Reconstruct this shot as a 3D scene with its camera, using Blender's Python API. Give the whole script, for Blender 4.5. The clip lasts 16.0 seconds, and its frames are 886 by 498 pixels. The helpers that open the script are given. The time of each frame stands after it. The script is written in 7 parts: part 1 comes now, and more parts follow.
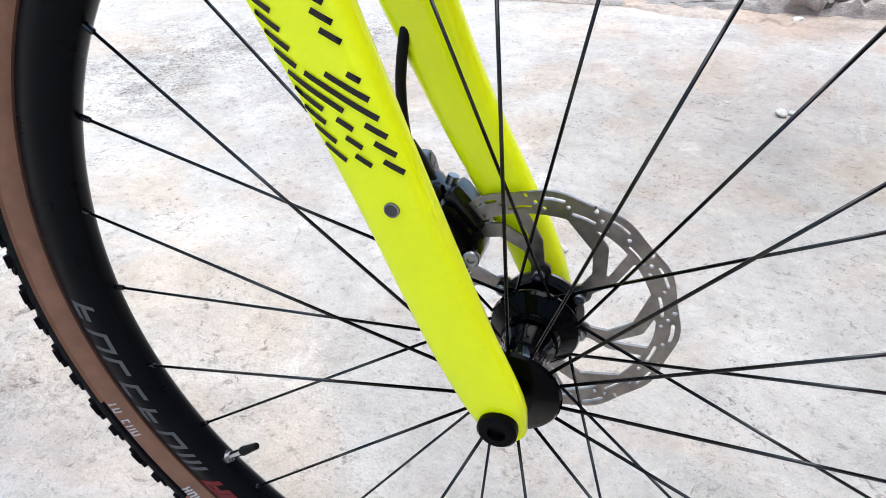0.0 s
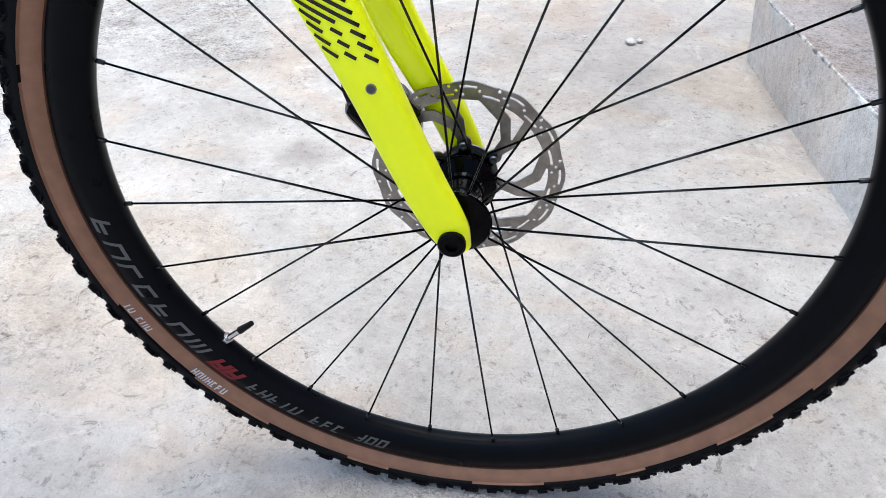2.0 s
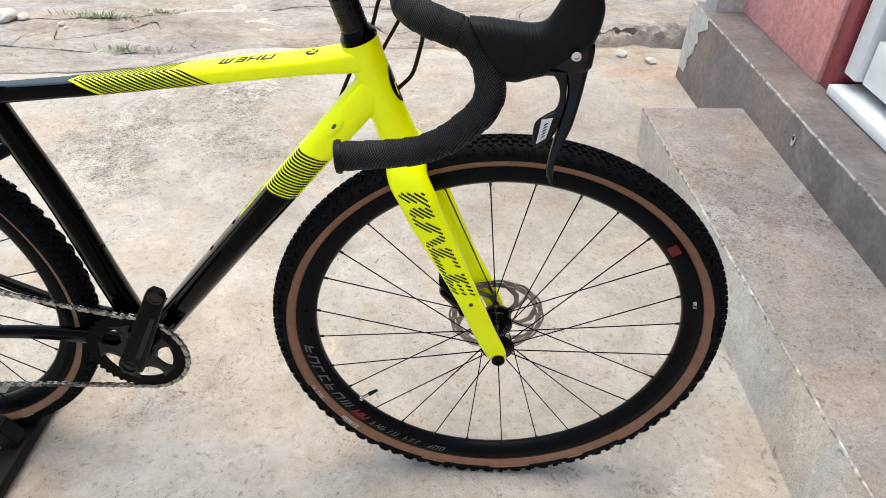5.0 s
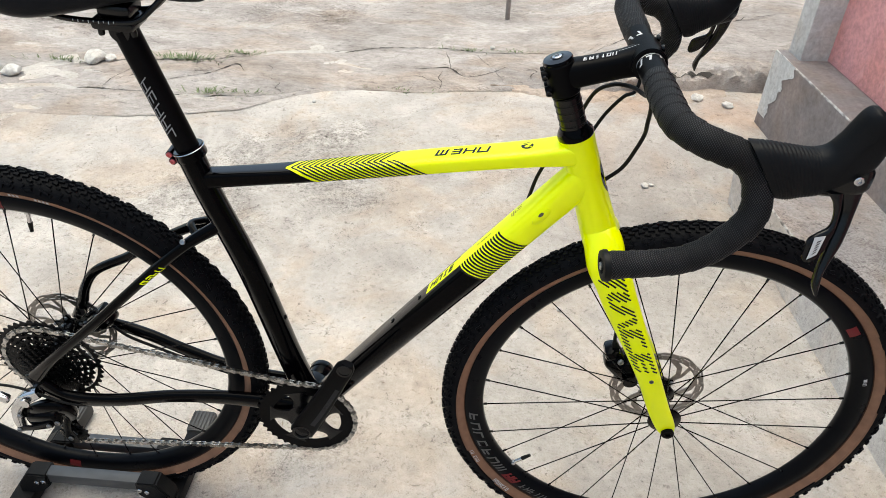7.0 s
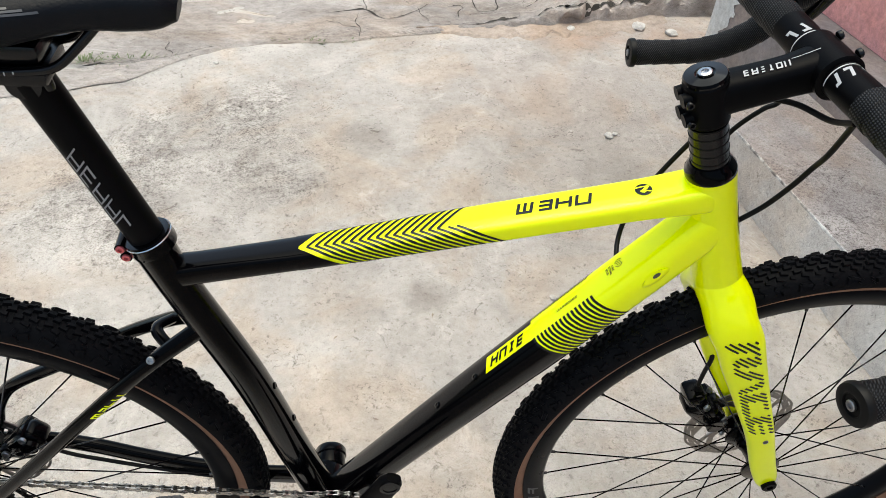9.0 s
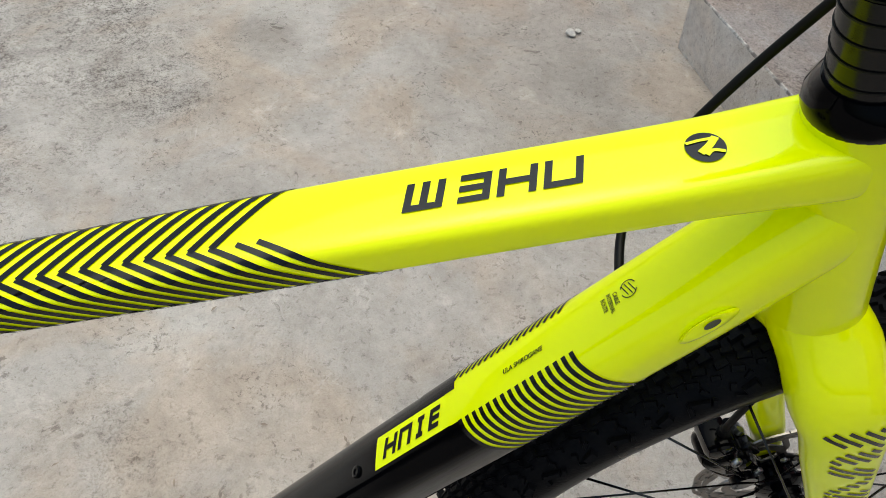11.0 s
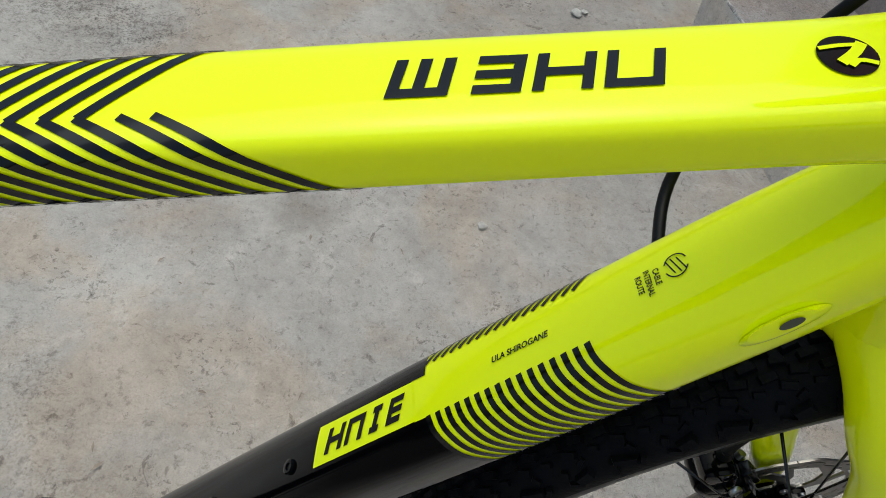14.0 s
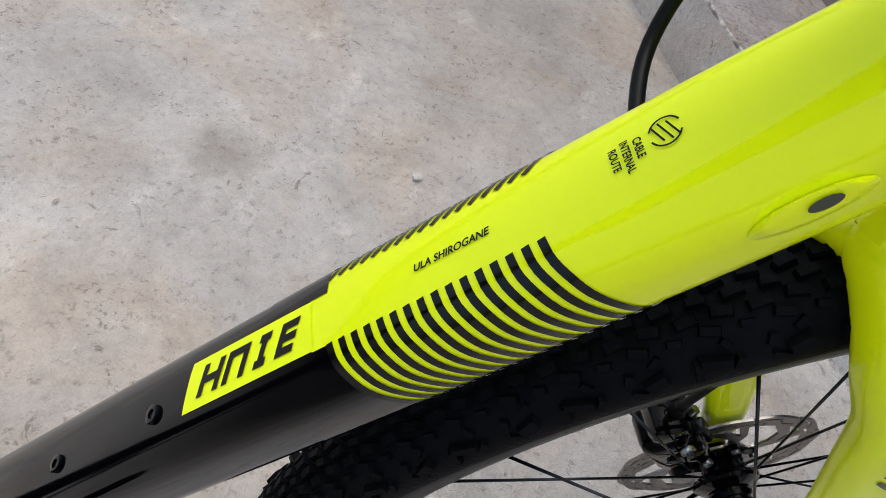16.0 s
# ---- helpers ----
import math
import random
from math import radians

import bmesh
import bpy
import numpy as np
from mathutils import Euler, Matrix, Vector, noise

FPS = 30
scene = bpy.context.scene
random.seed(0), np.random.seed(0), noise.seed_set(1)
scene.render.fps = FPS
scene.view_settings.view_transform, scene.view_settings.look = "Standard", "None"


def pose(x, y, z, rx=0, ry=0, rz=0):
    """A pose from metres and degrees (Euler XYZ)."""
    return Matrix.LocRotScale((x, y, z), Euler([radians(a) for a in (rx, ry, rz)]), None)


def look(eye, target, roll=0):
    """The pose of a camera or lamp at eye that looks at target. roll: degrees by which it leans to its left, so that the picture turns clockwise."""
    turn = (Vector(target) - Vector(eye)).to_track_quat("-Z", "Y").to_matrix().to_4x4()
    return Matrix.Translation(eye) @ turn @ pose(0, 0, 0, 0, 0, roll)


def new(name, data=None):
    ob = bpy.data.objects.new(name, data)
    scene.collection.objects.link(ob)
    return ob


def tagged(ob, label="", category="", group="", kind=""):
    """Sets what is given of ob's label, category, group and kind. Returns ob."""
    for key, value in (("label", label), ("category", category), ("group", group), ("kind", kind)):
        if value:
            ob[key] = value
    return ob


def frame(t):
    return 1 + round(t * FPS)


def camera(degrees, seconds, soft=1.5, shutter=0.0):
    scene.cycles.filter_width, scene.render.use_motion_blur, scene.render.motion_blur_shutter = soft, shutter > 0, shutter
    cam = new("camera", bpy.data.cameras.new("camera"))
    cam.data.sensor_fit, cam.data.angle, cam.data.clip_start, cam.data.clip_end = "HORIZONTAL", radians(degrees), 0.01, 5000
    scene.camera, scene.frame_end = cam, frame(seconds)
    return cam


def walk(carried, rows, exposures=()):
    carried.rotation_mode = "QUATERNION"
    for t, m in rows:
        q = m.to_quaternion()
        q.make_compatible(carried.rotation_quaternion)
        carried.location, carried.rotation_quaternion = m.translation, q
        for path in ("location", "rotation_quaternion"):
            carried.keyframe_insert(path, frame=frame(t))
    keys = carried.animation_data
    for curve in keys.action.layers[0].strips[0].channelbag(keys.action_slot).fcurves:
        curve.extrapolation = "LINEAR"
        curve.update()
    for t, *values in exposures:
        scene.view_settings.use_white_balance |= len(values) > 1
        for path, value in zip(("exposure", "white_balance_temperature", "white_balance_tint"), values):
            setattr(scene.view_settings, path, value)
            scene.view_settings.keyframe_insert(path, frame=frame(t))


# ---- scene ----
cam = camera(61.98, 16.0, soft=0.75)
PATH = [
    (0, (0.0618, -0.3096, 0.6161), (-0.3695, 0.8570, -0.2223), 0.26),
    (0.5, (0.0731, -0.3603, 0.6374), (-0.3171, 0.7969, -0.2336), -1.10),
    (1, (0.0745, -0.3921, 0.6347), (-0.2462, 0.7724, -0.2546), -1.06),
    (1.5, (0.0757, -0.4185, 0.6476), (-0.1770, 0.7566, -0.2498), -1.18),
    (2, (0.0656, -0.4803, 0.6501), (-0.1377, 0.7073, -0.2433), -0.61),
    (2.5, (0.0545, -0.5355, 0.6763), (-0.1186, 0.6675, -0.2028), 0.06),
    (3, (0.0449, -0.5838, 0.7111), (-0.1054, 0.6258, -0.1632), 0.39),
    (3.5, (0.0322, -0.6496, 0.8194), (-0.0920, 0.5511, -0.0710), 0.78),
    (3.7, (0.0260, -0.6859, 0.8658), (-0.0911, 0.5135, -0.0274), 1.01),
    (5.8, (-0.1617, -0.9175, 1.2748), (-0.1574, 0.2573, 0.3422), 3.30),
    (6, (-0.1849, -0.9247, 1.2797), (-0.1867, 0.2598, 0.3594), 3.38),
    (6.5, (-0.2470, -0.9106, 1.2724), (-0.2814, 0.2905, 0.3745), 3.10),
    (7, (-0.3201, -0.8480, 1.2486), (-0.3817, 0.3555, 0.3554), 2.45),
    (7.5, (-0.3916, -0.7812, 1.2489), (-0.4488, 0.4109, 0.3403), 2.15),
    (8, (-0.4356, -0.7193, 1.2477), (-0.4485, 0.4525, 0.3113), 2.20),
    (8.5, (-0.4825, -0.6205, 1.2356), (-0.4123, 0.5212, 0.2652), 2.71),
    (9, (-0.5167, -0.5253, 1.2050), (-0.3542, 0.5730, 0.1965), 3.76),
    (9.5, (-0.5095, -0.4326, 1.1641), (-0.2818, 0.6162, 0.1162), 5.19),
    (10, (-0.4639, -0.3155, 1.0784), (-0.2138, 0.6870, -0.0090), 6.21),
    (10.2, (-0.4478, -0.2824, 1.0488), (-0.1963, 0.7042, -0.0526), 6.38),
    (12.3, (-0.3971, -0.1815, 0.9620), (-0.1370, 0.7561, -0.1797), 10.17),
    (12.5, (-0.3978, -0.1772, 0.9610), (-0.1329, 0.7630, -0.1774), 10.68),
    (13, (-0.3938, -0.1695, 0.9533), (-0.1211, 0.7721, -0.1820), 11.86),
    (13.5, (-0.3959, -0.1645, 0.9366), (-0.1099, 0.7698, -0.2015), 13.68),
    (14, (-0.3993, -0.1614, 0.8982), (-0.0933, 0.7571, -0.2475), 16.34),
    (14.5, (-0.3956, -0.1477, 0.8585), (-0.0548, 0.7513, -0.2930), 19.64),
    (15, (-0.3864, -0.1384, 0.8278), (-0.0123, 0.7381, -0.3305), 21.84),
    (15.5, (-0.3784, -0.1391, 0.8202), (0.0293, 0.7234, -0.3373), 23.38),
    (16, (-0.3735, -0.1407, 0.8224), (0.0587, 0.7194, -0.3280), 23.95),
]

EXPOSURES = [(0.0, 1.36, 5750, 0), (1.5, 1.36, 5750, 0), (2.0, 1.32, 5750, 0), (3.0, 1.24, 5800, 0), (3.7, 1.17, 5950, 0), (6.0, 1.02, 6900, -2), (7.0, 1.0, 6650, -2), (7.5, 1.0, 6400, -2), (8.0, 0.95, 6350, -2), (9.0, 0.87, 6550, -2), (10.0, 0.66, 6600, -2), (12.5, 0.24, 6050, -5), (13.5, 0.18, 6050, -5), (14.0, 0.16, 6100, -5), (14.5, 0.33, 6150, -1), (15.0, 0.47, 6050, 1), (16.0, 0.53, 6050, 2)]
walk(cam, [(t, look(eye, target, roll)) for t, eye, target, roll in PATH], EXPOSURES)

# ---- world and light: bright overcast yard ----
world = bpy.data.worlds.new("sky")
scene.world = world
world.use_nodes = True
wn = world.node_tree
for n in list(wn.nodes):
    wn.nodes.remove(n)
sky = wn.nodes.new("ShaderNodeTexSky")
sky.sky_type = "NISHITA"
sky.sun_disc = False
sky.sun_elevation = radians(84)
sky.sun_rotation = radians(350)
sky.air_density, sky.dust_density, sky.ozone_density = 1.0, 5.0, 1.0
wb = wn.nodes.new("ShaderNodeBackground")
wb.inputs["Strength"].default_value = 0.15
wo = wn.nodes.new("ShaderNodeOutputWorld")
wn.links.new(sky.outputs[0], wb.inputs[0])
wn.links.new(wb.outputs[0], wo.inputs[0])
sun = new("sun", bpy.data.lights.new("sun", "SUN"))
sun.data.energy = 0.9
sun.data.angle = radians(75)
sun.data.color = (1.0, 0.97, 0.93)
sun.rotation_euler = Euler((radians(-6), 0, radians(10)))


# ---- materials ----
def mat(name, color, rough=0.5, metal=0.0, coat=0.0, var=0.12, scale=30.0, bump=0.0, bscale=200.0, var2=0.08, scale2=3.0, spec=0.5):
    """Procedural surface: two scales of colour variation, roughness breakup and fine relief."""
    m = bpy.data.materials.new(name)
    m.use_nodes = True
    nt = m.node_tree
    b = nt.nodes["Principled BSDF"]
    tc = nt.nodes.new("ShaderNodeTexCoord")
    n1 = nt.nodes.new("ShaderNodeTexNoise")
    n1.inputs["Scale"].default_value, n1.inputs["Detail"].default_value = scale, 6
    n2 = nt.nodes.new("ShaderNodeTexNoise")
    n2.inputs["Scale"].default_value, n2.inputs["Detail"].default_value = scale2, 4
    nt.links.new(tc.outputs["Object"], n1.inputs["Vector"])
    nt.links.new(tc.outputs["Object"], n2.inputs["Vector"])
    def ranged(node, amount):
        r = nt.nodes.new("ShaderNodeMapRange")
        r.inputs[1].default_value, r.inputs[2].default_value = 0.3, 0.7
        r.inputs[3].default_value, r.inputs[4].default_value = 1 - amount, 1 + amount
        nt.links.new(node.outputs["Fac"], r.inputs[0])
        return r
    r1, r2 = ranged(n1, var), ranged(n2, var2)
    mul = nt.nodes.new("ShaderNodeMath")
    mul.operation = "MULTIPLY"
    nt.links.new(r1.outputs[0], mul.inputs[0])
    nt.links.new(r2.outputs[0], mul.inputs[1])
    vm = nt.nodes.new("ShaderNodeVectorMath")
    vm.operation = "SCALE"
    vm.inputs[0].default_value = color
    nt.links.new(mul.outputs[0], vm.inputs["Scale"])
    nt.links.new(vm.outputs[0], b.inputs["Base Color"])
    rr = nt.nodes.new("ShaderNodeMapRange")
    rr.inputs[3].default_value, rr.inputs[4].default_value = max(rough - 0.08, 0.02), min(rough + 0.08, 1)
    nt.links.new(n1.outputs["Fac"], rr.inputs[0])
    nt.links.new(rr.outputs[0], b.inputs["Roughness"])
    b.inputs["Metallic"].default_value = metal
    b.inputs["Coat Weight"].default_value = coat
    b.inputs["Coat Roughness"].default_value = 0.06
    b.inputs["Specular IOR Level"].default_value = spec
    if bump:
        nb = nt.nodes.new("ShaderNodeTexNoise")
        nb.inputs["Scale"].default_value, nb.inputs["Detail"].default_value = bscale, 5
        nt.links.new(tc.outputs["Object"], nb.inputs["Vector"])
        bp = nt.nodes.new("ShaderNodeBump")
        bp.inputs["Strength"].default_value = bump
        bp.inputs["Distance"].default_value = 0.002
        nt.links.new(nb.outputs["Fac"], bp.inputs["Height"])
        nt.links.new(bp.outputs[0], b.inputs["Normal"])
    return m


def grazing(m, low, high):
    """Lets the gloss of a lacquer grow from a face seen head-on to one seen at a slant."""
    nt = m.node_tree
    lw = nt.nodes.new("ShaderNodeLayerWeight")
    lw.inputs["Blend"].default_value = 0.5
    r = nt.nodes.new("ShaderNodeMapRange")
    r.inputs[1].default_value, r.inputs[2].default_value, r.inputs[3].default_value, r.inputs[4].default_value = 0.28, 0.68, low, high
    nt.links.new(lw.outputs["Facing"], r.inputs[0])
    nt.links.new(r.outputs[0], nt.nodes["Principled BSDF"].inputs["Specular IOR Level"])
    return m


def concrete(name, light, dark, stain=2.2, fine=60.0, bump=0.6, patch=0.5, damp=0.0, wear=0.35, worn_at=(), blots=(), crumb=0.0, rough_skin=1.0, along=1.0):
    """Weathered cement: broad stains, mottling, sandy grain, pores and pale scuffs."""
    m = bpy.data.materials.new(name)
    m.use_nodes = True
    nt = m.node_tree
    L, N = nt.links, nt.nodes
    b = N["Principled BSDF"]
    tc = N.new("ShaderNodeTexCoord")
    lay = N.new("ShaderNodeMapping")
    lay.inputs["Scale"].default_value = (along, 1.0, 1.0)
    L.new(tc.outputs["Object"], lay.inputs["Vector"])
    def noise_node(sc, det=6, rough=0.55, dist=0.0):
        n = N.new("ShaderNodeTexNoise")
        n.inputs["Scale"].default_value, n.inputs["Detail"].default_value = sc, det
        n.inputs["Roughness"].default_value, n.inputs["Distortion"].default_value = rough, dist
        L.new(lay.outputs[0], n.inputs["Vector"])
        return n
    def ramp(src, stops):
        r = N.new("ShaderNodeValToRGB")
        e = r.color_ramp.elements
        while len(e) < len(stops):
            e.new(0.5)
        for el, (p, c) in zip(e, stops):
            el.position, el.color = p, (c, c, c, 1) if isinstance(c, float) else (*c, 1)
        L.new(src.outputs[0] if isinstance(src.outputs[0].default_value, float) else src.outputs["Fac"], r.inputs[0])
        return r
    def mix(kind, fac, a, c):
        x = N.new("ShaderNodeMix")
        x.data_type, x.blend_type = "RGBA", kind
        if isinstance(fac, float):
            x.inputs[0].default_value = fac
        else:
            L.new(fac, x.inputs[0])
        for sock, v in ((6, a), (7, c)):
            if isinstance(v, tuple):
                x.inputs[sock].default_value = (*v, 1)
            else:
                L.new(v, x.inputs[sock])
        return x.outputs[2]
    big = noise_node(stain, 8, 0.62, 0.4)
    mid = noise_node(7.0, 9, 0.72, 0.5)
    grain = noise_node(fine, 6, 0.7)
    sand = noise_node(420.0, 3, 0.6)
    col = mix("MIX", ramp(big, [(0.38, 0.0), (0.62, 1.0)]).outputs[0], dark, light)
    col = mix("MULTIPLY", patch, col, ramp(mid, [(0.34, (0.62, 0.60, 0.585)), (0.62, (1.0, 1.0, 1.0))]).outputs[0])
    col = mix("MULTIPLY", 0.62 * rough_skin, col, ramp(grain, [(0.34, (0.58, 0.56, 0.55)), (0.60, (1.0, 1.0, 1.0))]).outputs[0])
    col = mix("MULTIPLY", 0.50 * rough_skin, col, ramp(sand, [(0.3, (0.6, 0.6, 0.6)), (0.6, (1.0, 1.0, 1.0))]).outputs[0])
    warm = noise_node(3.1, 4, 0.6, 0.8)
    col = mix("MULTIPLY", ramp(warm, [(0.47, 0.0), (0.62, 0.9)]).outputs[0], col, (1.0, 0.915, 0.83))
    pale = noise_node(4.0, 10, 0.78, 1.6)
    col = mix("MIX", ramp(pale, [(0.57, 0.0), (0.70, 0.6)]).outputs[0], col, tuple(min(1, c * 1.22) for c in light))
    # rough worn areas: dark pitted streaks between skin of paler cement
    worn = noise_node(1.15, 5, 0.6, 0.7)
    pits = noise_node(70.0, 8, 0.75, 0.3)
    streak = noise_node(16.0, 9, 0.72, 0.3)
    def times(a_, c_):
        g = N.new("ShaderNodeMath")
        g.operation = "MULTIPLY"
        L.new(a_, g.inputs[0])
        L.new(c_, g.inputs[1])
        return g.outputs[0]
    field = worn
    for cx, cy, r0, r1, most in worn_at:
        away = N.new("ShaderNodeVectorMath")
        away.operation = "DISTANCE"
        away.inputs[1].default_value = (cx, cy, 0)
        L.new(tc.outputs["Object"], away.inputs[0])
        near = N.new("ShaderNodeMapRange")
        near.inputs[1].default_value, near.inputs[2].default_value = r0, r1
        near.inputs[3].default_value, near.inputs[4].default_value = most, -0.06
        L.new(away.outputs["Value"], near.inputs[0])
        if field is worn:
            top = near
        else:
            top = N.new("ShaderNodeMath")
            top.operation = "MAXIMUM"
            L.new(field.outputs[0], top.inputs[0])
            L.new(near.outputs[0], top.inputs[1])
        field = top
    if worn_at:
        both = N.new("ShaderNodeMath")
        L.new(field.outputs[0], both.inputs[0])
        L.new(worn.outputs["Fac"], both.inputs[1])
        worn = both
    area = ramp(worn, [(0.53, 0.0), (0.65, 1.0)]).outputs[0]
    # flakes of pale skin still hold on between the worn streaks
    skin = noise_node(5.5, 9, 0.7, 0.6)
    col = mix("MIX", times(area, ramp(skin, [(0.50, 0.0), (0.60, 0.62)]).outputs[0]), col, tuple(min(1, c * 1.2) for c in light))
    col = mix("MULTIPLY", times(area, ramp(streak, [(0.42, 0.0), (0.66, wear)]).outputs[0]), col, (0.58, 0.56, 0.55))
    col = mix("MULTIPLY", times(area, ramp(pits, [(0.50, 0.0), (0.62, wear)]).outputs[0]), col, (0.48, 0.46, 0.45))
    # round patches multiplied darker or tinted, their edges wobbled by noise
    for cx, cy, r0, r1, depth, *tint in blots:
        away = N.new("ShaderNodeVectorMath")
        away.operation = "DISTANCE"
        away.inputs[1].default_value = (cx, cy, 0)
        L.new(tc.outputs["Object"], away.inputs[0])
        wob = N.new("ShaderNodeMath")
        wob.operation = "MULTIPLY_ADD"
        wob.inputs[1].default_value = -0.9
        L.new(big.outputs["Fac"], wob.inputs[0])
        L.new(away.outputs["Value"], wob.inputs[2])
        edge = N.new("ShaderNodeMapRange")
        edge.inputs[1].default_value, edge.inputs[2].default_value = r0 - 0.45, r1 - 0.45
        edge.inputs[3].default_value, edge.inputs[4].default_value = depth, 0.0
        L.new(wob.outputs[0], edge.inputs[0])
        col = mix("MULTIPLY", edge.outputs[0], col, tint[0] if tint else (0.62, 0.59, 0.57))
    if crumb:
        # open pores all over, and sparse clumps of dark dirt caught in the skin
        col = mix("MULTIPLY", ramp(pits, [(0.56, 0.0), (0.64, 0.6)]).outputs[0], col, (0.50, 0.48, 0.46))
        clump = noise_node(22.0, 9, 0.74, 0.8)
        col = mix("MULTIPLY", ramp(clump, [(0.61, 0.0), (0.655, 0.75)]).outputs[0], col, (0.44, 0.42, 0.40))
        # gritty skin: dirt and crevice shade painted between the sand grains, thicker in worn patches
        crumbs = noise_node(210.0, 2.5, 0.6, 0.2)
        col = mix("MULTIPLY", ramp(crumbs, [(0.34, 0.22 * crumb * rough_skin), (0.47, 0.0)]).outputs[0], col, (0.50, 0.48, 0.47))
        col = mix("MULTIPLY", times(area, ramp(crumbs, [(0.40, 0.75 * crumb), (0.50, 0.0)]).outputs[0]), col, (0.50, 0.48, 0.47))
        gritty = noise_node(120.0, 4, 0.7, 0.4)
        holes = noise_node(9.0, 6, 0.7, 0.5)
        col = mix("MULTIPLY", times(ramp(holes, [(0.50, 0.0), (0.60, 1.0)]).outputs[0], ramp(gritty, [(0.55, 0.0), (0.63, 0.8 * crumb)]).outputs[0]), col, (0.42, 0.40, 0.39))
    few = noise_node(23.0, 3, 0.5, 0.6)
    col = mix("MULTIPLY", ramp(few, [(0.72, 0.0), (0.76, 0.6)]).outputs[0], col, (0.45, 0.42, 0.4))
    L.new(col, b.inputs["Base Color"])
    b.inputs["Roughness"].default_value = 0.9 - damp
    b.inputs["Specular IOR Level"].default_value = 0.3
    hsum = N.new("ShaderNodeMath")
    hsum.operation = "ADD"
    L.new(grain.outputs["Fac"], hsum.inputs[0])
    L.new(pits.outputs["Fac"], hsum.inputs[1])
    bp = N.new("ShaderNodeBump")
    bp.inputs["Strength"].default_value, bp.inputs["Distance"].default_value = bump, 0.004
    height = hsum.outputs[0]
    if crumb:
        tall = N.new("ShaderNodeMath")
        tall.operation = "MULTIPLY_ADD"
        tall.inputs[1].default_value = 1.1 * crumb
        L.new(crumbs.outputs["Fac"], tall.inputs[0])
        L.new(height, tall.inputs[2])
        height = tall.outputs[0]
    L.new(height, bp.inputs["Height"])
    L.new(bp.outputs[0], b.inputs["Normal"])
    return m


def woven(name, low, high, pitch=0.0014):
    """Black woven tape: a fine over-and-under weave in colour and relief, with broad rubbed patches."""
    m = bpy.data.materials.new(name)
    m.use_nodes = True
    nt = m.node_tree
    b = nt.nodes["Principled BSDF"]
    tc = nt.nodes.new("ShaderNodeTexCoord")
    wave = []
    for turn in (0.6, -0.75):
        mp = nt.nodes.new("ShaderNodeMapping")
        mp.inputs["Rotation"].default_value = (0.5, turn, 0.4)
        nt.links.new(tc.outputs["Object"], mp.inputs["Vector"])
        w = nt.nodes.new("ShaderNodeTexWave")
        w.inputs["Scale"].default_value = 0.314 / pitch
        w.inputs["Distortion"].default_value, w.inputs["Detail Scale"].default_value = 1.2, 0.4
        nt.links.new(mp.outputs[0], w.inputs["Vector"])
        wave.append(w)
    mul = nt.nodes.new("ShaderNodeMath")
    mul.operation = "MULTIPLY"
    nt.links.new(wave[0].outputs["Fac"], mul.inputs[0])
    nt.links.new(wave[1].outputs["Fac"], mul.inputs[1])
    rub = nt.nodes.new("ShaderNodeTexNoise")
    rub.inputs["Scale"].default_value = 24
    nt.links.new(tc.outputs["Object"], rub.inputs["Vector"])
    rr = nt.nodes.new("ShaderNodeMapRange")
    rr.inputs[1].default_value, rr.inputs[2].default_value, rr.inputs[3].default_value, rr.inputs[4].default_value = 0.35, 0.65, 0.5, 1.2
    nt.links.new(rub.outputs["Fac"], rr.inputs[0])
    fac = nt.nodes.new("ShaderNodeMath")
    fac.operation = "MULTIPLY"
    nt.links.new(mul.outputs[0], fac.inputs[0])
    nt.links.new(rr.outputs[0], fac.inputs[1])
    mix = nt.nodes.new("ShaderNodeMix")
    mix.data_type = "RGBA"
    mix.inputs[6].default_value, mix.inputs[7].default_value = (*low, 1), (*high, 1)
    nt.links.new(fac.outputs[0], mix.inputs[0])
    nt.links.new(mix.outputs[2], b.inputs["Base Color"])
    b.inputs["Roughness"].default_value, b.inputs["Specular IOR Level"].default_value = 0.55, 0.12
    bp = nt.nodes.new("ShaderNodeBump")
    bp.inputs["Strength"].default_value, bp.inputs["Distance"].default_value = 0.7, 0.0008
    nt.links.new(mul.outputs[0], bp.inputs["Height"])
    nt.links.new(bp.outputs[0], b.inputs["Normal"])
    return m


YELLOW = mat("fluorescent_yellow_paint", (0.84, 0.93, 0.0), 0.3, coat=0.6, var=0.02, var2=0.03, scale=8, spec=0.05)
GLOSS = grazing(mat("gloss_black_paint", (0.0010, 0.0010, 0.0014), 0.07, var=0.1), 0.05, 0.9)
DECAL = mat("black_print", (0.002, 0.002, 0.0024), 0.12, var=0.1, spec=0.32)
MATTE = mat("matte_black_alloy", (0.0018, 0.0018, 0.0022), 0.38, var=0.15, bump=0.05, bscale=900, spec=0.05)
SATIN = mat("satin_black_alloy", (0.002, 0.002, 0.0025), 0.24, var=0.12, spec=0.25)
RIMBLACK = grazing(mat("black_anodised_rim", (0.0026, 0.0030, 0.0042), 0.30, var=0.12, bump=0.03, bscale=700, spec=0.06), 0.05, 0.12)
RUBBER = mat("black_tyre_rubber", (0.0032, 0.0033, 0.0042), 0.55, var=0.3, scale=60, bump=0.25, bscale=350, spec=0.05)
TAN = mat("tan_sidewall", (0.195, 0.103, 0.064), 0.7, var=0.12, scale=70, bump=0.25, bscale=900, var2=0.12, spec=0.25)
TANLINE = mat("dark_tan_line", (0.06, 0.028, 0.016), 0.75, var=0.2, spec=0.2)
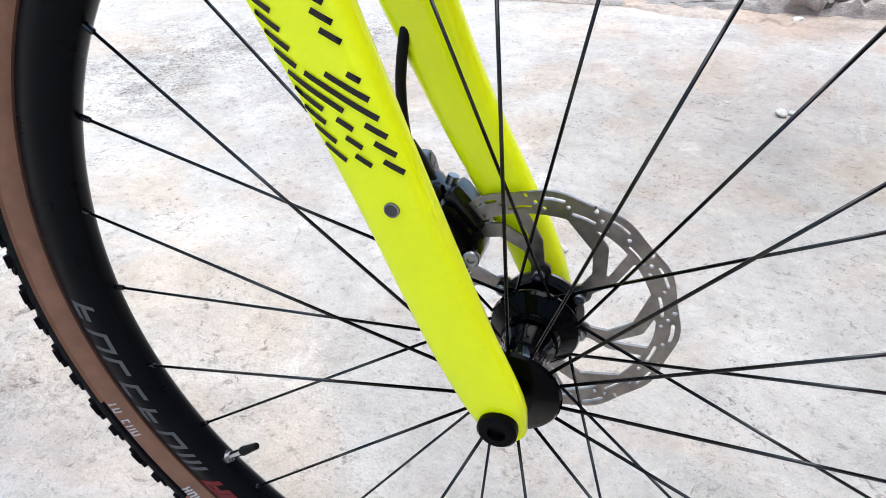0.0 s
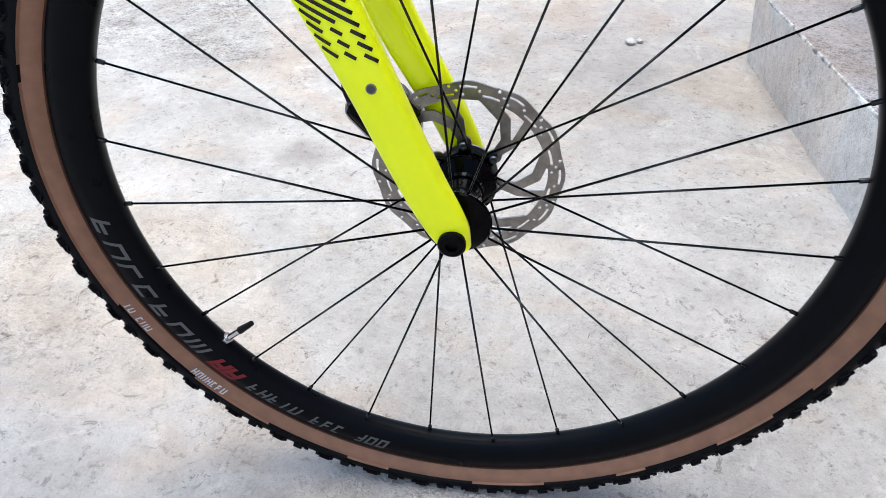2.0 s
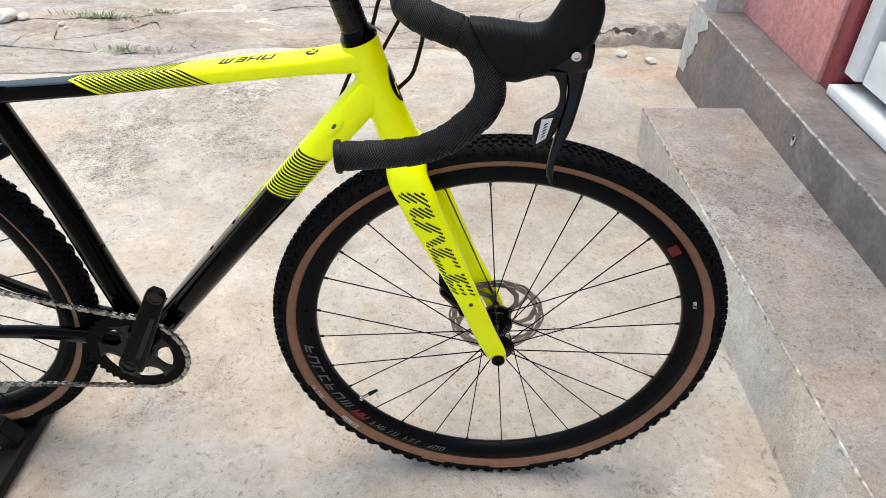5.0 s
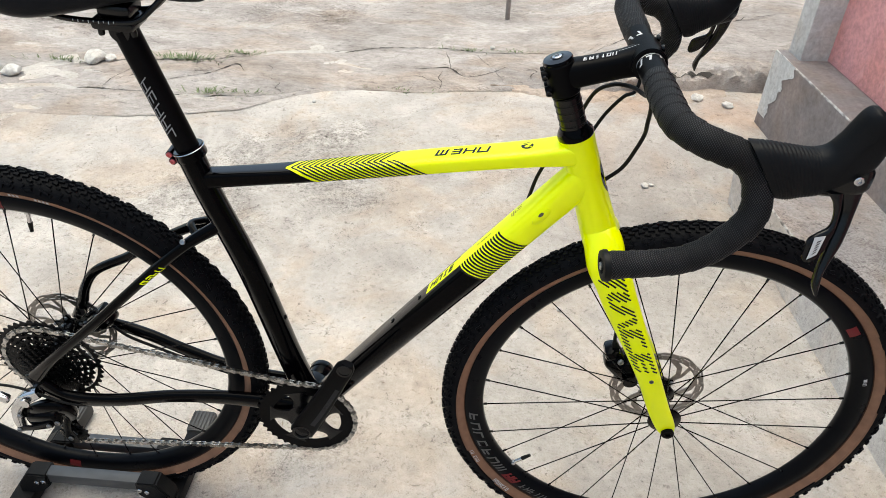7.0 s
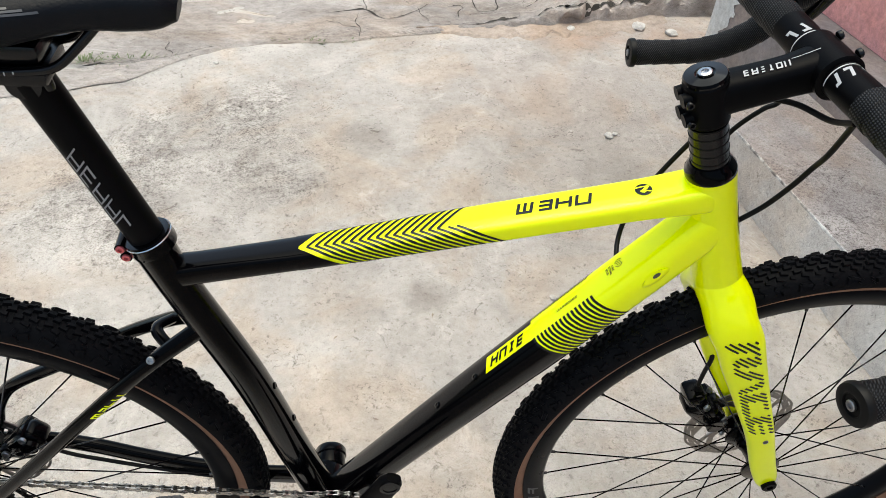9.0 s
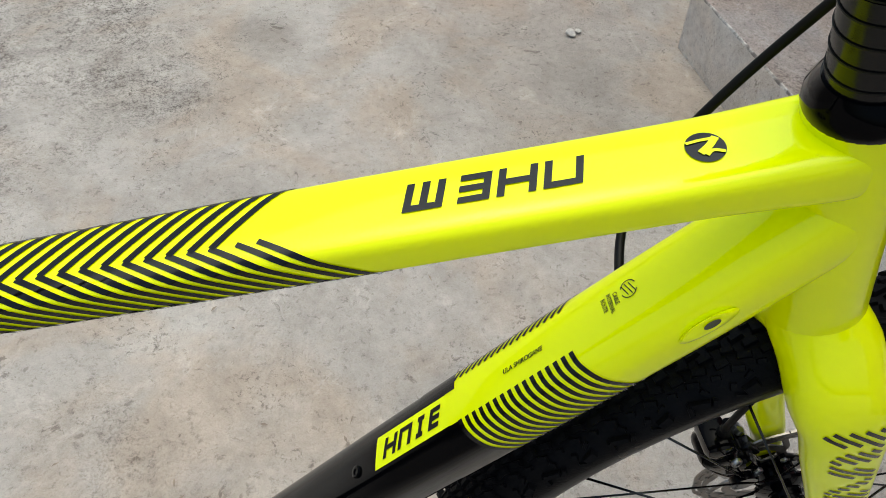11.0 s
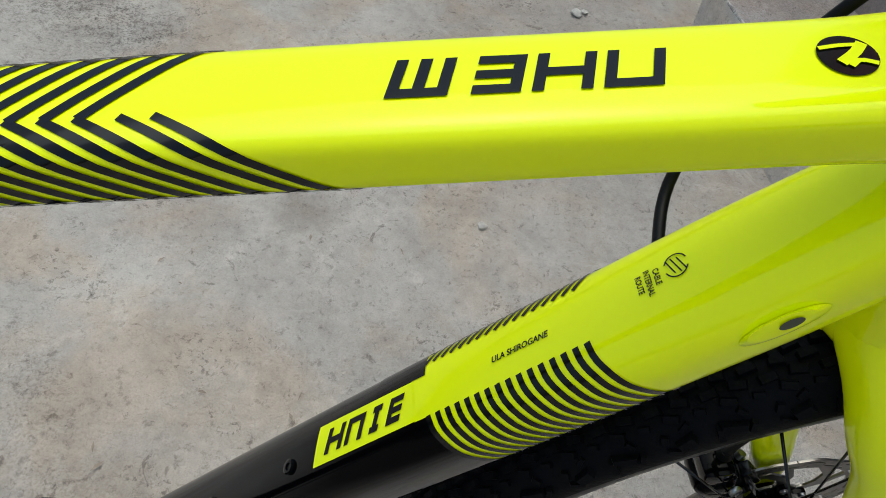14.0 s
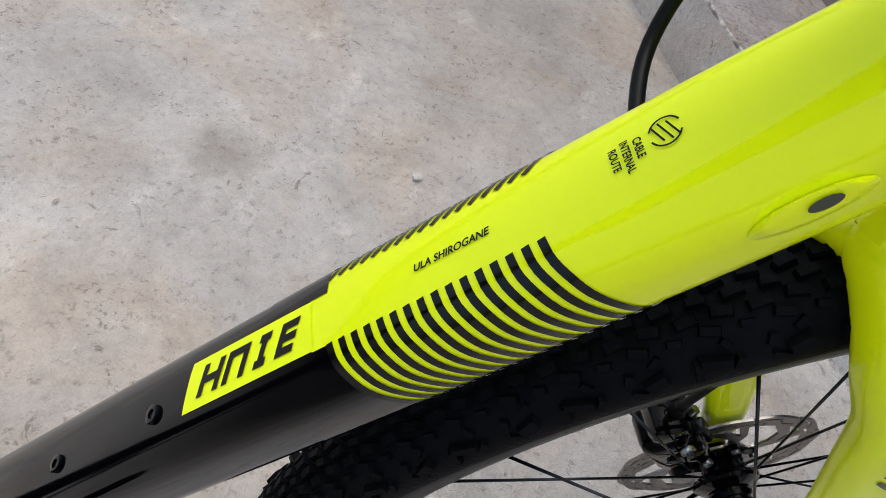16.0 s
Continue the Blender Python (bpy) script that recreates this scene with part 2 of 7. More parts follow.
STEEL = mat("brushed_steel", (0.30, 0.30, 0.31), 0.3, metal=1.0, var=0.15, scale=120)
ROTOR = mat("stainless_disc", (0.24, 0.225, 0.21), 0.34, metal=1.0, var=0.2, scale=150)
CHROME = mat("polished_metal", (0.55, 0.55, 0.56), 0.18, metal=1.0, var=0.08)
CHAINM = mat("oiled_chain_steel", (0.36, 0.35, 0.335), 0.22, metal=1.0, var=0.35, scale=160)
LINKD = mat("dark_inner_link_steel", (0.15, 0.147, 0.14), 0.32, metal=1.0, var=0.3, scale=160)
SPROCKET = mat("black_sprocket_steel", (0.012, 0.012, 0.013), 0.28, metal=0.9, var=0.4, scale=160, spec=0.3)
SPOKE = mat("black_spoke_steel", (0.002, 0.002, 0.003), 0.25, var=0.1, spec=0.45)
CABLE = mat("black_cable_housing", (0.003, 0.003, 0.003), 0.45, var=0.1, spec=0.14)
TAPE = woven("black_bar_tape", (0.0016, 0.0016, 0.0019), (0.046, 0.047, 0.052), 0.0018)
HOOD = mat("black_hood_rubber", (0.0042, 0.0046, 0.0058), 0.5, var=0.2, bump=0.15, bscale=600, spec=0.11)
SADDLE = mat("black_saddle_cover", (0.0035, 0.0042, 0.0062), 0.42, var=0.2, bump=0.2, bscale=500, spec=0.11)
SILVERP = mat("silver_print", (0.20, 0.20, 0.215), 0.4, var=0.08)
GREYP = mat("dim_grey_print", (0.052, 0.053, 0.058), 0.4, var=0.1)
FACET = mat("dull_grey_facet", (0.016, 0.016, 0.0175), 0.5, var=0.15, spec=0.12)
WHITEP = mat("white_print", (0.42, 0.42, 0.43), 0.5, var=0.05)
REDP = mat("red_print", (0.13, 0.006, 0.010), 0.45, var=0.1, spec=0.25)
PINKBOLT = mat("red_anodised_bolt", (0.45, 0.10, 0.11), 0.3, metal=0.6)
STANDM = mat("black_powder_coat", (0.005, 0.005, 0.0055), 0.5, var=0.15, bump=0.15, bscale=600, spec=0.12)
STANDG = mat("dark_grey_steel", (0.05, 0.052, 0.056), 0.42, metal=0.3, var=0.15)
CAPM = mat("ribbed_black_plastic", (0.03, 0.03, 0.031), 0.6, var=0.15)
# the entry at (0.15, 1.05) darkens a broad patch near the step
YARD = concrete("yard_concrete", (0.58, 0.54, 0.50), (0.47, 0.435, 0.405), stain=1.9, bump=1.0, patch=0.62, wear=0.85, worn_at=((-0.95, 1.3, 0.15, 0.6, 0.20),), blots=((0.15, 1.05, 0.1, 0.55, 0.55), (-0.75, 1.25, 0.1, 0.5, 0.22), (-0.377, 0.635, -0.02, 0.06, 0.8), (-0.493, 1.258, -0.05, 0.08, 0.7), (-0.23, 1.42, 0.0, 0.10, 0.5), (0.30, 1.95, 0.05, 0.26, 0.75, (0.84, 0.66, 0.55)), (0.58, 1.92, 0.05, 0.24, 0.75, (0.84, 0.66, 0.55)), (0.12, 1.52, 0.1, 0.5, 0.5, (0.80, 0.73, 0.70)), (0.50, 0.86, -0.02, 0.06, 0.6), (0.513, 0.72, -0.03, 0.05, 0.6), (0.53, 0.57, -0.02, 0.06, 0.6), (0.55, 0.38, -0.03, 0.05, 0.5)), crumb=1.0, rough_skin=0.47)
OLDSLAB = concrete("old_cracked_concrete", (0.525, 0.48, 0.452), (0.385, 0.35, 0.328), stain=2.8, bump=1.0, patch=0.85, wear=0.9, along=0.55, crumb=0.8)
STEPM = concrete("grey_cement_step", (0.52, 0.475, 0.465), (0.40, 0.365, 0.36), stain=3.0, fine=150, bump=1.0, patch=0.6, wear=0.75, worn_at=((0.7, 0.6, 0.3, 1.2, 0.05),), crumb=1.2)
STEPSIDE = concrete("grey_cement_render", (0.74, 0.695, 0.655), (0.61, 0.57, 0.54), stain=4.0, bump=1.0, patch=0.6, wear=0.6, rough_skin=0.65, crumb=0.7)
PLINTH = concrete("dark_polished_cement", (0.285, 0.25, 0.245), (0.19, 0.168, 0.166), stain=3.0, bump=0.2, damp=0.35)
PINK = concrete("pink_wall_paint", (0.92, 0.47, 0.47), (0.86, 0.42, 0.42), stain=2.0, bump=0.15, patch=0.15)
LIMEWASH = concrete("white_limewash", (0.78, 0.77, 0.75), (0.66, 0.65, 0.63), stain=4.0, bump=0.4)
CHIP = concrete("white_chipped_edge", (0.80, 0.79, 0.77), (0.22, 0.20, 0.20), stain=45.0, bump=0.6)
WHITEFRAME = mat("white_door_frame", (0.78, 0.79, 0.80), 0.4, var=0.05)
DARKDOOR = mat("dark_tinted_glass_backing", (0.03, 0.032, 0.035), 0.15, var=0.1)
MAROON = mat("maroon_painted_post", (0.28, 0.05, 0.06), 0.45, var=0.15)
GRASS = mat("grass_green", (0.11, 0.14, 0.055), 0.6, var=0.35, scale=60)
TWIG = mat("dry_leaf_litter", (0.26, 0.21, 0.165), 0.85, var=0.35, scale=90)
PEBBLE = concrete("pale_pebble", (0.74, 0.71, 0.67), (0.60, 0.57, 0.53), stain=20.0)
DIRT = concrete("reddish_dirt", (0.52, 0.435, 0.37), (0.42, 0.345, 0.29), stain=5.0, bump=0.9)
SEAMD = mat("crack_soil_and_shade", (0.045, 0.038, 0.032), 0.95, var=0.3)
PORTM = mat("dark_port_hole", (0.05, 0.052, 0.03), 0.6, var=0.2)
POSTM = mat("grey_weathered_post", (0.22, 0.19, 0.17), 0.85, var=0.3, bump=0.4, bscale=120)


# ---- mesh helpers ----
def part(name, bm, material, parent, label="", smooth=True, flat_angle=35):
    """Links a bmesh as one mesh object under a thing or a part."""
    bmesh.ops.recalc_face_normals(bm, faces=bm.faces)
    me = bpy.data.meshes.new(name)
    if smooth:
        lim = radians(flat_angle)
        for f in bm.faces:
            f.smooth = True
        for e in bm.edges:
            if len(e.link_faces) == 2 and e.calc_face_angle(0) > lim:
                e.smooth = False
    bm.to_mesh(me)
    bm.free()
    for m in (material if isinstance(material, (list, tuple)) else [material]):
        me.materials.append(m)
    ob = new(name, me)
    ob.parent = parent
    if label:
        tagged(ob, label)
    return ob


def share(name, me, parent, m):
    """Another object on the same mesh, posed by m in its parent."""
    ob = new(name, me)
    ob.parent = parent
    ob.matrix_local = m
    return ob


def thing(name, m, label, category, group="", kind=""):
    ob = new(name)
    ob.matrix_world = m
    return tagged(ob, label, category, group, kind)


def catmull(pts, n):
    """Smooth curve through rows of numbers, n samples, evenly by chord."""
    p = np.array(pts, float)
    if len(p) == 2:
        return p[0] + (p[1] - p[0]) * np.linspace(0, 1, n)[:, None]
    d = np.r_[0, np.cumsum(np.maximum(np.linalg.norm(np.diff(p[:, :3], axis=0), axis=1), 1e-6))]
    m = np.empty_like(p)
    m[1:-1] = (p[2:] - p[:-2]) / (d[2:] - d[:-2])[:, None]
    m[0], m[-1] = (p[1] - p[0]) / (d[1] - d[0]), (p[-1] - p[-2]) / (d[-1] - d[-2])
    out = []
    for s in np.linspace(0, d[-1], n):
        i = min(max(np.searchsorted(d, s, side="right") - 1, 0), len(p) - 2)
        h = d[i + 1] - d[i]
        u = (s - d[i]) / h
        out.append((2 * u**3 - 3 * u**2 + 1) * p[i] + (u**3 - 2 * u**2 + u) * h * m[i] + (-2 * u**3 + 3 * u**2) * p[i + 1] + (u**3 - u**2) * h * m[i + 1])
    return np.array(out)


class Tube:
    """A swept tube; rows: x, y, z, width across, height, with a rounded-box section of exponent e."""

    def __init__(self, rows, n=24, e=2.0, ref=(0, 1, 0), seg=24, flip=False):
        self.c = catmull(rows, n)
        self.e, self.seg = (self.c[:, 5] if self.c.shape[1] > 5 else np.full(n, e)), seg
        p = self.c[:, :3]
        t = np.gradient(p, axis=0)
        self.t = t / np.linalg.norm(t, axis=1)[:, None]
        if ref is not None:
            r = np.array(ref, float)
            lat = r - (self.t @ r)[:, None] * self.t
            self.lat = lat / np.linalg.norm(lat, axis=1)[:, None]
        else:
            v = np.cross(self.t[0], [0.3, 0.2, 0.9])
            self.lat = np.empty_like(p)
            for i in range(n):
                v = v - (v @ self.t[i]) * self.t[i]
                v = v / np.linalg.norm(v)
                self.lat[i] = v
        self.nor = np.cross(self.t, self.lat) * (-1 if flip else 1)
        self.len = np.r_[0, np.cumsum(np.linalg.norm(np.diff(p, axis=0), axis=1))]

    def section(self, a, e):
        c, s = np.cos(a), np.sin(a)
        return np.sign(c) * np.abs(c) ** (2 / e), np.sign(s) * np.abs(s) ** (2 / e)

    def mesh(self, bm=None, caps=True, paint=None):
        bm = bm or bmesh.new()
        rings = []
        for i in range(len(self.c)):
            u, v = self.section(np.linspace(0, 2 * np.pi, self.seg, endpoint=False), self.e[i])
            q = self.c[i, :3] + np.outer(u * self.c[i, 3] / 2, self.lat[i]) + np.outer(v * self.c[i, 4] / 2, self.nor[i])
            rings.append([bm.verts.new(x) for x in q])
        for i in range(len(rings) - 1):
            for k in range(self.seg):
                f = bm.faces.new((rings[i][k], rings[i][(k + 1) % self.seg], rings[i + 1][(k + 1) % self.seg], rings[i + 1][k]))
                if paint:
                    f.material_index = paint((self.len[i] + self.len[i + 1]) / 2)
        if caps:
            a, b = bm.faces.new(rings[0]), bm.faces.new(rings[-1])
            if paint:
                a.material_index, b.material_index = paint(0.0), paint(self.len[-1])
        return bm

    def surf(self, s, d, off=0.0004):
        """Point on the skin, s metres along and d metres round from the top line towards the near (-y) side."""
        row = [np.interp(s, self.len, self.c[:, k]) for k in range(5)]
        lat = np.array([np.interp(s, self.len, self.lat[:, k]) for k in range(3)])
        nor = np.array([np.interp(s, self.len, self.nor[:, k]) for k in range(3)])
        a = np.linspace(np.pi / 2, np.pi * 1.5, 49) if d >= 0 else np.linspace(np.pi / 2, -np.pi / 2, 49)
        u, v = self.section(a, float(np.interp(s, self.len, self.e)))
        w, h = row[3] / 2 + off, row[4] / 2 + off
        q = np.stack([u * w, v * h], 1)
        g = np.r_[0, np.cumsum(np.linalg.norm(np.diff(q, axis=0), axis=1))]
        x, y = np.interp(abs(d), g, q[:, 0]), np.interp(abs(d), g, q[:, 1])
        return np.array(row[:3]) + lat * x + nor * y


def loft(rows, n, e, seg=20):
    """A Tube between an upper and a lower outline; rows: upper x, z, lower x, z, y, width."""
    t_ = Tube([((a + c) / 2, y, (b + d) / 2, w, math.hypot(a - c, b - d), e) for a, b, c, d, y, w in rows], n, e, (0, 1, 0), seg)
    dirs = catmull([((a + c) / 2, y, (b + d) / 2, a - c, b - d) for a, b, c, d, y, w in rows], n)[:, 3:]
    dirs = dirs / np.linalg.norm(dirs, axis=1)[:, None]
    t_.nor = np.stack([dirs[:, 0], np.zeros(n), dirs[:, 1]], 1)
    t_.lat = np.tile([0.0, 1.0, 0.0], (n, 1))
    return t_


def ribbon(bm, fn, line, width, steps=8):
    """A printed stripe: the 2D line (u, v), of that width, laid on the surface fn(u, v)."""
    p = catmull(line, steps)
    t = np.gradient(p, axis=0)
    t /= np.linalg.norm(t, axis=1)[:, None]
    n = np.stack([-t[:, 1], t[:, 0]], 1) * width / 2
    rows = []
    for a, b in zip(p, n):
        rows.append([bm.verts.new(fn(*(a - b))), bm.verts.new(fn(*a)), bm.verts.new(fn(*(a + b)))])
    for r0, r1 in zip(rows, rows[1:]):
        for k in range(2):
            bm.faces.new((r0[k], r0[k + 1], r1[k + 1], r1[k]))


def patch(bm, fn, u0, u1, v0, v1, nu=6, nv=6, skew=0.0):
    """A printed patch on fn(u, v); skew shifts u with v."""
    g = [[bm.verts.new(fn(u + skew * (v - v0), v)) for u in np.linspace(u0, u1, nu)] for v in np.linspace(v0, v1, nv)]
    for i in range(nv - 1):
        for k in range(nu - 1):
            bm.faces.new((g[i][k], g[i][k + 1], g[i + 1][k + 1], g[i + 1][k]))


def lettering(bm, fn, words, size, u, v, shear=0.0, squeeze=1.0, align="LEFT"):
    """Readable words in the built-in font, laid on fn(u, v)."""
    cu = bpy.data.curves.new("words", "FONT")
    cu.body, cu.size, cu.align_x, cu.shear, cu.offset = words, size, align, shear, size * 0.025
    ob = bpy.data.objects.new("words", cu)
    scene.collection.objects.link(ob)
    bpy.context.view_layer.update()
    me = bpy.data.meshes.new_from_object(ob.evaluated_get(bpy.context.evaluated_depsgraph_get()))
    vs = [bm.verts.new(fn(u + p.co.x * squeeze, v + p.co.y)) for p in me.vertices]
    for f in me.polygons:
        try:
            bm.faces.new([vs[i] for i in f.vertices])
        except ValueError:
            pass
    bpy.data.objects.remove(ob)
    bpy.data.curves.remove(cu)
    bpy.data.meshes.remove(me)


def marks(bm, fn, pattern, u, v, w, h, gap, slant=0.25, stroke=None):
    """Plain slanted bars in place of a brand mark: per sign a string of l (left bar), r (right bar), t, m, b (cross bars)."""
    stroke = stroke or h * 0.2
    for k, signs in enumerate(pattern):
        x = u + k * (w + gap)
        at = lambda p, q: fn(p + slant * (q - v), q)
        for c in signs:
            if c == "l":
                patch(bm, at, x, x + stroke, v, v + h, 2, 4)
            elif c == "r":
                patch(bm, at, x + w - stroke, x + w, v, v + h, 2, 4)
            elif c == "c":
                patch(bm, at, x + w / 2 - stroke / 2, x + w / 2 + stroke / 2, v, v + h, 2, 4)
            else:
                y = {"t": v + h - stroke, "m": v + h / 2 - stroke / 2, "b": v}[c]
                patch(bm, at, x + stroke, x + w - stroke, y, y + stroke, 4, 2)


def bars(name, material, parent, fn, *layout, label=""):
    """The same marks, each bar a part of its own."""
    b = bmesh.new()
    marks(b, fn, *layout)
    left = set(b.verts)
    while left:
        heap, seen = [left.pop()], set()
        while heap:
            v = heap.pop()
            seen.add(v)
            heap += [w for e in v.link_edges for w in e.verts if w not in seen]
        left -= seen
        faces = {f for v in seen for f in v.link_faces}
        one = bmesh.new()
        twin = {v: one.verts.new(v.co) for v in seen}
        for f in faces:
            one.faces.new([twin[v] for v in f.verts])
        part(name, one, material, parent, label)
    b.free()


def lathe(profile, seg=48, centre=(0, 0, 0), axis="y", closed=False, bm=None):
    """Turns a profile of (radius, along) rows about an axis."""
    bm = bm or bmesh.new()
    rings = []
    for r, y in profile:
        ring = []
        for k in range(seg):
            a = 2 * np.pi * k / seg
            p = {"y": (r * math.cos(a), y, r * math.sin(a)), "z": (r * math.cos(a), r * math.sin(a), y), "x": (y, r * math.cos(a), r * math.sin(a))}[axis]
            ring.append(bm.verts.new(Vector(p) + Vector(centre)))
        rings.append(ring)
    pairs = list(zip(rings, rings[1:])) + ([(rings[-1], rings[0])] if closed else [])
    for r0, r1 in pairs:
        for k in range(seg):
            bm.faces.new((r0[k], r0[(k + 1) % seg], r1[(k + 1) % seg], r1[k]))
    if not closed:
        bm.faces.new(rings[0])
        bm.faces.new(rings[-1])
    return bm


def rbox(sx, sy, sz, bev=0.003, m=None, seg=2, bm=None):
    """A box with rounded edges."""
    b = bmesh.new()
    bmesh.ops.create_cube(b, size=1.0)
    bmesh.ops.scale(b, vec=(sx, sy, sz), verts=b.verts)
    if bev:
        bmesh.ops.bevel(b, geom=list(b.edges), offset=bev, segments=seg, affect="EDGES", profile=0.5)
    if m is not None:
        bmesh.ops.transform(b, matrix=m, verts=b.verts)
    if bm is None:
        return b
    join(bm, b)
    return bm


def join(bm, other, m=None):
    """Adds another bmesh to bm and frees it."""
    if m is not None:
        bmesh.ops.transform(other, matrix=m, verts=other.verts)
    me = bpy.data.meshes.new("tmp")
    other.to_mesh(me)
    other.free()
    bm.from_mesh(me)
    bpy.data.meshes.remove(me)
    return bm


def extrude2d(outline, y0, y1, plane="xz", bm=None):
    """A flat plate from an outline of (a, b), between two depths."""
    bm = bm or bmesh.new()
    put = (lambda a, b, y: (a, y, b)) if plane == "xz" else (lambda a, b, y: (a, b, y))
    lo = [bm.verts.new(put(a, b, y0)) for a, b in outline]
    hi = [bm.verts.new(put(a, b, y1)) for a, b in outline]
    bm.faces.new(lo)
    bm.faces.new(hi[::-1])
    n = len(outline)
    for k in range(n):
        bm.faces.new((lo[k], lo[(k + 1) % n], hi[(k + 1) % n], hi[k]))
    return bm


def ringplate(inner, outer, y0, y1, n, bm=None):
    """A plate between two closed polar curves inner(a) and outer(a)."""
    bm = bm or bmesh.new()
    g = []
    for k in range(n):
        a = 2 * np.pi * k / n
        c, s = math.cos(a), math.sin(a)
        ri, ro = inner(a), outer(a)
        g.append([bm.verts.new((r * c, y, r * s)) for r, y in ((ri, y0), (ro, y0), (ro, y1), (ri, y1))])
    for k in range(n):
        p, q = g[k], g[(k + 1) % n]
        for i in range(4):
            bm.faces.new((p[i], p[(i + 1) % 4], q[(i + 1) % 4], q[i]))
    return bm


def rod(p, q, r, seg=8, r2=None, bm=None):
    """A straight round bar from p to q."""
    p, q = Vector(p), Vector(q)
    d = q - p
    bm = bm or bmesh.new()
    bmesh.ops.create_cone(bm, cap_ends=True, segments=seg, radius1=r, radius2=r if r2 is None else r2, depth=d.length,
                          matrix=Matrix.Translation((p + q) / 2) @ d.to_track_quat("Z", "Y").to_matrix().to_4x4())
    return bm


def bolt(p, axis, r, h, parent, name="bolt", material=None):
    """A socket-head screw with a hollow, at p, its head along axis."""
    b = lathe([(r * 0.9, 0), (r, h * 0.2), (r, h * 0.8), (r * 0.85, h), (r * 0.5, h), (r * 0.45, h * 0.45), (0.0002, h * 0.4)], 12, axis="z")
    bmesh.ops.transform(b, matrix=Matrix.Translation(p) @ Vector(axis).to_track_quat("Z", "Y").to_matrix().to_4x4(), verts=b.verts)
    return part(name, b, material or STEEL, parent)


# ---- the yard ----
def ground():
    """One sheet from under the camera to the horizon, finer near the bike, slightly uneven."""
    bm = bmesh.new()
    xs = np.r_[-60, -25, -12, -6, np.linspace(-4, 3, 57), 6, 12, 25, 60]
    ys = np.r_[-60, -25, -12, -6, -3, np.linspace(-2, 2.2, 36), 3, 6, 12, 25, 60]
    g = []
    for y in ys:
        row = []
        for x in xs:
            near = 1 if abs(x) < 5 and abs(y) < 4 else 0
            z = near * 0.004 * noise.noise((x * 1.7, y * 1.7, 0.3)) if near else 0.0
            row.append(bm.verts.new((x, y, z - 0.003)))
        g.append(row)
    for j in range(len(ys) - 1):
        for i in range(len(xs) - 1):
            bm.faces.new((g[j][i], g[j][i + 1], g[j + 1][i + 1], g[j + 1][i]))
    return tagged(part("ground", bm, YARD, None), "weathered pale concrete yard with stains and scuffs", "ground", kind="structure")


ground()


def ledge_y(x):
    """Where the broken edge of the old slab runs."""
    base = np.interp(x, [-4.0, -2.2, -1.6, -1.39, -1.24, -1.128, -0.96, -0.80, -0.59, -0.226, 0.2, 0.65], [1.32, 1.44, 1.511, 1.571, 1.616, 1.708, 1.815, 1.845, 1.862, 1.935, 1.97, 2.06])
    return base + 0.022 * noise.noise((x * 3.1, 0.7, 0)) + 0.014 * noise.noise((x * 11, 1.7, 0))


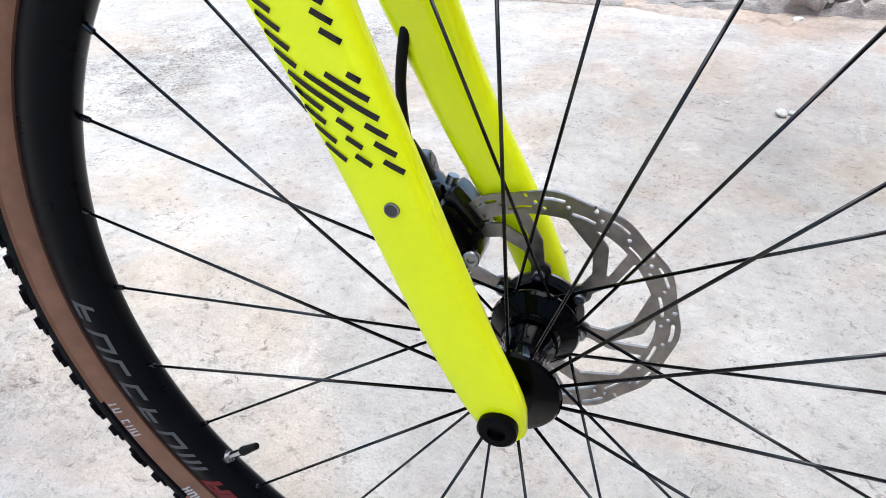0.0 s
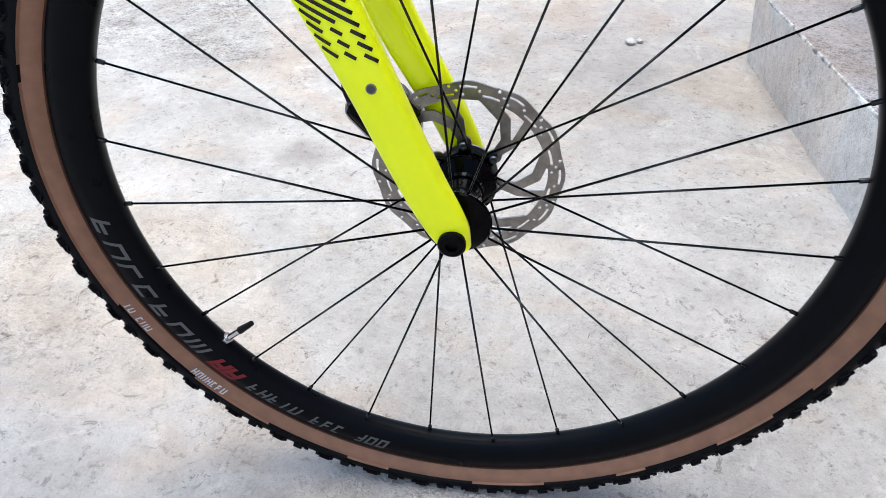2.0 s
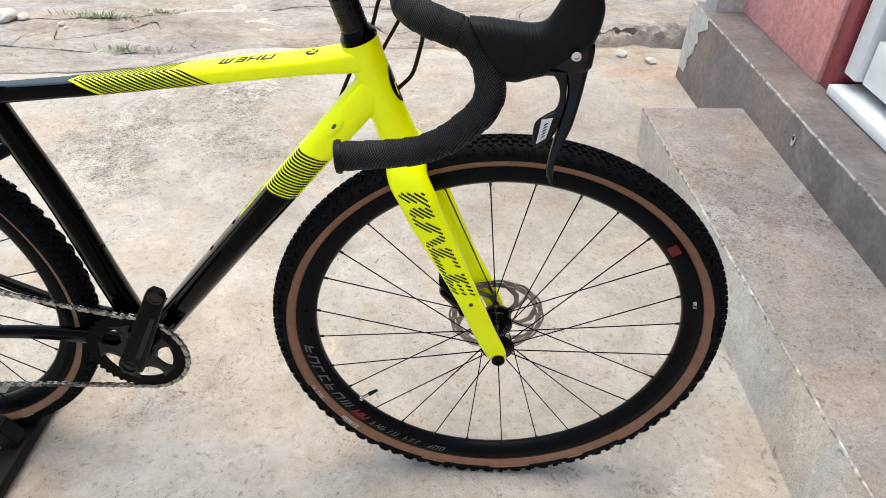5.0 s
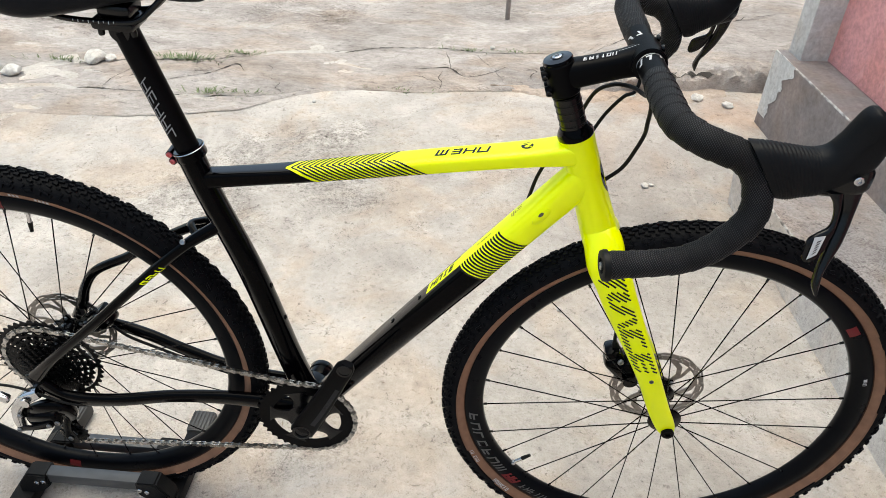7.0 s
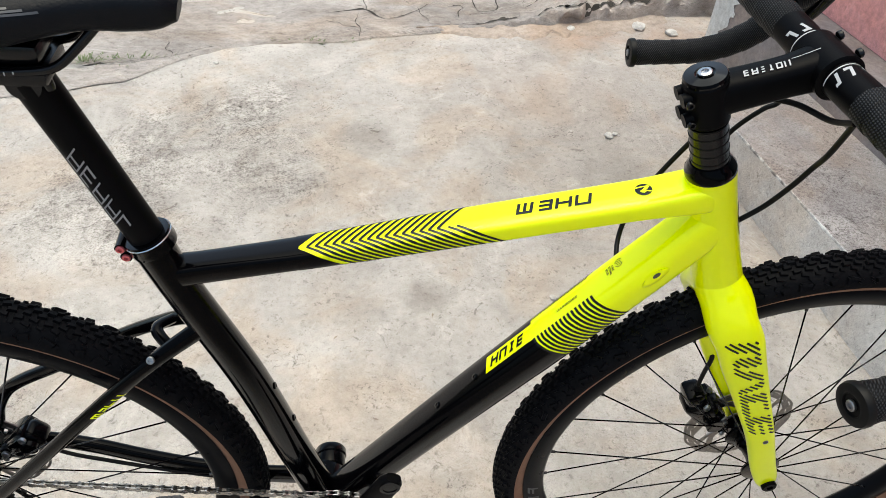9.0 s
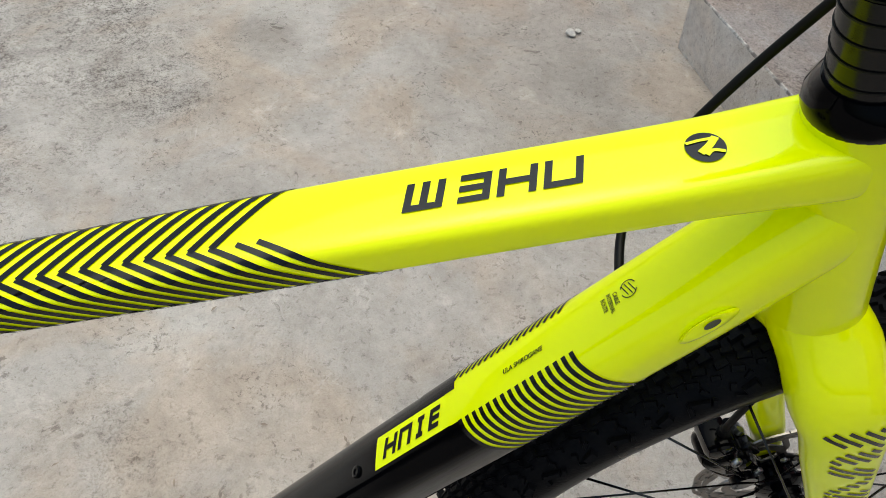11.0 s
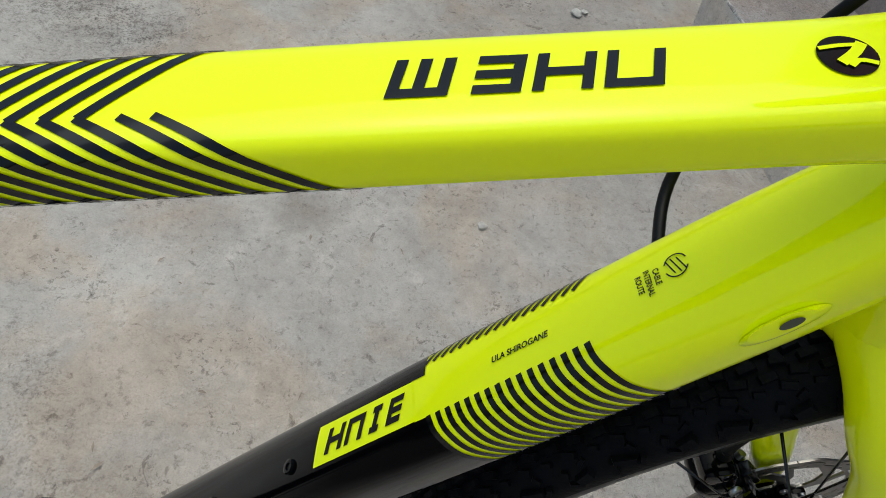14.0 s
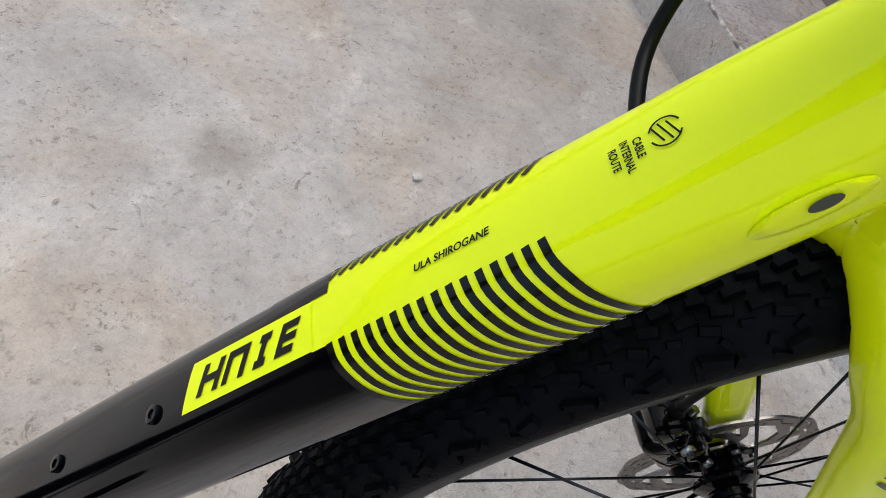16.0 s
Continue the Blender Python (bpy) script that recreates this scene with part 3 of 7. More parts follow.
def crack_and_lip_lines():
    """Long and cross cracks of the old slab, plus shade strips under its lips: (half width, polyline)."""
    rnd = random.Random(9)
    def jag(points, amp):
        p = catmull([(*q, 0) for q in points], max(6, int(16 * sum(math.dist(a, b) for a, b in zip(points, points[1:])))))[:, :2]
        return [tuple(q + np.array([rnd.gauss(0, amp), rnd.gauss(0, amp)]) * (0 < k < len(p) - 1)) for k, q in enumerate(p)]
    main = [[(-4.0, 1.55), (-2.9, 1.70), (-2.257, 1.80), (-2.134, 1.90), (-1.95, 1.975), (-1.66, 2.02), (-1.45, 2.07), (-1.28, 2.16), (-0.98, 2.235), (-0.54, 2.32), (-0.22, 2.32), (0.147, 2.325)],
            [(-3.6, 1.48), (-2.6, 1.62), (-1.9, 1.72), (-1.408, 1.712), (-1.226, 1.738), (-1.071, 1.79), (-0.96, 1.84)]]
    middling = [[(-1.738, 1.943), (-1.652, 1.782), (-1.63, 1.813), (-1.464, 1.895), (-1.374, 2.014), (-1.315, 1.962)], [(-0.62, 2.09), (-0.474, 2.10), (-0.414, 2.045), (-0.235, 2.16)],
                [(-0.059, 2.255), (-0.049, 2.078), (0.011, 2.084), (0.04, 2.25)], [(0.117, 2.081), (0.221, 2.149), (0.417, 2.17)], [(0.135, 2.323), (0.363, 2.48), (0.651, 2.655), (1.2, 2.9)]]
    fine = [[(-0.474, 2.10), (-0.504, 2.30)], [(-0.502, 2.09), (-0.503, 1.90)], [(-0.284, 2.14), (-0.252, 2.002)], [(-0.164, 2.138), (-0.108, 2.159), (-0.134, 2.042)], [(0.146, 2.308), (0.117, 2.081)],
            [(-1.215, 2.054), (-1.211, 1.978)], [(-1.80, 1.815), (-1.72, 1.86)], [(-1.81, 1.73), (-1.80, 1.81), (-1.76, 1.95)], [(-1.533, 1.914), (-1.432, 1.942)], [(-1.0, 2.1), (-0.93, 2.14)], [(-1.12, 1.76), (-1.15, 1.88)],
            [(-0.36, 2.28), (-0.31, 2.16)], [(-0.62, 2.02), (-0.51, 1.98)], [(-0.252, 2.002), (-0.14, 1.99), (-0.05, 2.0)], [(0.02, 1.99), (0.09, 2.02)], [(0.33, 2.02), (0.36, 2.08)], [(0.42, 2.045), (0.47, 2.12)]]
    lines = [(rnd.uniform(0.0028, 0.0040), jag(q, 0.006)) for q in main] + [(rnd.uniform(0.0020, 0.0034), jag(q, 0.006)) for q in middling] + [(rnd.uniform(0.0011, 0.0018), jag(q, 0.006)) for q in fine]
    # wide strips at the foot of the lips: crevice shade put in as soil colour
    lines += [(w, jag(q, 0.007)) for w, q in ((0.008, [(0.14, 2.005), (0.20, 2.035), (0.27, 2.03), (0.33, 2.01), (0.40, 2.035)]), (0.010, [(0.37, 2.025), (0.46, 2.045), (0.54, 2.065), (0.62, 2.08)]), (0.006, [(-0.10, 1.985), (0.0, 2.0), (0.08, 2.01)]))]
    for _ in range(12):
        x = rnd.uniform(-2.6, 0.45)
        y = ledge_y(x) + rnd.uniform(0.05, 0.6)
        a, l_ = rnd.gauss(0.15, 0.35), rnd.uniform(0.04, 0.14)
        lines.append((0.0010, jag([(x, y), (x + l_ * math.cos(a), y + l_ * math.sin(a))], 0.005)))
    return lines


def old_slab():
    """The raised, cracked old slab behind, with its broken front edge."""
    xs = np.r_[-14, -8, -5, np.arange(-3.4, -0.3, 0.0075), np.arange(-0.3, 0.9, 0.005), 1.2, 2, 4, 8, 16]
    off = np.r_[np.arange(0, 0.13, 0.005), np.arange(0.13, 0.85, 0.0075), 1.1, 1.3, 1.7, 2.5, 4, 8, 16, 40]
    X, O = np.meshgrid(xs, off)
    led = np.array([ledge_y(x) for x in xs])
    H = np.interp(xs, [-4, -1.5, -0.8, -0.35, -0.05, 0.1, 0.3, 0.9], [0.004, 0.004, 0.005, 0.007, 0.014, 0.030, 0.064, 0.072])
    H = H * np.array([1 + 0.22 * noise.noise((x * 6, 2, 0)) + 0.12 * noise.noise((x * 23, 2, 5)) for x in xs])
    Y = led[None, :] + O
    # where the slab stands high its edge has crumbled into a rough slope with a few overhanging lips
    high = np.clip((H - 0.012) / 0.04, 0, 1)
    lip = high * np.clip(np.array([3.0 * noise.noise((x * 9, 6, 2)) for x in xs]), 0, 1)
    Y = Y - np.interp(O, [0, 0.010, 0.018, 0.03, 0.05, 0.1], [0, 0, 0.024, 0.026, 0.010, 0]) * lip[None, :]
    steep = np.interp(O, [0, 0.005, 0.010, 0.018, 0.03, 0.12], [-0.25, 0.38, 0.55, 0.92, 0.98, 1.0])
    slope = np.interp(O, [0, 0.007, 0.014, 0.022, 0.04, 0.12], [-0.2, 0.30, 0.50, 0.80, 0.94, 1.0])
    rise = steep * (1 - high) + slope * high
    ragged = np.array([[noise.noise((x * 17, o * 45, 4)) + 0.6 * noise.noise((x * 47, o * 80, 9)) for x in xs] for o in off[:26]])
    rise[:26] += 0.42 * ragged * np.interp(off[:26], [0, 0.015, 0.06, 0.12], [0, 1, 0.7, 0])[:, None] * high[None, :]
    Z = H[None, :] * rise
    near = np.full(X.shape, 9.0)
    for wide, line in crack_and_lip_lines():
        p = np.array(line)
        for a, b in zip(p, p[1:]):
            d = b - a
            f = np.clip(((X - a[0]) * d[0] + (Y - a[1]) * d[1]) / (d @ d), 0, 1)
            near = np.minimum(near, np.hypot(X - a[0] - f * d[0], Y - a[1] - f * d[1]))
    Z = Z - 0.007 * np.exp(-(near / 0.014) ** 2) * (O > 0.02)
    bm = bmesh.new()
    g = []
    for j in range(len(off)):
        g.append([bm.verts.new((X[j, i], Y[j, i], Z[j, i] + (0.010 * noise.noise((X[j, i] * 2.2, Y[j, i] * 2.2, 7)) + 0.004 * noise.noise((X[j, i] * 9, Y[j, i] * 9, 3)) if 0.01 < O[j, i] < 2 else 0))) for i in range(len(xs))])
    for j in range(len(off) - 1):
        for i in range(len(xs) - 1):
            bm.faces.new((g[j][i], g[j][i + 1], g[j + 1][i + 1], g[j + 1][i]))
    top = np.array([[v.co.z for v in row] for row in g])
    def skin(x, y):
        o = y - float(np.interp(x, xs, led))
        i, j = int(np.clip(np.searchsorted(xs, x) - 1, 0, len(xs) - 2)), int(np.clip(np.searchsorted(off, o) - 1, 0, len(off) - 2))
        return top[j:j + 2, i:i + 2].max()
    # dark gaps along the cracks and painted shade strips under the lips, of uneven width
    gaps = bmesh.new()
    rnd = random.Random(4)
    for wide, line in crack_and_lip_lines():
        p = catmull([(x, y, 0) for x, y in line], len(line) * 5)[:, :2]
        prev = None
        for k in range(len(p)):
            t_ = p[min(k + 1, len(p) - 1)] - p[max(k - 1, 0)]
            n_ = np.array([-t_[1], t_[0]]) / max(1e-6, np.linalg.norm(t_))
            w = wide * (0.35 + 2.2 * abs(noise.noise((p[k][0] * 19, p[k][1] * 19, 3)))) * min(1.0, 4 * min(k + 1, len(p) - k) / len(p) + 0.1)
            pair = []
            for sgn in (-1, 1):
                x, y = p[k] + n_ * sgn * w * (1 + 0.5 * noise.noise((p[k][0] * 90, p[k][1] * 90, sgn)))
                pair.append(gaps.verts.new((x, y, skin(x, y) + 0.0012)))
            if prev and p[k][1] > np.interp(p[k][0], xs, led) + 0.015:
                gaps.faces.new((prev[0], prev[1], pair[1], pair[0]))
            prev = pair
    slab = tagged(part("ground_old_slab", bm, OLDSLAB, None, flat_angle=50), "raised old concrete slab with cracks and a broken front edge", "slab", kind="structure")
    tagged(part("crack", gaps, SEAMD, slab, "dark open cracks, and dark strips painted as shade under the slab's lips"), kind="stuff")
    # washed-out reddish dirt along the foot of the broken edge
    bm = bmesh.new()
    rows = []
    for x in np.linspace(-0.30, 0.66, 120):
        w = 0.11 * math.sin(math.pi * min(1, (x + 0.30) / 0.5) / 2) * (1 + 0.5 * noise.noise((x * 7, 4, 0)) + 0.5 * noise.noise((x * 23, 4, 0)))
        y1 = ledge_y(x) + 0.03
        rows.append([bm.verts.new((x, y1 - w * k / 6, 0.010 * (1 - k / 6) * (1 + noise.noise((x * 19, k * 0.7, 3))) + 0.0015 * (k < 6) - 0.006 * (k == 6))) for k in range(7)])
    for a, b in zip(rows, rows[1:]):
        for k in range(6):
            bm.faces.new((a[k], a[k + 1], b[k + 1], b[k]))
    tagged(part("ground_dirt", bm, DIRT, None), "reddish dirt washed against the broken slab", "dirt", kind="structure")


old_slab()


def strip(name, p, q, depth, z0, z1, material, label, cat, chips=0.006, seed=1, foot=(0.0, 0.0)):
    """A cement step along p-q, depth to its right, with a worn top edge; foot sets the face's foot in or out at both ends."""
    p, q = Vector((*p, 0)), Vector((*q, 0))
    d = (q - p)
    side = Vector((d.y, -d.x, 0)).normalized()
    n = 200
    bm = bmesh.new()
    cols = []
    for k in range(n + 1):
        a = p + d * k / n
        j = chips * noise.noise((k * 0.9, seed, 0)) + chips * 0.6 * noise.noise((k * 0.23, seed, 4))
        e = side
        prof = [(foot[0] + (foot[1] - foot[0]) * k / n, z0), (0.002 * noise.noise((k * 0.3, seed, 2)), z1 - 0.005 - abs(j)), (0.001 + abs(j) * 0.2, z1 - 0.001 - abs(j) * 0.4), (0.0025 + abs(j) * 0.7, z1 + 0.001 * noise.noise((k * .5, 5, seed))), (depth * 0.5, z1 + 0.002 * noise.noise((k * .2, 1, seed))), (depth, z1), (depth, z0)]
        cols.append([bm.verts.new(a + e * u + Vector((0, 0, z))) for u, z in prof])
    m = len(cols[0])
    for a, b in zip(cols, cols[1:]):
        for i in range(m):
            f = bm.faces.new((a[i], a[(i + 1) % m], b[(i + 1) % m], b[i]))
            f.material_index = {0: 1, 1: 2, 2: 2}.get(i, 0)
    for c in (cols[0], cols[-1]):
        f = bm.faces.new(c)
        f.material_index = 1
    return tagged(part(name, bm, material, None), label, cat, kind="structure")


# house front on the right: low step, plinth, wall, door
strip("step_low", (0.811, -1.8), (0.463, 1.20), 0.34, -0.02, 0.1555, [STEPM, STEPSIDE, CHIP], "low grey cement step with a chipped white edge", "step", 0.005, 3, (-0.109, 0.018))
PLINTH_OB = strip("plinth", (1.094, -1.8), (0.716, 1.80), 2.2, -0.02, 0.285, [PLINTH, PLINTH, CHIP], "dark polished cement plinth with a pale worn edge", "plinth", 0.003, 8)


def drain_hole():
    """A small chipped hole in the plinth's face with lime run out below it."""
    p, q = Vector((1.094, -1.8, 0)), Vector((0.716, 1.80, 0))
    d = (q - p).normalized()
    face = p + (q - p) * ((0.920 + 1.8) / 3.6)
    e = Vector((-d.y, d.x, 0))
    for name, m, lift, r, drop in (("lime_run", LIMEWASH, 0.0035, 0.010, 2.0), ("hole", SEAMD, 0.0050, 0.0065, 1.2)):
        bm = bmesh.new()
        ring = []
        for k in range(24):
            a = k * math.tau / 24
            w = r * (1 + 0.45 * noise.noise((math.cos(a) * 1.4, math.sin(a) * 1.4, r * 300)))
            v = math.sin(a) * w
            ring.append(bm.verts.new(face + e * lift + d * (math.cos(a) * w) + Vector((0, 0, 0.232 + v * (drop if v < 0 else 1)))))
        bm.faces.new(ring)
        part(name, bm, m, PLINTH_OB)


def house():
    """Pink wall and white-framed door on the plinth."""
    p, q = Vector((1.094, -1.8, 0)), Vector((0.716, 1.80, 0))
    d = (q - p).normalized()
    e = Vector((d.y, -d.x, 0))
    turn = math.degrees(math.atan2(d.y, d.x)) - 90
    base = Matrix.Translation(q) @ pose(0, 0, 0, 0, 0, turn)
    root = thing("wall_house", base, "pink painted house wall with a whitewashed corner", "wall", kind="structure")
    part("wall_face", rbox(0.2, 0.60, 2.9, 0.004, pose(0.14 + 0.1, -0.36, 0.285 + 1.45)), PINK, root)
    part("corner_band", rbox(0.26, 0.1, 2.95, 0.01, pose(0.17, -0.052, 1.46)), LIMEWASH, root)
    part("far_wall", rbox(0.2, 1.2, 2.9, 0.004, pose(0.24, -3.0, 0.285 + 1.45)), PINK, root)
    part("lintel", rbox(0.2, 1.74, 0.7, 0.004, pose(0.24, -1.53, 0.285 + 2.55)), PINK, root)
    part("gable_wall", rbox(2.0, 0.2, 2.9, 0.004, pose(1.24, -0.16, 0.285 + 1.45)), PINK, root)
    part("gable_wall", rbox(2.0, 0.2, 2.9, 0.004, pose(1.24, -3.50, 0.285 + 1.45)), PINK, root)
    part("rear_wall", rbox(0.2, 3.14, 2.9, 0.004, pose(2.14, -1.83, 0.285 + 1.45)), PINK, root)
    part("roof", rbox(2.06, 3.6, 0.12, 0.01, pose(1.20, -1.83, 0.285 + 2.96)), STANDG, root, "flat grey roof")
    # whitewash splashed over the far corner of the plinth
    rnd = random.Random(5)
    splash = bmesh.new()
    rows = []
    for k in range(41):
        z = 0.045 + 0.24 * k / 40
        w = 0.070 + 0.110 * (k / 40) ** 1.6 + 0.05 * noise.noise((k * 0.16, 3, 1)) + 0.008 * noise.noise((k * 0.7, 8, 1))
        rows.append([splash.verts.new((-0.0022, -w * j / 3, z)) for j in range(4)])
    for a, b in zip(rows, rows[1:]):
        for j in range(3):
            splash.faces.new((a[j], a[j + 1], b[j + 1], b[j]))
    part("whitewash", splash, LIMEWASH, root, "whitewash splashed on the plinth corner")
    door = thing("door_1", base, "white-framed glazed door with a maroon post", "door", kind="structure")
    part("door_post", rbox(0.06, 0.05, 2.2, 0.004, pose(0.18, -0.69, 0.287 + 1.1)), MAROON, door, "maroon post")
    part("door_sill", rbox(0.10, 1.66, 0.03, 0.004, pose(0.185, -1.56, 0.287 + 0.016)), WHITEFRAME, door)
    part("door_frame", rbox(0.05, 0.06, 2.16, 0.004, pose(0.19, -0.76, 0.35 + 1.08)), WHITEFRAME, door)
    part("door_bottom_rail", rbox(0.04, 1.46, 0.12, 0.004, pose(0.20, -1.53, 0.41)), WHITEFRAME, door)
    part("door_stile", rbox(0.04, 0.07, 2.0, 0.004, pose(0.20, -1.10, 1.45)), STANDG, door, "dark grey stile")
    part("door_frame", rbox(0.05, 0.06, 2.16, 0.004, pose(0.19, -2.33, 0.35 + 1.08)), WHITEFRAME, door)
    part("pane", rbox(0.01, 1.50, 2.0, 0.001, pose(0.215, -1.55, 0.47 + 1.0)), DARKDOOR, door, "dark tinted glass")
    return root


house()
drain_hole()

stake = Tube([(-0.236, 2.77, -0.02, 0.026, 0.024), (-0.238, 2.775, 0.5, 0.025, 0.023), (-0.233, 2.77, 1.1, 0.024, 0.022)], 12, 2.4, (0, 1, 0), 14)
tagged(part("post", stake.mesh(), POSTM, None), "thin grey weathered post standing in the old slab", "post")


# ---- the bicycle ----
LEANING = Matrix.Translation((0, 0, -0.0046)) @ pose(0, 0, 0, 1.2, 0, 0)
bike = thing("gravel_bicycle", LEANING, "black and fluorescent yellow gravel bicycle held in a floor stand", "bicycle")
AXIS_P = Vector((-0.2055, 0, 0.833))
AXIS_D = Vector((-0.339, 0, 0.941)).normalized()
STEER = Matrix.Translation(AXIS_P) @ Matrix.Rotation(radians(1.6), 4, AXIS_D) @ Matrix.Translation(-AXIS_P)
FRONT, REAR, BB = Vector((0, -0.001, 0.352)), Vector((-0.999, 0, 0.364)), Vector((-0.574, 0, 0.297))
R_NIP, R_RIM, R_TYRE = 0.287, 0.3165, 0.3525


def steered(bm):
    bmesh.ops.transform(bm, matrix=STEER, verts=bm.verts)
    return bm


TYRE_R, TYRE_TALL, TREAD_HALF, WALL_HALF = 0.3325, 0.0195, 0.0226, 0.0205


def tyre_profile():
    """Section of the tyre, (radius, lateral): a black tread cap whose shoulders overhang the tan sidewalls."""
    at = lambda deg, half: (TYRE_R + TYRE_TALL * math.cos(radians(deg)), half * math.sin(radians(deg)))
    wall = [at(a, WALL_HALF) for a in np.linspace(98, 146, 8)]
    cap = [at(a, TREAD_HALF) for a in np.linspace(-95, 95, 29)]
    return [(r, -y) for r, y in wall[::-1]] + cap + wall


def near_line(x, z, pts, w0, w1):
    """Signed distance to a bent bar in the plane, its half width going from w0 to w1."""
    best = np.full(x.shape, 9.0)
    n = len(pts) - 1
    for k, (a, b) in enumerate(zip(pts, pts[1:])):
        d = (b[0] - a[0], b[1] - a[1])
        f = np.clip(((x - a[0]) * d[0] + (z - a[1]) * d[1]) / (d[0] ** 2 + d[1] ** 2), 0, 1)
        best = np.minimum(best, np.hypot(x - a[0] - f * d[0], z - a[1] - f * d[1]) - (w0 + (w1 - w0) * (k + f) / n))
    return best


def disc_rotor(ry):
    """A slotted brake disc, cut from sheet: a wavy ring, six pairs of swept arms and a bolt circle."""
    n, m = 300, 54
    A, R = np.meshgrid(np.linspace(0, 2 * np.pi, n, endpoint=False), np.linspace(0.0172, 0.0795, m))
    X, Z = R * np.cos(A), R * np.sin(A)
    polar = lambda r, a: (r * math.cos(a), r * math.sin(a))
    rim_out = R - (0.0768 + 0.0010 * np.cos(12 * A))
    solid = np.maximum(rim_out, 0.0635 + 0.0006 * np.cos(6 * A) - R)
    solid = np.minimum(solid, np.maximum(R - 0.0245, 0.0180 - R))
    for k in range(6):
        a0 = 2 * np.pi * k / 6 - 0.42
        solid = np.minimum(solid, np.hypot(X - 0.0262 * math.cos(a0), Z - 0.0262 * math.sin(a0)) - 0.0058)
        solid = np.minimum(solid, near_line(X, Z, [polar(0.026, a0), polar(0.042, a0 + 0.16), polar(0.055, a0 + 0.40), polar(0.0655, a0 + 0.74)], 0.0034, 0.0046))
        solid = np.minimum(solid, near_line(X, Z, [polar(0.026, a0), polar(0.045, a0 + 0.02), polar(0.0645, a0 + 0.16)], 0.0022, 0.0030))
    for k in range(12):
        a0 = 2 * np.pi * k / 12
        cut = near_line(X, Z, [polar(0.0733, a0 - 0.085), polar(0.0736, a0), polar(0.0733, a0 + 0.085)], 0.0010, 0.0010)
        cut = np.minimum(cut, near_line(X, Z, [polar(0.0672, a0 + 0.17), polar(0.0674, a0 + 0.26), polar(0.0672, a0 + 0.35)], 0.0010, 0.0010))
        for r_, da in ((0.0703, 0.13), (0.0738, 0.20), (0.0668, 0.06), (0.0703, 0.40)):
            cut = np.minimum(cut, np.hypot(X - r_ * math.cos(a0 + da), Z - r_ * math.sin(a0 + da)) - 0.0014)
        solid = np.maximum(solid, -cut)
    bm = bmesh.new()
    known = {}
    def put(key, x, z):
        if key not in known:
            known[key] = (bm.verts.new((x, ry - 0.0009, z)), bm.verts.new((x, ry + 0.0009, z)))
        return known[key]
    for j in range(m - 1):
        for i in range(n):
            ring4 = [(j, i), (j + 1, i), (j + 1, (i + 1) % n), (j, (i + 1) % n)]
            v = [solid[c] for c in ring4]
            if min(v) >= 0:
                continue
            poly, cuts = [], []
            for q in range(4):
                c0, c1, s0, s1 = ring4[q], ring4[(q + 1) % 4], v[q], v[(q + 1) % 4]
                if s0 < 0:
                    poly.append(put(c0, X[c0], Z[c0]))
                if (s0 < 0) != (s1 < 0):
                    f = s0 / (s0 - s1)
                    w = put(tuple(sorted((c0, c1))), X[c0] + f * (X[c1] - X[c0]), Z[c0] + f * (Z[c1] - Z[c0]))
                    poly.append(w)
                    cuts.append(w)
            bm.faces.new([p[0] for p in poly])
            bm.faces.new([p[1] for p in poly[::-1]])
            if len(cuts) == 2:
                bm.faces.new((cuts[0][0], cuts[0][1], cuts[1][1], cuts[1][0]))
    return bm


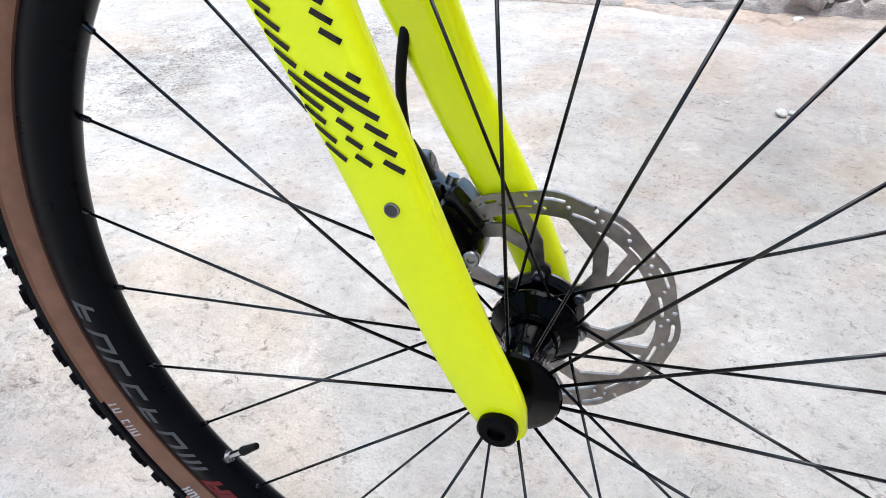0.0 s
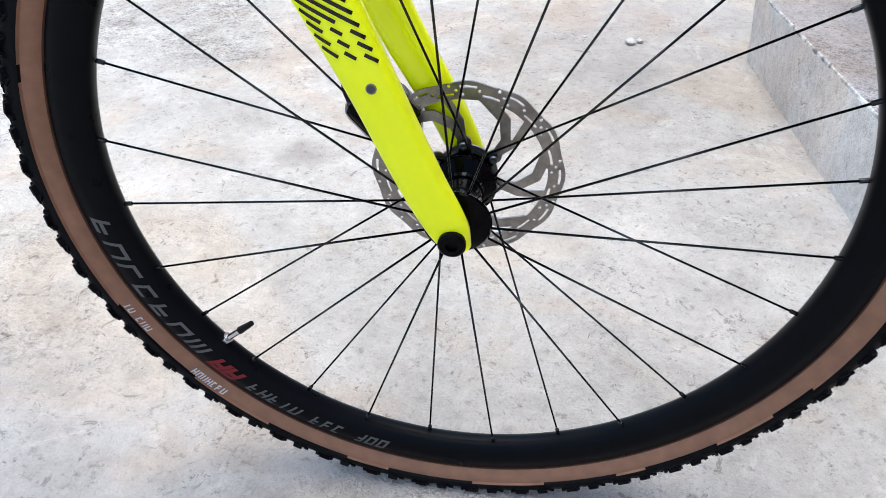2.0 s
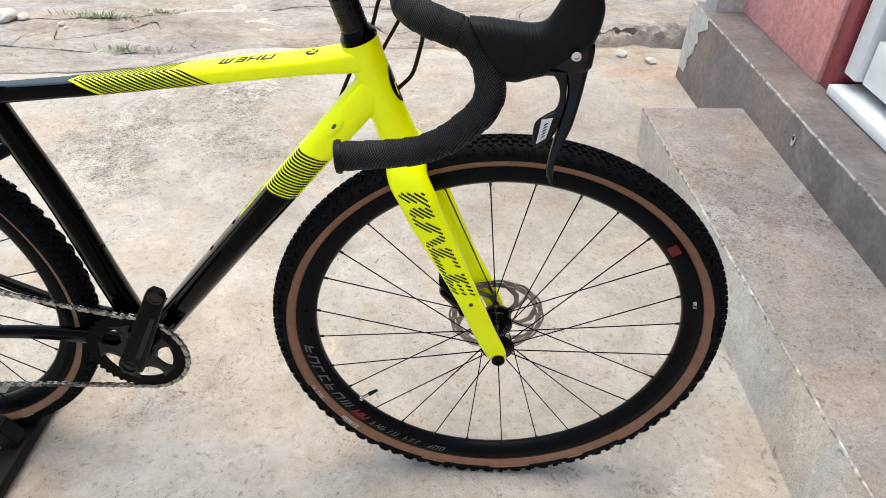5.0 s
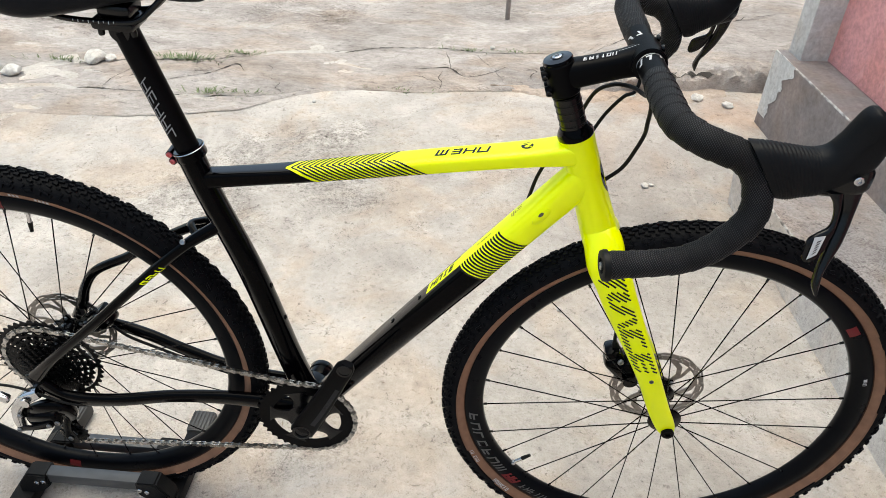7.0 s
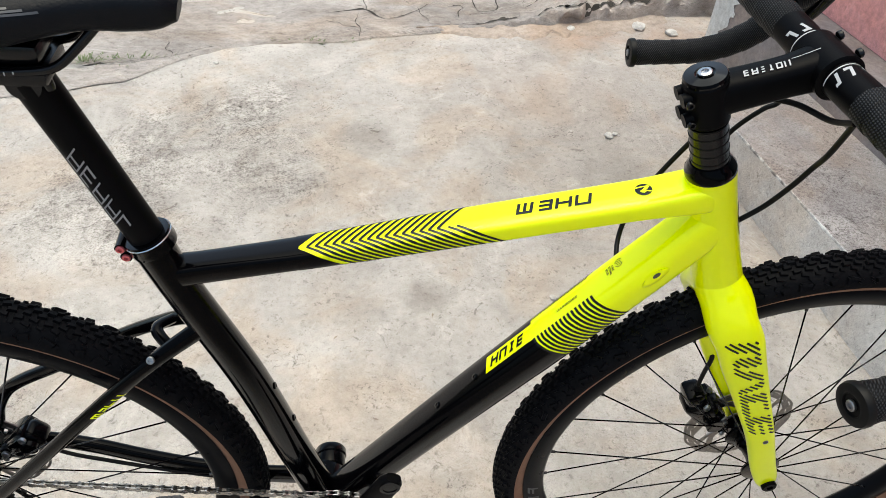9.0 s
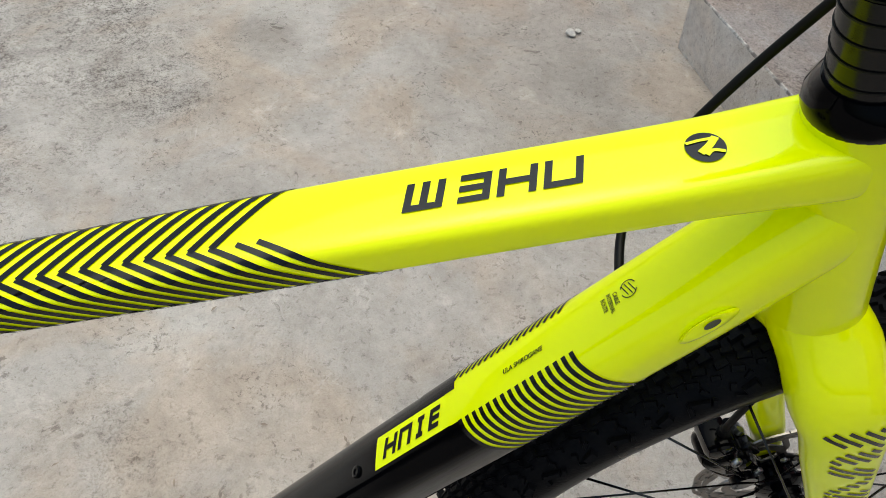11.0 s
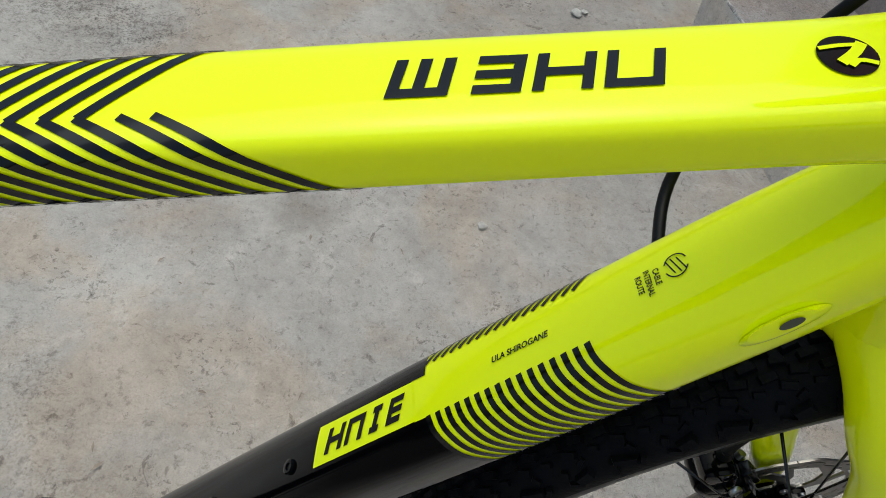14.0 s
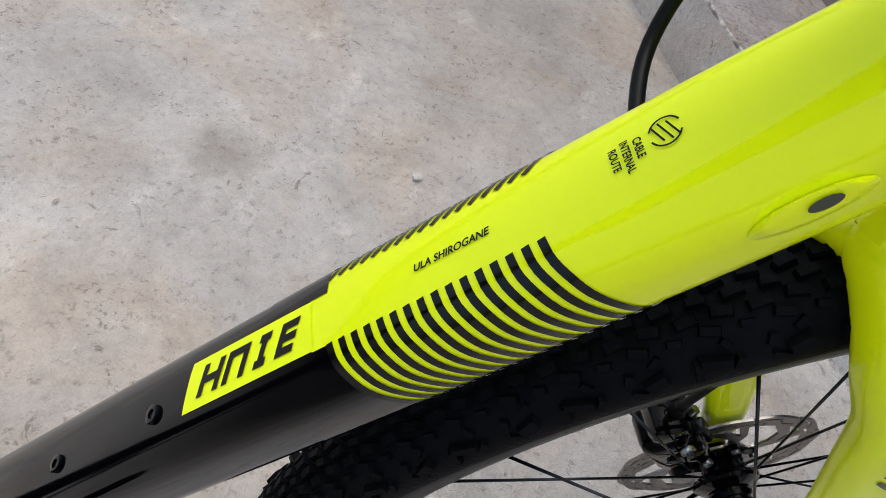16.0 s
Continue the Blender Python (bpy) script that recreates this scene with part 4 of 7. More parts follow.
def build_wheel(name, centre, m, phase, sense, flip_rotor, hub_kind):
    """A wheel with tyre, knobs, rim, spokes, hub, disc and valve."""
    pose_w = m @ Matrix.Translation(centre)
    prof = tyre_profile()
    # rim: the part the others belong to
    rim = lathe([(R_RIM, -0.0125), (R_RIM - 0.002, -0.0138), (0.304, -0.0142), (0.294, -0.0118), (0.288, -0.0070), (0.2865, -0.003), (0.2865, 0.003), (0.288, 0.0070), (0.294, 0.0118), (0.304, 0.0142), (R_RIM - 0.002, 0.0138), (R_RIM, 0.0125), (0.309, 0.0), ], 160, closed=True)
    bmesh.ops.transform(rim, matrix=pose_w, verts=rim.verts)
    wheel = part(name, rim, RIMBLACK, bike, "black alloy disc-brake wheel rim")
    # tyre casing: black tread band, tan sidewalls, darker line next to the rim
    t = lathe(prof, 144, closed=False)
    for f in list(t.faces):
        if len(f.verts) > 4:
            t.faces.remove(f)
    for f in t.faces:
        c = f.calc_center_median()
        r = math.hypot(c.x, c.z)
        f.material_index = 0 if r > 0.3302 + 0.0009 * noise.noise((c.x * 16, c.z * 16, c.y * 40 + 9)) else (2 if r < 0.3178 else 1)
    bmesh.ops.transform(t, matrix=pose_w, verts=t.verts)
    part("tyre", t, [RUBBER, TAN, TANLINE], wheel, "black knobbly tyre with tan sidewalls")
    # knobs
    kb = bmesh.new()
    cr, half, tall = TYRE_R, TREAD_HALF, TYRE_TALL
    def knob(ang, lat_deg, length, width, height, twist, taper=0.8):
        a = radians(lat_deg)
        r, y = cr + tall * math.cos(a), half * math.sin(a)
        pos = Vector((r * math.cos(ang), y, r * math.sin(ang)))
        rad = Vector((math.cos(ang), 0, math.sin(ang)))
        up = (rad * math.cos(a) + Vector((0, 1, 0)) * math.sin(a)).normalized()
        tan = Vector((-math.sin(ang), 0, math.cos(ang)))
        side = up.cross(tan)
        c, s = math.cos(twist), math.sin(twist)
        e1, e2 = tan * c + side * s, side * c - tan * s
        vs = []
        for hgt, k in ((-0.001, 1.0), (height, taper)):
            for p, q in ((-1, -1), (1, -1), (1, 1), (-1, 1)):
                vs.append(kb.verts.new(pos + up * hgt + e1 * p * length / 2 * k + e2 * q * width / 2 * k))
        for idx in ((4, 5, 6, 7), (0, 1, 5, 4), (1, 2, 6, 5), (2, 3, 7, 6), (3, 0, 4, 7)):
            kb.faces.new([vs[i] for i in idx])
    pitches = 84
    for k in range(pitches):
        a0, st = 2 * np.pi * k / pitches, 2 * np.pi / pitches
        odd = k % 2
        knob(a0, 0, 0.0095, 0.0044, 0.0030, 0.12)
        knob(a0 + 0.5 * st, 0, 0.0080, 0.0038, 0.0030, -0.12)
        for s in (-1, 1):
            knob(a0 + 0.22 * st, s * 14, 0.0090, 0.0046, 0.0032, s * 0.22)
            knob(a0 + 0.72 * st, s * 15, 0.0090, 0.0046, 0.0032, -s * 0.10)
            knob(a0 + 0.45 * st, s * 28, 0.0085, 0.0040, 0.0026, s * 0.3)
            knob(a0 + 0.95 * st, s * 30, 0.0060, 0.0032, 0.0024, s * 0.2)
            if odd:
                knob(a0 + 0.3 * st, s * 43, 0.0055, 0.0030, 0.0020, s * 0.9)
                knob(a0 + 0.5 * st, s * 56, 0.0135, 0.0036, 0.0038, s * 0.25)
                knob(a0 + 0.75 * st, s * 62, 0.0035, 0.0085, 0.0028, s * 0.15)
                knob(a0 + 0.2 * st, s * 64, 0.0032, 0.0060, 0.0024, s * 0.5)
            else:
                knob(a0 + 0.3 * st, s * 41, 0.0060, 0.0026, 0.0018, -s * 0.6)
                knob(a0 + 0.7 * st, s * 50, 0.0040, 0.0050, 0.0022, s * 0.4)
                knob(a0 + 0.35 * st, s * 60, 0.0100, 0.0055, 0.0036, -s * 0.3)
                knob(a0 + 0.6 * st, s * 70, 0.0090, 0.0020, 0.0014, s * 0.5)
    bmesh.ops.transform(kb, matrix=pose_w, verts=kb.verts)
    tagged(part("tread", kb, RUBBER, wheel, "rubber tread knobs", smooth=False), kind="stuff")
    # hub
    if hub_kind == "front":
        hub = lathe([(0.008, -0.050), (0.011, -0.049), (0.012, -0.040), (0.0215, -0.0388), (0.0250, -0.0378), (0.0262, -0.0362), (0.0255, -0.0338), (0.019, -0.0315), (0.0140, -0.027), (0.0120, -0.018), (0.0125, -0.006), (0.0145, -0.002), (0.0150, 0.000), (0.0138, 0.0005), (0.0138, 0.0020), (0.0162, 0.0026), (0.0168, 0.006), (0.0158, 0.0065), (0.0158, 0.008), (0.0190, 0.0095), (0.0250, 0.0135), (0.0258, 0.0160), (0.0250, 0.0182), (0.0205, 0.021), (0.0185, 0.026), (0.0180, 0.032), (0.012, 0.041), (0.008, 0.050)], 48)
        fy = (-0.0352, 0.0158)
    else:
        hub = lathe([(0.008, -0.066), (0.016, -0.064), (0.017, -0.022), (0.026, -0.021), (0.026, -0.017), (0.019, -0.014), (0.015, 0.0), (0.016, 0.018), (0.025, 0.024), (0.025, 0.028), (0.02, 0.034), (0.02, 0.045), (0.011, 0.06), (0.008, 0.066)], 48)
        fy = (-0.019, 0.026)
    bmesh.ops.transform(hub, matrix=pose_w, verts=hub.verts)
    part("hub", hub, GLOSS, wheel, "gloss black hub shell")
    # spokes and nipples, two mirrored sides, crossed
    sp = bmesh.new()
    bmesh.ops.create_cone(sp, cap_ends=True, segments=8, radius1=0.00095, radius2=0.00095, depth=1.0)
    sme = bpy.data.meshes.new("spoke")
    for f in sp.faces:
        f.smooth = True
    sp.to_mesh(sme)
    sp.free()
    sme.materials.append(SPOKE)
    nb = lathe([(0.0012, -0.007), (0.0019, -0.0065), (0.0019, 0.004), (0.003, 0.005), (0.003, 0.006)], 8, axis="z")
    nme = bpy.data.meshes.new("nipple")
    nb.to_mesh(nme)
    nb.free()
    nme.materials.append(SPOKE)
    for i in range(28):
        a = radians(phase) + sense * i * 2 * np.pi / 28
        side = i % 2
        lead = (-1 if (i // 2) % 2 else 1) * (1 if hub_kind == "front" else -1)
        # one side of each wheel is laced straight, the other crossed
        straight = side == (0 if hub_kind == "front" else 1)
        ah = a if straight else a + sense * lead * radians(39 if hub_kind == "front" else 66)
        y = fy[side] + (0.0016 if lead > 0 else -0.0016)
        p = Vector((0.0235 * math.cos(ah), y, 0.0235 * math.sin(ah)))
        q = Vector((R_NIP * math.cos(a), (-0.003, 0.003)[side], R_NIP * math.sin(a)))
        d = q - p
        rotm = d.to_track_quat("Z", "Y").to_matrix().to_4x4()
        share("spoke", sme, wheel, pose_w @ Matrix.Translation((p + q) / 2) @ rotm @ Matrix.Diagonal((1, 1, d.length, 1)))
        share("nipple", nme, wheel, pose_w @ Matrix.Translation(q) @ rotm)
    # disc rotor
    ry = 0.0355 if hub_kind == "front" else 0.052
    rot = disc_rotor(ry)
    bmesh.ops.transform(rot, matrix=pose_w, verts=rot.verts)
    part("disc_rotor", rot, ROTOR, wheel, "stainless steel brake disc with slots", flat_angle=25)
    star = ringplate(lambda a: 0.010, lambda a: 0.0205 + 0.0095 * max(0.0, math.cos(6 * (a + 0.42))) ** 2, ry - 0.0050, ry - 0.0012, 96)
    bmesh.ops.transform(star, matrix=pose_w, verts=star.verts)
    part("disc_carrier", star, GLOSS, wheel, flat_angle=30)
    for k in range(6):
        a = 2 * np.pi * k / 6 - 0.42
        p = pose_w @ Vector((0.0262 * math.cos(a), ry - 0.005, 0.0262 * math.sin(a)))
        bolt(p, pose_w.to_3x3() @ Vector((0, -1, 0)), 0.0034, 0.0026, wheel)
    return wheel, pose_w


def rim_map(pose_w, a0, sense, r0, side=-1, y=0.0147, lean=0.18):
    """Surface map for marks on the rim side: u metres along the arc from angle a0, v metres outward from r0."""
    def fn(u, v):
        r = r0 + v
        a = a0 + sense * u / r0
        return pose_w @ Vector((r * math.cos(a), side * (np.interp(r, [0.286, 0.294, 0.304, 0.3165], [0.007, 0.0118, 0.0142, 0.0133]) + 0.0005), r * math.sin(a)))
    return fn


def tyre_map(pose_w, a0, sense, lat_deg, side=-1):
    """Surface map on the tyre's sidewall: u along, v outward, from lateral angle lat_deg."""
    def fn(u, v):
        a = radians(lat_deg) - v / 0.02
        r = TYRE_R + (TYRE_TALL + 0.0004) * math.cos(a)
        y = side * (WALL_HALF + 0.0004) * math.sin(a)
        b = a0 + sense * u / 0.333
        return pose_w @ Vector((r * math.cos(b), y, r * math.sin(b)))
    return fn


front, FW = build_wheel("front_wheel", FRONT, STEER, 122.23, 1, False, "front")
rear, RW = build_wheel("rear_wheel", REAR, Matrix(), 88.72, -1, False, "rear")


def valve(pose_w, ang, wheel):
    c, s = math.cos(ang), math.sin(ang)
    def at(r):
        return pose_w @ Vector((r * c, 0, r * s))
    b = rod(at(0.29), at(0.262), 0.003, 12)
    rod(at(0.288), at(0.283), 0.0055, 6, bm=b)
    part("valve_stem", b, CHROME, wheel, "bright valve stem")
    b = rod(at(0.266), at(0.249), 0.0038, 10, 0.0026)
    part("valve_cap", b, CABLE, wheel, "black valve cap")


valve(FW, radians(122.23 + 7.5 * 360 / 28), front)
valve(RW, radians(82.3), rear)

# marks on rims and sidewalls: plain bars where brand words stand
fn = rim_map(FW, radians(188), 1, 0.2950)
bars("rim_mark", GREYP, front, fn, ["ltm", "lrb", "lb", "ltb", "ltm", "lrb", "lrc"], 0.0, 0.001, 0.0175, 0.0145, 0.0055, -0.45, 0.0032)
fn = rim_map(FW, radians(221), 1, 0.2955)
bars("rim_badge", REDP, front, fn, ["ltmr", "ltmr"], -0.002, 0.001, 0.0145, 0.0165, 0.0005, -0.5, 0.0045)
fn = rim_map(FW, radians(228.5), 1, 0.2970)
bars("rim_mark", GREYP, front, fn, ["ltm", "lrm", "ltm", "c", "ltr", "", "ltm", "lmb", "ltb", "", "rtm", "ltrb", "ltrb"], 0.0, 0.001, 0.0088, 0.0120, 0.0026, -0.45, 0.0024)
b = bmesh.new()
fn = rim_map(FW, radians(38.5), 1, 0.2945)
patch(b, fn, -0.008, 0.010, 0.001, 0.016, 8, 6)
part("rim_badge", b, REDP, front)
b = bmesh.new()
fn = rim_map(FW, radians(17), 1, 0.298)
patch(b, fn, 0, 0.006, 0.004, 0.009, 3, 3)
for k in range(3):
    patch(b, fn, -0.008 + 0.003 * k, -0.007 + 0.003 * k, 0.003, 0.009, 2, 3)
part("rim_sticker", b, WHITEP, front)
fn = tyre_map(FW, radians(219), 1, 122)
bars("sidewall_mark", WHITEP, front, fn, ["lrm", "lrb", "rl", "lrm", "ltb", "lmb", "lrt"], 0.0, 0.001, 0.0046, 0.0072, 0.0012, -0.2, 0.0014)
fn = tyre_map(FW, radians(203), 1, 122)
bars("sidewall_mark", WHITEP, front, fn, ["tc", "ltr", "", "ltb", "lr", "lrt"], 0.0, 0.001, 0.0046, 0.0058, 0.0014, -0.2, 0.0012)
b = bmesh.new()
fn = rim_map(RW, radians(88 + 173), 1, 0.2945)
patch(b, fn, -0.009, 0.011, 0.0, 0.017, 8, 6)
part("rim_badge", b, REDP, rear)
b = bmesh.new()
fn = rim_map(RW, radians(88), 1, 0.2945)
patch(b, fn, -0.004, 0.03, 0.0, 0.014, 8, 6)
part("rim_badge", b, REDP, rear)
b = bmesh.new()
fn = tyre_map(RW, radians(84), -1, 122)
for k in range(7):
    patch(b, fn, 0.0055 * k + (0.02 if k > 2 else 0), 0.0035 + 0.0055 * k + (0.02 if k > 2 else 0), 0.001, 0.006, 2, 3)
part("sidewall_mark", b, WHITEP, rear)

# ---- frame ----
TT = Tube([(-0.690, 0, 0.7259, 0.030, 0.0239), (-0.66, 0, 0.7298, 0.0284, 0.0230), (-0.55, 0, 0.7466, 0.0331, 0.0206), (-0.395, 0, 0.7738, 0.0384, 0.0226), (-0.26, 0, 0.7965, 0.0415, 0.0240), (-0.205, 0, 0.806, 0.0440, 0.0300), (-0.194, 0, 0.8078, 0.0400, 0.0290)], 120, 4.0, seg=72)
DT = Tube([(-0.1840, 0, 0.773, 0.0440, 0.0440), (-0.206, 0, 0.7455, 0.0475, 0.0450), (-0.2415, 0, 0.7012, 0.052, 0.0435), (-0.3315, 0, 0.5877, 0.053, 0.043), (-0.4515, 0, 0.4362, 0.049, 0.042), (-0.56, 0, 0.297, 0.046, 0.040)], 200, 2.8, seg=72, flip=True)
ST = Tube([(-0.7035, 0, 0.762, 0.037, 0.037), (-0.690, 0, 0.711, 0.036, 0.036), (-0.644, 0, 0.5635, 0.038, 0.039), (-0.604, 0, 0.395, 0.040, 0.041), (-0.582, 0, 0.308, 0.042, 0.043)], 30, 2.0, seg=28)
TT_TIP = 0.1163
part("top_tube", TT.mesh(paint=lambda s: 1 if s < TT_TIP else 0), [YELLOW, GLOSS], bike, "top tube, gloss black at the seat and yellow ahead")
part("down_tube", DT.mesh(paint=lambda s: 0 if s < 0.2300 else 1), [YELLOW, GLOSS], bike, "down tube, yellow at the head and gloss black below")
def on_axis(z):
    return AXIS_P + AXIS_D * ((z - AXIS_P.z) / AXIS_D.z)
ht = Tube([(*on_axis(0.829), 0.0455, 0.0455), (*on_axis(0.80), 0.0445, 0.0445), (*on_axis(0.75), 0.0455, 0.0455), (*on_axis(0.694), 0.0505, 0.0505)], 24, 2.0, seg=40)
part("head_tube", ht.mesh(), YELLOW, bike, "yellow head tube")
part("seat_tube", ST.mesh(), GLOSS, bike, "gloss black seat tube")
bbs = lathe([(0.0225, -0.037), (0.0235, -0.035), (0.0235, 0.035), (0.0225, 0.037)], 36, BB)
part("bottom_bracket_shell", bbs, GLOSS, bike)
for s in (-1, 1):
    rows = [(-0.590, s * 0.028, 0.300, 0.018, 0.036), (-0.645, s * 0.033, 0.314, 0.017, 0.031), (-0.72, s * 0.040, 0.324, 0.016, 0.026), (-0.795, s * 0.049, 0.327, 0.016, 0.022), (-0.89, s * 0.062, 0.321, 0.016, 0.023), (-0.965, s * 0.067, 0.326, 0.014, 0.028), (-0.995, s * 0.068, 0.356, 0.013, 0.026)]
    if s > 0:
        rows = [(-0.590, 0.028, 0.298, 0.018, 0.034), (-0.66, 0.034, 0.300, 0.017, 0.029), (-0.74, 0.044, 0.311, 0.016, 0.024), (-0.81, 0.050, 0.335, 0.016, 0.022), (-0.87, 0.056, 0.358, 0.016, 0.022), (-0.93, 0.064, 0.368, 0.015, 0.022), (-0.995, 0.068, 0.366, 0.013, 0.026)]
    cs = Tube(rows, 34, 2.6, seg=20)
    part("chainstay", cs.mesh(), GLOSS, bike)
    rows = [(-0.680, s * 0.010, 0.652, 0.015, 0.020), (-0.715, s * 0.024, 0.634, 0.014, 0.017), (-0.765, s * 0.035, 0.594, 0.013, 0.0155), (-0.884, s * 0.055, 0.482, 0.012, 0.015), (-0.965, s * 0.066, 0.407, 0.012, 0.017), (-1.000, s * 0.068, 0.368, 0.012, 0.024)]
    if s > 0:
        rows = [(-0.680, 0.010, 0.652, 0.015, 0.020), (-0.715, 0.024, 0.632, 0.014, 0.017), (-0.78, 0.040, 0.590, 0.013, 0.016), (-0.86, 0.048, 0.536, 0.013, 0.016), (-0.922, 0.050, 0.500, 0.013, 0.016), (-0.950, 0.052, 0.462, 0.013, 0.017), (-0.968, 0.056, 0.420, 0.013, 0.020), (-0.990, 0.064, 0.378, 0.013, 0.024)]
    ss = Tube(rows, 40, 2.2, seg=18)
    part("seatstay", ss.mesh(), GLOSS, bike)

# ---- fork ----
fk = bmesh.new()
BL = {}
for s in (-1, 1):
    rows = [(*(on_axis(0.6925) - Vector((0, 0, 0))), 0.0497, 0.0497, 2.0), (*(on_axis(0.686) + Vector((0, s * 0.004, 0))), 0.0500, 0.0505, 2.0), (-0.1465, s * 0.019, 0.675, 0.046, 0.053, 2.2), (-0.1420, s * 0.0370, 0.657, 0.036, 0.0525, 2.4), (-0.1308, s * 0.0460, 0.637, 0.0285, 0.0505, 2.6), (-0.1170, s * 0.0500, 0.605, 0.024, 0.0480, 2.6), (-0.0870, s * 0.0528, 0.543, 0.022, 0.0405, 2.6), (-0.0524, s * 0.0565, 0.470, 0.020, 0.0338, 2.6), (-0.0212, s * 0.0560, 0.396, 0.0175, 0.0322, 2.6), (-0.0025, s * 0.0548, 0.357, 0.0155, 0.029, 2.6), (0.0045, s * 0.0545, 0.3415, 0.013, 0.018, 2.6)]
    if s > 0:
        # the disc side stands a little closer to the wheel and further back
        rows[4:] = [(-0.1315, 0.0470, 0.637, 0.0285, 0.0500, 2.6), (-0.1180, 0.0495, 0.605, 0.024, 0.046, 2.6), (-0.0905, 0.0490, 0.543, 0.023, 0.041, 2.6), (-0.0565, 0.0490, 0.470, 0.022, 0.034, 2.6), (-0.0170, 0.0500, 0.396, 0.020, 0.030, 2.6), (-0.0005, 0.0515, 0.357, 0.018, 0.027, 2.6), (0.0045, 0.0520, 0.3415, 0.014, 0.018, 2.6)]
    BL[s] = Tube(rows, 64, 2.6, seg=36)
    BL[s].mesh(fk)
seam = lathe([(0.0225, -0.0015), (0.0246, -0.0015), (0.0246, 0.0015), (0.0225, 0.0015)], 40, axis="z", closed=True)
bmesh.ops.transform(seam, matrix=Matrix.Translation(on_axis(0.6930)) @ AXIS_D.to_track_quat("Z", "Y").to_matrix().to_4x4(), verts=seam.verts)
part("lower_bearing", seam, CABLE, bike)
part("fork", steered(fk), YELLOW, bike, "fluorescent yellow fork")
ax = lathe([(0.0002, -0.0634), (0.0042, -0.0634), (0.0046, -0.0662), (0.0085, -0.0662), (0.0100, -0.0648), (0.0100, -0.0615), (0.0095, -0.0595), (0.0075, -0.059), (0.0075, 0.062), (0.005, 0.067)], 30, FRONT)
part("thru_axle", steered(ax), MATTE, bike, "black thru-axle")

# ---- cockpit ----
post = Tube([(-0.7035, 0, 0.768, 0.0316, 0.0316), (-0.752, 0, 0.930, 0.0316, 0.0316)], 6, 2.0, seg=28)
part("seatpost", post.mesh(), MATTE, bike, "matte black seatpost")
spacers = lathe([(0.0165, 0.0), (0.0165, 0.05)], 32, axis="z")
tilt = Matrix.Translation(on_axis(0.833)) @ AXIS_D.to_track_quat("Z", "Y").to_matrix().to_4x4()
bmesh.ops.transform(spacers, matrix=tilt, verts=spacers.verts)
part("headset_spacer", steered(spacers), SATIN, bike)
cover = lathe([(0.0225, -0.006), (0.0232, -0.003), (0.0225, 0.001), (0.0195, 0.006), (0.0175, 0.009)], 40, axis="z")
bmesh.ops.transform(cover, matrix=tilt, verts=cover.verts)
part("headset_cover", steered(cover), GLOSS, bike)
stem = Tube([(*on_axis(0.905), 0.034, 0.036), (-0.205, 0, 0.912, 0.032, 0.033), (-0.165, 0, 0.923, 0.031, 0.032), (-0.140, 0, 0.931, 0.036, 0.036)], 14, 3.0, seg=24)
sb = stem.mesh()
clamp = lathe([(0.017, -0.021), (0.0185, -0.019), (0.0185, 0.019), (0.017, 0.021)], 32, axis="z")
join(sb, clamp, Matrix.Translation(on_axis(0.903)) @ AXIS_D.to_track_quat("Z", "Y").to_matrix().to_4x4())
face = lathe([(0.0165, -0.024), (0.0200, -0.022), (0.0200, 0.022), (0.0165, 0.024)], 32, (-0.137, 0, 0.932))
join(sb, face)
part("stem", steered(sb), MATTE, bike, "matte black stem")
